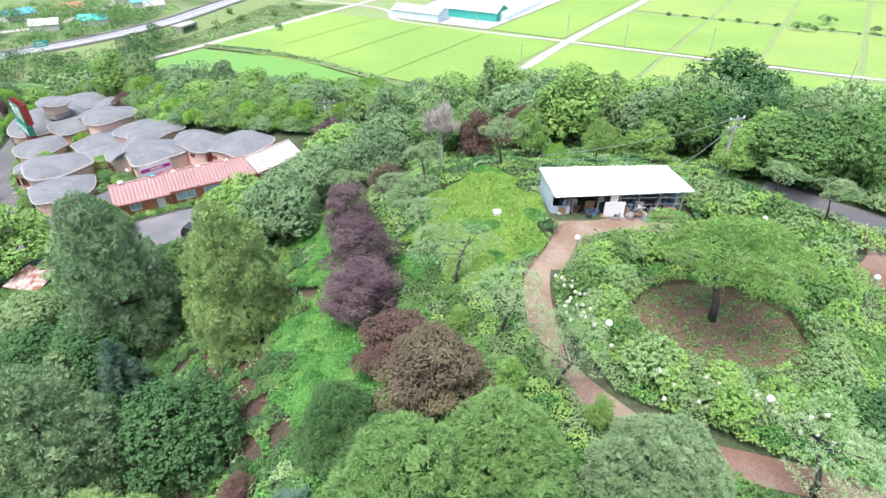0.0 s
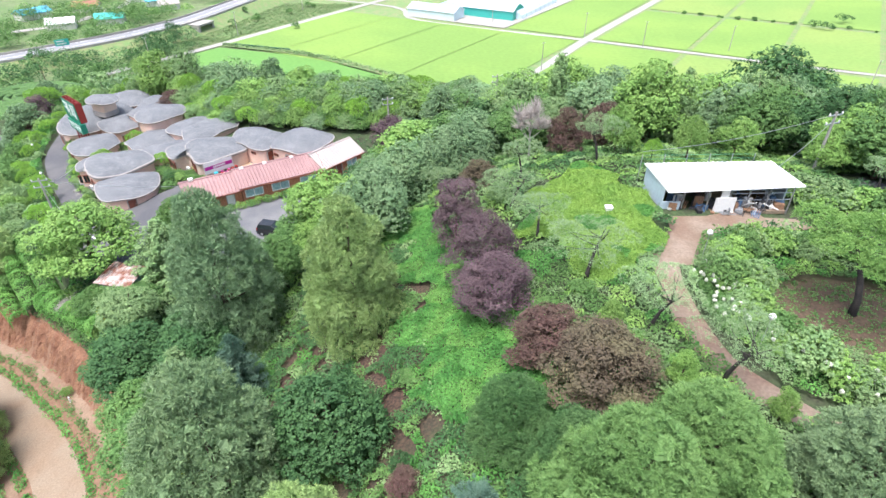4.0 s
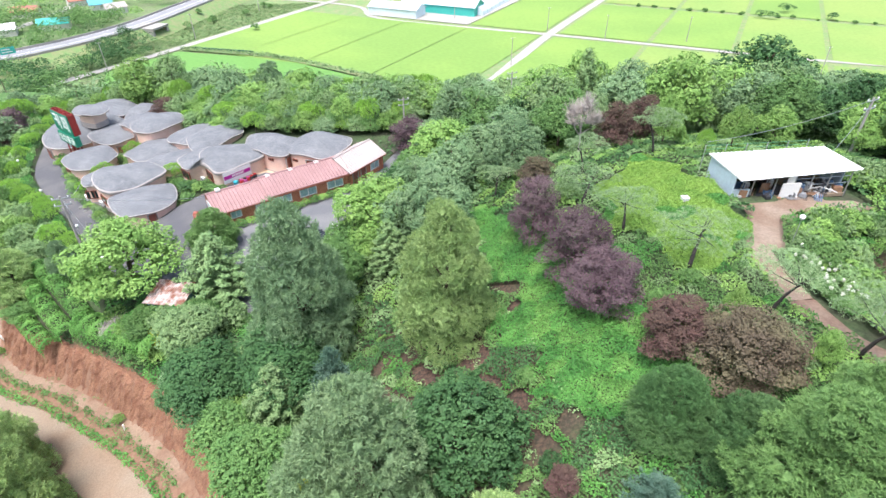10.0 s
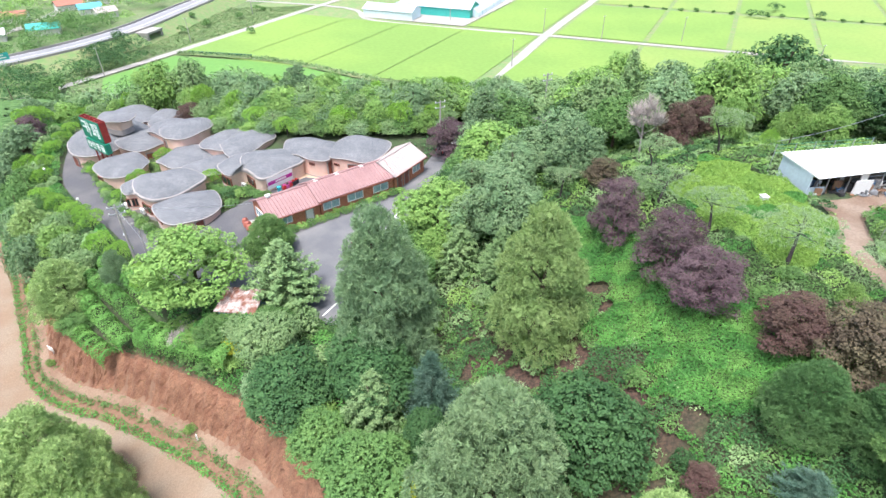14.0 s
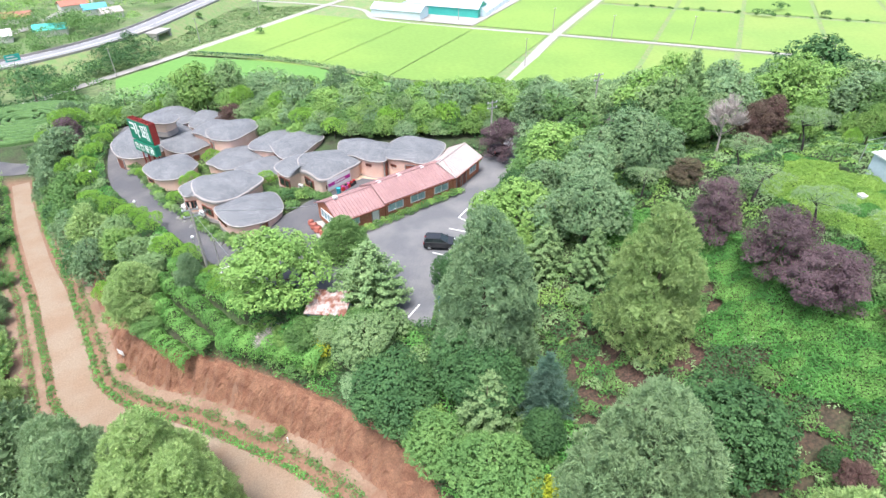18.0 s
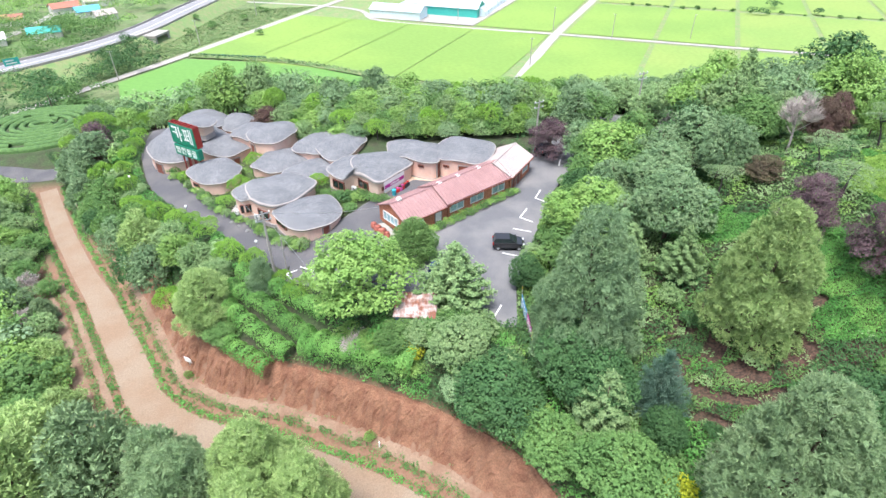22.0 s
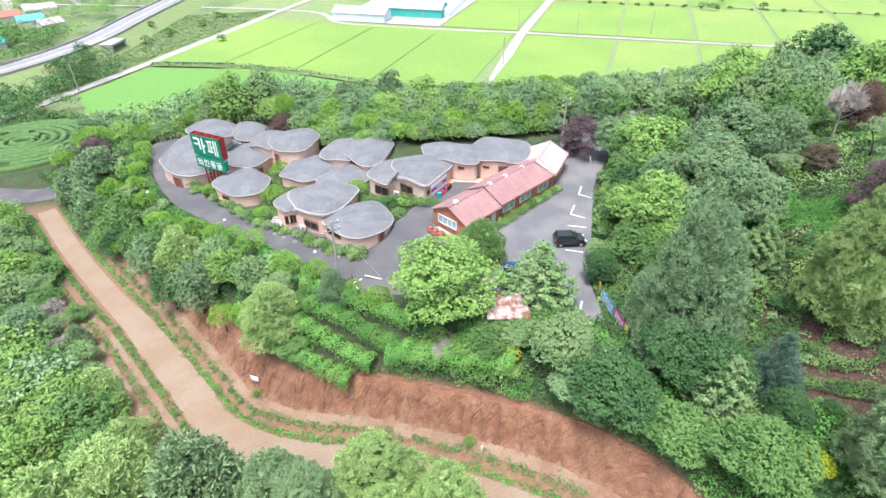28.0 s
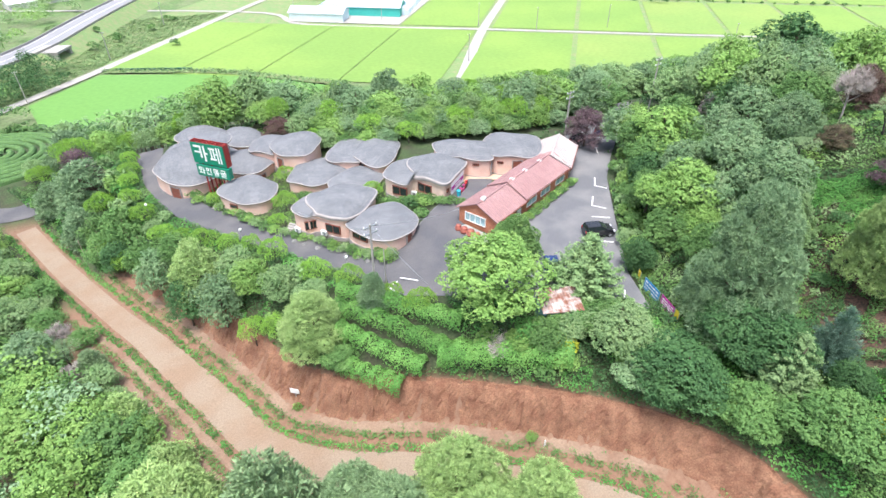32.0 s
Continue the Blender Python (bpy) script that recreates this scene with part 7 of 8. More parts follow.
def along(offsets, heights, name, mat, label, category):
    v = np.concatenate([np.column_stack([c + nrm * o, np.full(len(c), z)])[:, None] for o, z in zip(offsets, heights)], 1).reshape(-1, 3)
    k = len(offsets)
    f = [(i * k + j, (i + 1) * k + j, (i + 1) * k + j + 1, i * k + j + 1) for i in range(len(c) - 1) for j in range(k - 1)]
    return tagged(new(name, Shape().add(v, f).mesh(name, mat)), label, category, kind="structure")


along((-16, -7.5, 7.5, 16), (-34.3, -29.3, -29.3, -34.3), "embankment", BUND, "grassy highway embankment", "embankment")
ROADGREY = material("highway_asphalt", (0.25, 0.25, 0.255), 0.9, 0.08, 0.15, 3.0, 0.1)
along((-6.8, 6.8), (-29.2, -29.2), "highway", ROADGREY, "pale grey two-lane highway", "highway")
for o, w in ((-0.1, 0.2), (-5.6, 0.1), (5.6, 0.1)):
    along((o - w, o + w), (-29.15, -29.15), "lane_line", WHITE, "white painted highway line", "line")
for o in (-6.9, 6.9):
    along((o - 0.15, o - 0.15, o + 0.15, o + 0.15), (-29.2, -28.3, -28.3, -29.2), "barrier", CONCRETE, "pale concrete highway barrier", "barrier")
bridge = thing("underpass", pose(-138.5, 300, PLAIN, 0, 0, -18), "concrete underpass through the embankment", "bridge")
part("abutment", Shape().box(-2, 4.5, 0, 9.0, 6, 4.4).box(-2, -6, 0, 9.0, -4.5, 4.4), CONCRETE, bridge)
part("deck", Shape().box(-2, -6, 4.0, 9.4, 6, 4.9), CONCRETE, bridge)
# concrete channel and rough verge
along2 = ribbon("channel", [(-112, 270.5), (-80, 258.5), (-57, 245.5), (-24, 219)], 4.5, BUND, "weedy drainage channel between rice fields", "channel", 0.75, PLAIN)
wall = tagged(part("channel_wall", Shape().add([(x, y, z) for x, y in ((-108, 271), (-79, 261), (-79.1, 260.5), (-108.1, 270.5)) for z in (-34, -32.6)], [(0, 2, 3, 1), (2, 4, 5, 3), (4, 6, 7, 5), (6, 0, 1, 7), (1, 3, 5, 7)]), material("dark_green_net", (0.03, 0.12, 0.08), 0.7, 0.2)), "dark green netted channel wall", "wall")
spots = {}
for n, (x0, x1, y0, y1), kind, lo, hi in ((34, (-160, -126, 236, 292), "darkbroad", 5, 9), (9, (-126, -84, 300, 372), "broad", 2, 4.5), (120, (-240, -158, 255, 340), "broad", 6, 11), (60, (-250, -150, 330, 460), "lightbroad", 5, 10), (60, (-250, -140, 330, 470), "palebroad", 5, 10), (46, (-190, -140, 180, 240), "darkbroad", 5, 10), (40, (-180, -130, 175, 235), "broad", 5, 10)):
    for _ in range(n):
        spots.setdefault(kind, []).append((rng.uniform(x0, x1), rng.uniform(y0, y1), rng.uniform(lo, hi)))
for p in np.linspace(-100, 240, 30):
    q = CROSS + U * 88 + V * (20 + abs(p) * 0.8) + rng.normal(size=2) * 1.0
    spots.setdefault("broad", []).append((q[0], q[1], rng.uniform(1.0, 2.4)))
for x, y in ((185, 303), (190, 300), (212, 318), (206, 316), (222, 296)):
    spots.setdefault("darkbroad", []).append((x, y, rng.uniform(4, 6)))
for kind, pts in spots.items():
    s = Shape()
    for x, y, h in pts:
        on = np.min(np.hypot(c[:, 0] - x, c[:, 1] - y))
        if on < 9.5 or min(abs(x - a) + abs(y - b) for a, b in ((-195, 312), (-207, 374), (-190, 362), (-176, 350), (-214, 300), (-196, 392))) < 12:
            continue
        lobes = lobes_round(12, 0.55, 0.42, 0.5, 0.22, -0.3)
        pos, out = shell(lobes, 0.12, 0.8, -0.25)
        blades(s, pos * np.array([h * 1.1, h * 1.1, h]) + np.array([x, y, PLAIN + (3.4 * max(0, 1 - (on - 9.5) / 6))]), unit(out + 0.5 * rng.normal(size=out.shape) + np.array([0, 0, 0.35])), 0.75, 0.5)
    tagged(new("far_bushes", s.mesh("far_bushes", FARMATS[kind])), WORDS[kind][0].replace("tree", "trees") + " along the plain", "bushes", kind="stuff")
VERGE = leafage("verge_weed_leaves", (0.15, 0.25, 0.085), (0.2, 0.29, 0.12), 0.13)
strip = spread(-150, -60, 235, 372, 1.0, lambda x, y: (beside([(-138, 238), (-115, 273), (-54.6, 372)], x, y) > 4) & (np.min(np.hypot(x[:, None] - c[None, :, 0], y[:, None] - c[None, :, 1]), 1) > 14))
far_clump = Shape()
zz = np.full(len(strip), PLAIN + 0.2)
blades(far_clump, np.column_stack([np.repeat(strip, 4, 0) + rng.normal(size=(len(strip) * 4, 2)) * 0.6, np.repeat(zz, 4) + rng.uniform(0, 0.35, len(strip) * 4)]), unit(rng.normal(size=(len(strip) * 4, 3)) * 0.25 + np.array([0, 0, 1])), 0.8, 0.5)
tagged(new("verge_weeds", far_clump.mesh("verge_weeds", VERGE)), "pale weeds between highway and farm road", "weeds", kind="stuff")
chan = curve([(-112, 270.5), (-80, 258.5), (-57, 245.5), (-24, 219)], False, 60)
cw = Shape()
blades(cw, np.column_stack([np.repeat(chan, 9, 0) + rng.normal(size=(len(chan) * 9, 2)) * 1.1, PLAIN + 0.8 + rng.uniform(0, 0.8, len(chan) * 9)]), unit(rng.normal(size=(len(chan) * 9, 3)) * 0.6 + np.array([0, 0, 1])), 0.8, 0.5)
tagged(new("channel_weeds", cw.mesh("channel_weeds", LEAFPALE)), "pale weeds along the drainage channel", "weeds", kind="stuff")


def pole(x, y, z, h, label, arms=1, name="utility_pole", radius=0.16):
    root = thing(name, pose(x, y, z, 0, 0, 20), label, "utility pole", "utility poles")
    part("shaft", Shape().tube([(0, 0, -0.6), (0, 0, h)], [radius, radius * 0.65], 9), CONCRETE, root)
    for i in range(arms):
        zc = h - 0.35 - 0.8 * i
        part("crossarm", Shape().box(-0.85, -0.06, zc, 0.85, 0.06, zc + 0.1), STEEL, root)
        for dx in (-0.75, 0.0, 0.75):
            part("insulator", Shape().tube([(dx, 0, zc + 0.1), (dx, 0, zc + 0.2), (dx, 0, zc + 0.32)], [0.05, 0.08, 0.03], 7), WHITE, root)
    return root


for x, y in ((62.2, 288.7), (32.1, 231.5), (85.4, 268.4), (122.6, 260.4), (151.7, 205.1), (-112.5, 291.0), (-134.1, 240.5), (-23.5, 354.6), (18.2, 319.4), (-92.4, 351.4)):
    pole(x, y, PLAIN, 11.5, "slim pale concrete utility pole in the plain", 1, radius=0.2)
# the round hedge maze
CLIPPED = material("clipped_hedge", (0.085, 0.172, 0.047), 0.9, 0.25, 1.2, 5.0, 1.0, second=(0.063, 0.135, 0.04))
maze = thing("hedge_maze", pose(-112, 133, 0), "rounded rings of clipped green hedge in a garden", "hedge maze")
for k in range(8):
    rx, ry = 2.0 + 1.85 * k, 1.7 + 1.6 * k
    ring_shape, m = Shape(), 40 + 12 * k
    for i in range(m):
        a = 2 * math.pi * i / (m - 1) * 0.965 + k * 0.8
        for q, h in ((-0.62, 0.0), (-0.55, 0.5), (-0.3, 0.72), (0.0, 0.78), (0.3, 0.72), (0.55, 0.5), (0.62, 0.0)):
            x, y = (rx + q) * math.cos(a), (ry + q) * math.sin(a)
            ring_shape.add([(x, y, float(H(x - 112, y + 133)) + h * 1.2 * rng.uniform(0.92, 1.08) - 0.05)], [])
    ring_shape.f = [(i * 7 + j, i * 7 + j + 1, i * 7 + j + 8, i * 7 + j + 7) for i in range(m - 1) for j in range(6)]
    part("hedge_ring", ring_shape, CLIPPED, maze)
drape("maze_lawn", [(-112 + 16.5 * math.cos(a), 133 + 14.6 * math.sin(a)) for a in np.linspace(0, 2 * math.pi, 28, endpoint=False)], material("mown_grass", (0.05, 0.075, 0.03), 0.95, 0.15, 0.4, 5.0, 0.4), "dark mown grass between the hedge rings", "lawn", 0.05)
for i in range(3, 16):
    a = -1.3 + i * 0.24
    plant(["broad", "darkbroad", "palebroad", "bluebroad"][i % 4], -112 + 21.5 * math.cos(a), 134 + 19 * math.sin(a), rng.uniform(6, 8.5), rng.uniform(6, 8), group="trees round the maze", fine=False)
for kind, x, y, t, w in (("clippine", -98.6, 116.0, 4.6, 6.6), ("pine", -94.0, 117.0, 6.5, 8.0), ("lightbroad", -88.6, 117.6, 6.0, 6.0), ("broad", -96.0, 122.4, 5.6, 6.6), ("palebroad", -100.6, 119.6, 4.4, 5.0), ("broad", -89.0, 124.0, 6.0, 6.6), ("bluebroad", -93.0, 128.0, 6.4, 6.6), ("lightbroad", -87.0, 130.6, 7.0, 7.0), ("broad", -92.0, 134.0, 7.0, 7.6)):
    plant(kind, x, y, t, w, group="trees round the maze")

# ---- vehicles ----
BLACKPAINT = material("black_car_paint", (0.03, 0.032, 0.036), 0.16, 0.05, 1.0, 5.0, 0.0)
BLUEPAINT = material("blue_car_paint", (0.018, 0.04, 0.13), 0.3, 0.05, 1.0, 5.0, 0.0)
SILVER = material("silver_car_roof", (0.45, 0.47, 0.5), 0.3, 0.05, 1.0, 5.0, 0.0, metal=0.4)
RUBBER = material("tyre_rubber", (0.02, 0.02, 0.02), 0.9, 0.1)
LAMPRED = material("red_lens", (0.35, 0.01, 0.01), 0.2, 0.05)
LAMPCLEAR = material("clear_lens", (0.75, 0.77, 0.78), 0.15, 0.05)


def hatchback(x, y, turn, paint, roof_paint, label):
    """A small five-door car, nose towards plus x."""
    car = thing("car", pose(x, y, float(H(x, y)) + 0.13, 0, 0, turn), label, "car", "parked cars")
    W = 1.6
    side = [(-1.78, 0.35), (-1.8, 0.75), (-1.74, 0.98), (-1.0, 1.0), (0.95, 0.98), (1.55, 0.86), (1.78, 0.68), (1.8, 0.35), (1.5, 0.22), (-1.5, 0.22)]
    b = Shape()
    n = len(side)
    v = [(px * f, q * W / 2, pz) for q, f in ((-0.86, 0.97), (-1.0, 1.0), (1.0, 1.0), (0.86, 0.97)) for px, pz in side]
    b.add(v, [(r * n + i, r * n + (i + 1) % n, (r + 1) * n + (i + 1) % n, (r + 1) * n + i) for r in range(3) for i in range(n)] + [tuple(reversed(range(n))), tuple(range(3 * n, 4 * n))])
    part("body", b, paint, car)
    cab = [(-1.7, 0.96), (-1.5, 1.42), (0.1, 1.46), (0.98, 0.96)]
    g = Shape().add([(px, q * wd, pz) for q in (-1, 1) for (px, pz), wd in zip(cab, (0.74, 0.62, 0.62, 0.72))], [(3, 2, 1, 0), (4, 5, 6, 7), (0, 1, 5, 4), (1, 2, 6, 5), (2, 3, 7, 6)])
    part("glasshouse", g, GLASS, car, "dark car windows")
    part("roof_panel", Shape().box(-1.52, -0.63, 1.42, 0.12, 0.63, 1.5, 0.03), roof_paint, car)
    for q in (-1, 1):
        for px0, pz0, px1, pz1 in ((0.98, 0.96, 0.1, 1.46), (-0.72, 0.97, -0.7, 1.45), (-1.7, 0.96, -1.5, 1.43)):
            part("pillar", Shape().tube([(px0, q * 0.735, pz0), (px1, q * 0.635, pz1)], [0.05, 0.04], 5), paint, car)
        part("mirror", Shape().box(0.72, q * 0.86 - 0.1, 0.98, 0.88, q * 0.86 + 0.1, 1.12, 0.03), paint, car)
        part("headlight", Shape().box(1.58, q * 0.58 - 0.17, 0.66, 1.79, q * 0.58 + 0.17, 0.82, 0.04), LAMPCLEAR, car)
        part("tail_light", Shape().box(-1.81, q * 0.66 - 0.1, 0.7, -1.7, q * 0.66 + 0.1, 1.0, 0.03), LAMPRED, car)
        for px in (-1.15, 1.2):
            wheel = new("wheel")
            wheel.parent = car
            wheel.location = (px, q * 0.72, 0.29)
            part("tyre", Shape().tube([(0, -0.09, 0), (0, -0.06, 0), (0, 0.06, 0), (0, 0.09, 0)], [0.25, 0.29, 0.29, 0.25], 18), RUBBER, wheel)
            part("rim", Shape().tube([(0, q * 0.075, 0), (0, q * 0.1, 0)], [0.19, 0.17], 10), STEEL, wheel)
    part("bumper", Shape().box(1.7, -0.7, 0.28, 1.86, 0.7, 0.5, 0.05), paint, car)
    return car


def truck(x, y, turn, paint, label):
    car = thing("pickup_truck", pose(x, y, float(H(x, y)) + 0.13, 0, 0, turn), label, "truck", "parked cars")
    part("cab", Shape().box(0.75, -0.8, 0.45, 2.3, 0.8, 1.2, 0.08).add([(0.8, -0.74, 1.2), (2.2, -0.74, 1.2), (1.85, -0.66, 1.85), (0.85, -0.66, 1.85), (0.8, 0.74, 1.2), (2.2, 0.74, 1.2), (1.85, 0.66, 1.85), (0.85, 0.66, 1.85)],
         [(0, 1, 2, 3), (7, 6, 5, 4), (1, 5, 6, 2), (3, 2, 6, 7), (0, 3, 7, 4)]), paint, car)
    part("windscreen", Shape().add([(2.22, -0.66, 1.24), (2.22, 0.66, 1.24), (1.9, 0.6, 1.8), (1.9, -0.6, 1.8)], [(0, 1, 2, 3)]), GLASS, car)
    part("load_bed", Shape().box(-2.3, -0.8, 0.62, 0.7, 0.8, 0.72), SCRAP[2], car)
    for a in ((-2.3, -0.84, 0.7, -0.78), (-2.3, 0.78, 0.7, 0.84)):
        part("side_board", Shape().box(a[0], a[1], 0.62, a[2], a[3], 1.05), paint, car)
    part("tail_board", Shape().box(-2.36, -0.84, 0.62, -2.3, 0.84, 1.05), paint, car)
    part("head_board", Shape().box(0.66, -0.8, 1.05, 0.74, 0.8, 1.9), paint, car)
    for q in (-1, 1):
        for px in (-1.4, 1.5):
            wheel = new("wheel")
            wheel.parent = car
            wheel.location = (px, q * 0.7, 0.33)
            part("tyre", Shape().tube([(0, -0.1, 0), (0, -0.07, 0), (0, 0.07, 0), (0, 0.1, 0)], [0.29, 0.33, 0.33, 0.29], 18), RUBBER, wheel)
            part("rim", Shape().tube([(0, q * 0.08, 0), (0, q * 0.11, 0)], [0.2, 0.18], 10), STEEL, wheel)
    return car


hatchback(-28.5, 54.2, -12, BLACKPAINT, BLACKPAINT, "small black hatchback parked in a bay")
truck(-37.9, 48.5, 70, BLUEPAINT, "blue pickup truck parked under the trees")
hatchback(-16.2, 78.0, 40, BLACKPAINT, BLACKPAINT, "dark car parked under the purple maple")
hatchback(-10.6, 79.6, 40, BLUEPAINT, SILVER, "blue car parked at the lot's far end")

# bay lines
for x, y, a, l in ((-15.2, 74.1, 65, 2.2), (-21.3, 65.5, 56, 2.5), (-21.4, 63.9, -48, 1.7), (-24.6, 61.1, 53, 2.5), (-24.7, 59.5, -46, 1.8), (-25.9, 57.3, -28, 2.2), (-28.6, 52.6, -30, 2.0), (-27.3, 55.4, -28, 1.2), (-38.6, 48.0, 60, 2.0), (-36.6, 46.4, 60, 1.6), (-32.5, 43.5, 54, 2.2), (-52.6, 56.1, 25, 2.2), (-50.6, 55.2, -35, 3.6), (-53.2, 55.0, -65, 1.8)):
    ln = Shape().box(-l / 2, -0.08, 0, l / 2, 0.08, 0.012)
    o = tagged(part("bay_line", ln, WHITE, None), "white painted parking bay line", "line", kind="structure")
    o.matrix_basis = pose(x, y, float(H(x, y)) + 0.165, 0, 0, a)

# poles, wires, lamps
POLETOP = []
for x, y, h in ((-54.9, 56.2, 8.4), (-0.7, 81.1, 9.5), (-17.0, 80.3, 7.5), (25.9, 46.5, 6.0), (39.7, 56.3, 6.5)):
    z = float(H(x, y))
    pole(x, y, z, h, "grey concrete utility pole with crossarms", 2)
    POLETOP.append(Vector((x, y, z + h - 0.2)))
stay = pole(-53.6, 56.6, float(H(-53.6, 56.6)), 4.6, "thin grey stay pole beside the utility pole", 0, "stay_pole", 0.08)


def wire(a, b, sag, label):
    pts = [a + (b - a) * k - Vector((0, 0, sag * 4 * k * (1 - k))) for k in (i / 10 for i in range(11))]
    tagged(new("wire", Shape().tube(pts, [0.022] * 11, 4).mesh("wire", STEEL)), label, "wire", "overhead wires")


wire(POLETOP[0], Vector((-42.6, 62.4, 1.3)), 0.4, "grey overhead wire to the brick house")
wire(POLETOP[0], Vector((-50.2, 52.6, -0.7)), 0.1, "grey stay wire from the utility pole")
wire(POLETOP[0] - Vector((0, 0, 0.6)), Vector((-60.6, 70.6, 0.2)), 0.4, "grey overhead wire to a pavilion")
wire(POLETOP[3], POLETOP[4], 0.7, "grey overhead wire behind the shed")
wire(POLETOP[3] - Vector((0, 0, 0.5)), Vector((18.6, 40.6, 14.6)), 0.3, "grey overhead wire to the shed roof")
wire(POLETOP[4], Vector((60, 40, 12)), 1.0, "grey overhead wire across the hill")
wire(POLETOP[3], Vector((8.0, 42.2, 15.2)), 0.5, "grey overhead wire over the fence")
GLOBE = material("white_globe", (0.8, 0.8, 0.78), 0.3, 0.04)


def ball(s, r, z, n=12, m=8):
    v = [(r * math.sin(math.pi * j / m) * math.cos(2 * math.pi * i / n), r * math.sin(math.pi * j / m) * math.sin(2 * math.pi * i / n), z - r * math.cos(math.pi * j / m)) for j in range(m + 1) for i in range(n)]
    return s.add(v, [(j * n + i, j * n + (i + 1) % n, (j + 1) * n + (i + 1) % n, (j + 1) * n + i) for j in range(m) for i in range(n)])


for x, y in ((8.8, 30.2), (8.8, 21.9), (15.2, 17.2), (23.4, 34.3), (27.3, 27.6), (-67.6, 72.6), (-57.0, 60.2), (-79.8, 88.6)):
    lamp = thing("garden_lamp", pose(x, y, float(H(x, y))), "garden lamp with a white globe on a thin post", "lamp", "garden lamps")
    part("post", Shape().tube([(0, 0, -0.3), (0, 0, 0.5), (0, 0, 2.35)], [0.05, 0.03, 0.024], 8), STEEL, lamp)
    part("collar", Shape().tube([(0, 0, 2.3), (0, 0, 2.4)], [0.05, 0.1], 10), STEEL, lamp)
    part("globe", ball(Shape(), 0.19, 2.56), GLOBE, lamp, smooth=True)

# tin-roofed hut below the car park
RUST = material("rusty_tin", (0.46, 0.40, 0.37), 0.7, 0.2, 1.6, 9.0, 0.2, second=(0.20, 0.08, 0.05), amount=0.7)
HUTBLUE = material("faded_blue_board", (0.22, 0.40, 0.46), 0.8, 0.2, 0.9, 8.0, 0.2)
hz = -0.75
hut = thing("tin_hut", pose(-40.5, 43.2, hz, 0, 0, -14), "small blue hut with a rusty tin roof", "hut")
part("wall", Shape().box(-1.8, -1.2, -2.2, 1.8, 1.2, 2.2), HUTBLUE, hut)
for i in range(12):
    x = -1.95 + i * 0.325
    part("roof_sheet", Shape().add([(x, -1.6, 2.2), (x + 0.17, -1.6, 2.27), (x + 0.335, -1.6, 2.2), (x, 1.5, 2.62), (x + 0.17, 1.5, 2.69), (x + 0.335, 1.5, 2.62), (x, -1.6, 2.16), (x + 0.335, -1.6, 2.16), (x, 1.5, 2.58), (x + 0.335, 1.5, 2.58)],
         [(0, 1, 4, 3), (1, 2, 5, 4), (6, 8, 9, 7), (0, 6, 7, 2, 1), (3, 4, 5, 9, 8)]), RUST, hut)

# banners beside the lot's exit
BANNERBLUE = material("blue_banner", (0.03, 0.25, 0.50), 0.6, 0.08)
YELLOW = material("yellow_board", (0.75, 0.60, 0.05), 0.6, 0.08)
for (x0, y0), (x1, y1), z0, z1, mat, bars, l in (((-30.0, 43.9), (-30.3, 41.3), -0.55, 0.85, BANNERBLUE, 3, "blue banner with pale writing bars on posts"), ((-30.35, 41.0), (-30.6, 38.9), -0.35, 0.95, MAGENTA, 4, "magenta banner with white writing bars on posts"),
                                         ((-30.6, 38.8), (-30.65, 38.2), -0.3, 0.9, YELLOW, 0, "small yellow board at the banner's end"), ((-29.4, 45.6), (-29.6, 45.0), -0.6, 0.5, YELLOW, 0, "small pale yellow board beside the banner")):
    bn = thing("roadside_banner", pose(x0, y0, 0, 0, 0, math.degrees(math.atan2(y1 - y0, x1 - x0))), l, "banner", "banners")
    w = math.hypot(x1 - x0, y1 - y0)
    part("sheet", Shape().box(0, -0.02, z0, w, 0.02, z1), mat, bn)
    for x in (0.0, w):
        part("post", Shape().tube([(x, 0, -4.0), (x, 0, z1 + 0.05)], [0.035, 0.035], 6), STEEL, bn)
    for i in range(bars):
        z = z1 - 0.25 - (z1 - z0 - 0.3) * i / max(1, bars)
        for j in range(4):
            part("printed_bar", Shape().box(0.2 + j * (w - 0.3) / 4, -0.035, z - 0.12, 0.2 + (j + 0.8) * (w - 0.3) / 4, -0.021, z), WHITE, bn)
# small white notice by the track, little stakes
nt = thing("notice_board", pose(-65.3, 51.9, float(H(-65.3, 51.9)), 0, 0, -35), "small white notice board on a post beside the track", "notice")
part("board", Shape().box(-0.5, -0.03, 0.7, 0.5, 0.03, 1.35, 0.01), WHITE, nt)
part("post", Shape().tube([(0, 0.05, -0.3), (0, 0.05, 1.3)], [0.035, 0.03], 6), STEEL, nt)
# air conditioners, pots, stones, steps
for x, y, z, a in ((-58.0, 68.6, -2.6, -45), (-60.9, 70.8, -2.8, -60), (-54.6, 65.2, -2.4, -60), (-45.3, 71.6, -1.2, -45)):
    ac = thing("air_conditioner", pose(x, y, z, 0, 0, a), "white outdoor air conditioner box by a wall", "air conditioner", "air conditioners")
    part("casing", Shape().box(-0.4, -0.17, 0.08, 0.4, 0.17, 0.7, 0.02), WHITE, ac)
    part("fan_grille", Shape().tube([(0.1, -0.18, 0.39), (0.1, -0.2, 0.39)], [0.25, 0.24], 14), SCRAP[2], ac)
    for dx in (-0.3, 0.3):
        part("foot", Shape().box(dx - 0.04, -0.15, 0, dx + 0.04, 0.15, 0.08), SCRAP[4], ac)
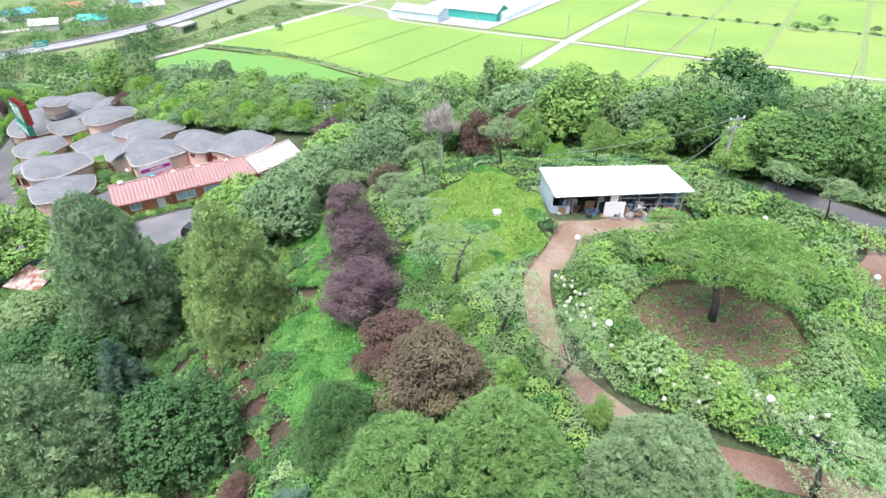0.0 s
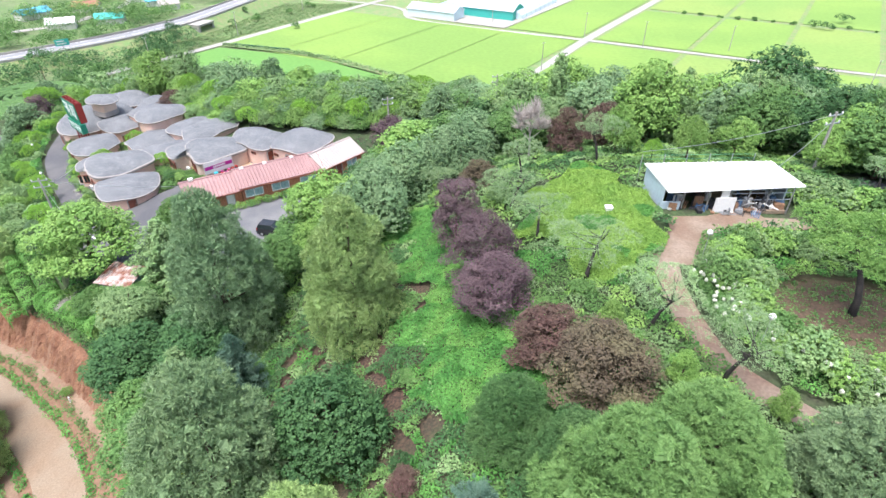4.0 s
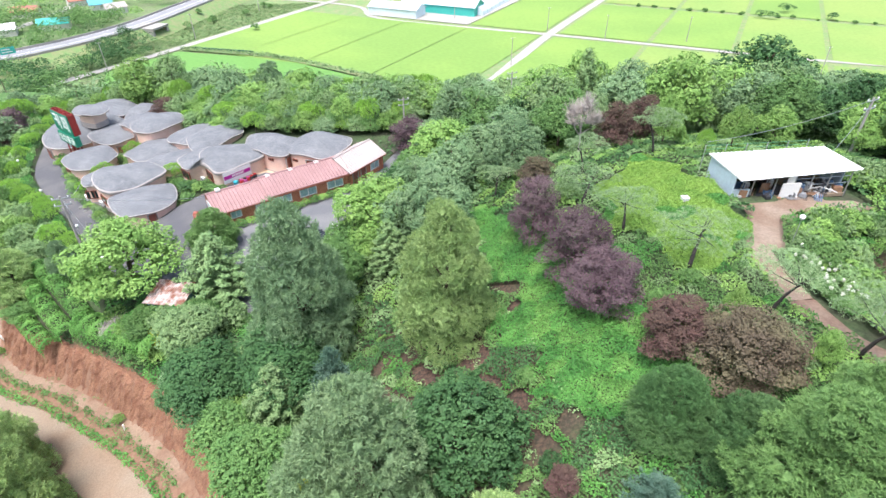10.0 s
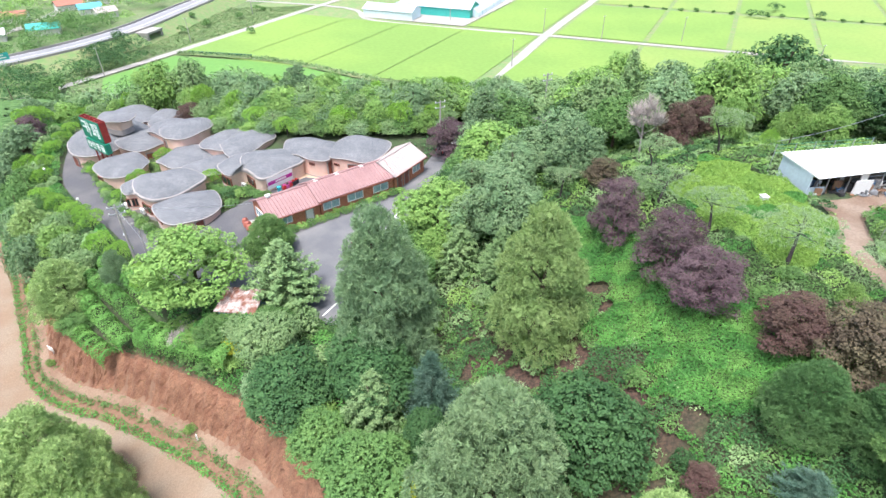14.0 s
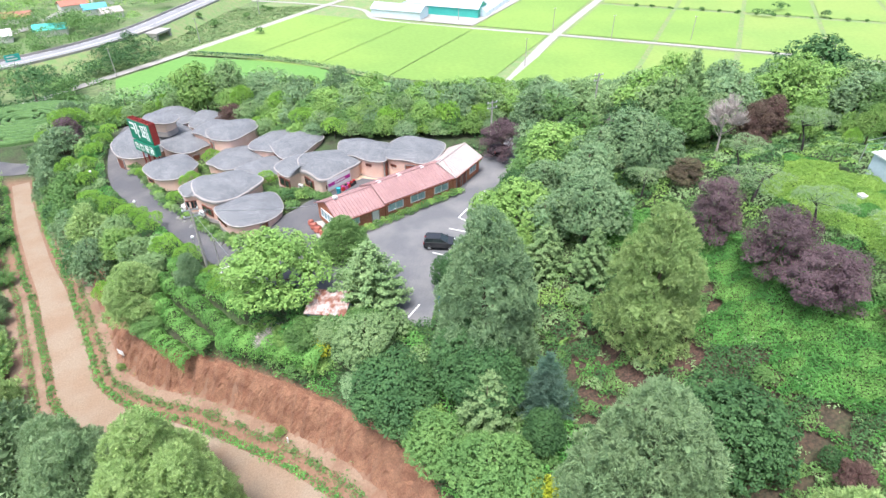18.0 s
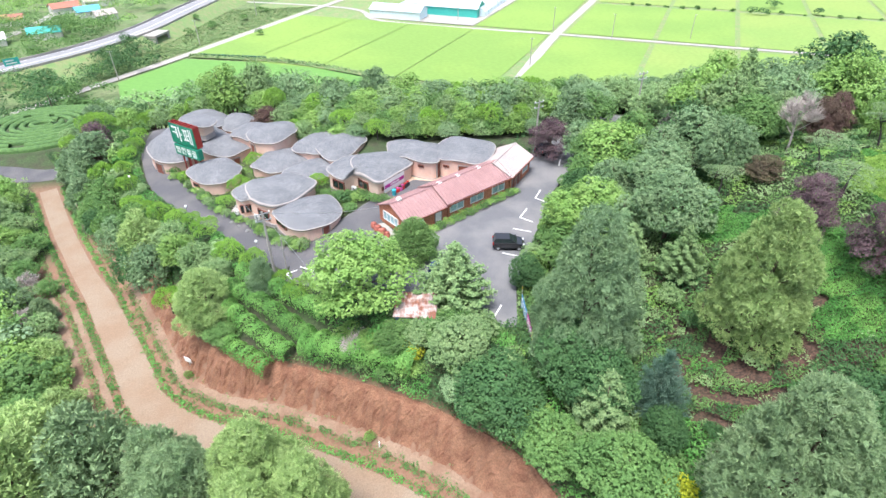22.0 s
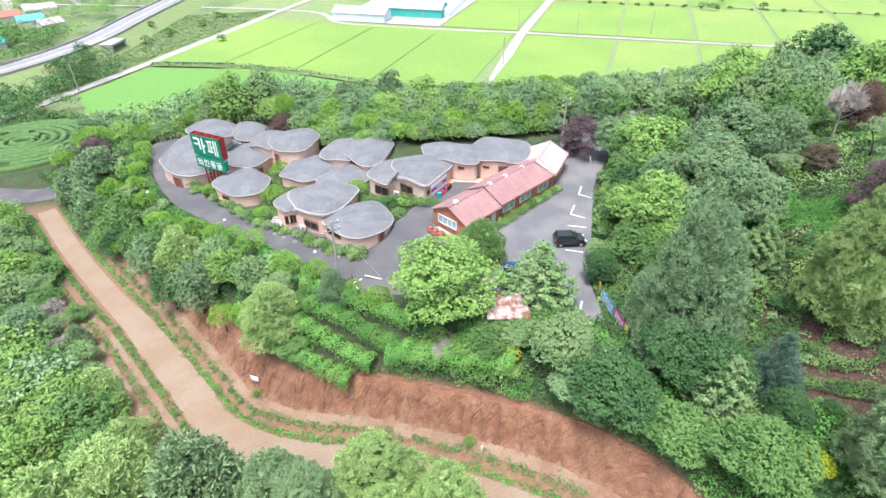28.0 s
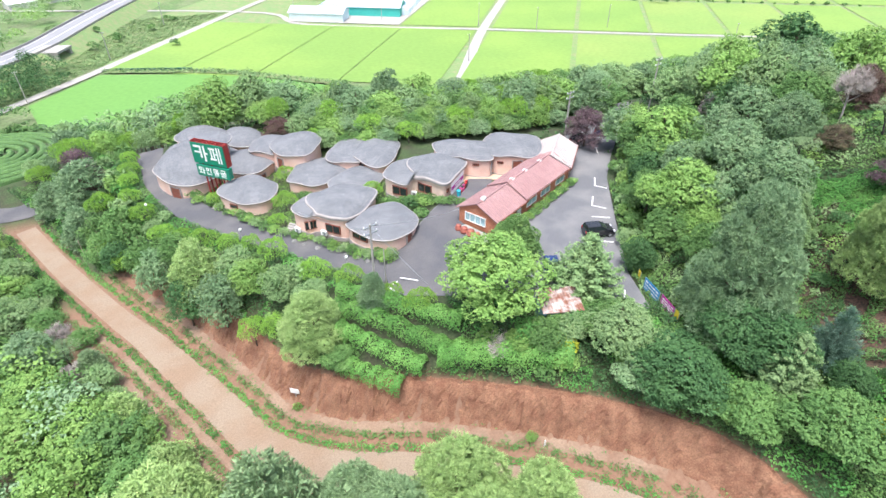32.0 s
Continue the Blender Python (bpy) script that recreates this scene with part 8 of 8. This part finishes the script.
CLAY = material("red_clay", (0.45, 0.14, 0.10), 0.7, 0.15, 1.0, 8.0, 0.2)
for x, y, r in ((-42.9, 60.2, 0.5), (-42.4, 59.4, 0.55), (-43.3, 61.0, 0.4), (-41.9, 58.6, 0.35)):
    o = tagged(part("clay_pot", Shape().tube([(0, 0, 0), (0, 0, 0.25), (0, 0, 0.55), (0, 0, 0.75), (0, 0, 0.8)], [r * 0.6, r * 0.95, r, r * 0.7, r * 0.78], 14), CLAY, None, smooth=True), "round red clay pot by the brick house", "pot", "clay pots")
    o.location = (x, y, float(H(x, y)) + 0.02)
drape("house_apron", [(-43.6, 61.6), (-42.2, 57.6), (-40.6, 55.8), (-39.8, 57.2), (-42.0, 61.8)], CONCRETE, "pale concrete apron beside the brick house", "apron", 0.17)
STONE = material("grey_stone", (0.20, 0.20, 0.19), 0.9, 0.15, 1.2, 8.0, 0.4)
for i, (x, y) in enumerate(curve([(-60.8, 70.2), (-58.4, 67.3), (-55.6, 64.2), (-53.6, 61.6)], False, 2)):
    bm = bmesh.new()
    bmesh.ops.create_icosphere(bm, subdivisions=2, radius=rng.uniform(0.22, 0.42))
    for v in bm.verts:
        v.co *= 1 + 0.22 * noise.noise(v.co * 4 + Vector((i, 0, 0)))
    me = bpy.data.meshes.new("garden_stone")
    bm.to_mesh(me)
    bm.free()
    me.materials.append(STONE)
    o = tagged(new("garden_stone", me), "rounded grey garden stone in a border", "stone", "garden stones")
    o.location = (x - 0.8, y - 0.2, float(H(x - 0.8, y - 0.2)) + 0.1)
for x, y, a in ((-70.6, 84.2, -40), (-61.8, 72.6, -40)):
    st = thing("garden_steps", pose(x, y, float(H(x, y)), 0, 0, a), "pale stone garden steps up to a pavilion", "steps", "garden steps")
    for k in range(4):
        part("step", Shape().box(-0.7, k * 0.32, -0.3, 0.7, k * 0.32 + 0.32, 0.16 * (k + 1), 0.015), CONCRETE, st)
mailbox = tagged(part("white_box", Shape().box(-0.25, -0.25, 0, 0.25, 0.25, 0.5, 0.04).box(-0.29, -0.29, 0.5, 0.29, 0.29, 0.56, 0.02), WHITE), "small white box standing in the weeds", "box")
mailbox.location = (4.2, 37.0, float(H(4.2, 37.0)))
# wooden deck with poles between the pines
deckwood = material("weathered_boards", (0.42, 0.34, 0.26), 0.85, 0.2, 1.0, 8.0, 0.2)
deck = thing("garden_deck", pose(-88.5, 92.5, float(H(-88.5, 92.5)) + 0.4, 0, 0, 55), "small weathered wooden deck between the pines", "deck")
for i in range(9):
    part("plank", Shape().box(-1.8, -1.4 + i * 0.32, 0, 1.8, -1.4 + i * 0.32 + 0.29, 0.05), deckwood, deck)
for x, y in ((-1.7, -1.3), (1.7, -1.3), (-1.7, 1.4), (1.7, 1.4)):
    part("deck_post", Shape().tube([(x, y, -1.2), (x, y, 2.2)], [0.06, 0.05], 6), deckwood, deck)

# green direction sign beside the highway
board = thing("road_sign", pose(-169.2, 240.2, PLAIN, 0, 0, 40), "green direction sign on a steel post by the highway", "road sign")
part("post", Shape().tube([(0, 0, -0.5), (0, 0, 10.5)], [0.2, 0.14], 8), STEEL, board)
part("panel", Shape().box(-2.6, -0.12, 8.0, 2.6, -0.02, 10.6, 0.02), TEAL, board)
for i in range(2):
    part("printed_bar", Shape().box(-2.0, -0.15, 8.6 + i, 1.6 - 0.7 * i, -0.13, 9.0 + i), WHITE, board)

# small white marker stake on the ledge
tagged(part("marker_stake", Shape().box(-0.06, -0.06, -0.2, 0.06, 0.06, 0.8, 0.01), WHITE), "small white marker stake on the soil ledge", "stake").location = (-45.1, 35.8, float(H(-45.1, 35.8)))
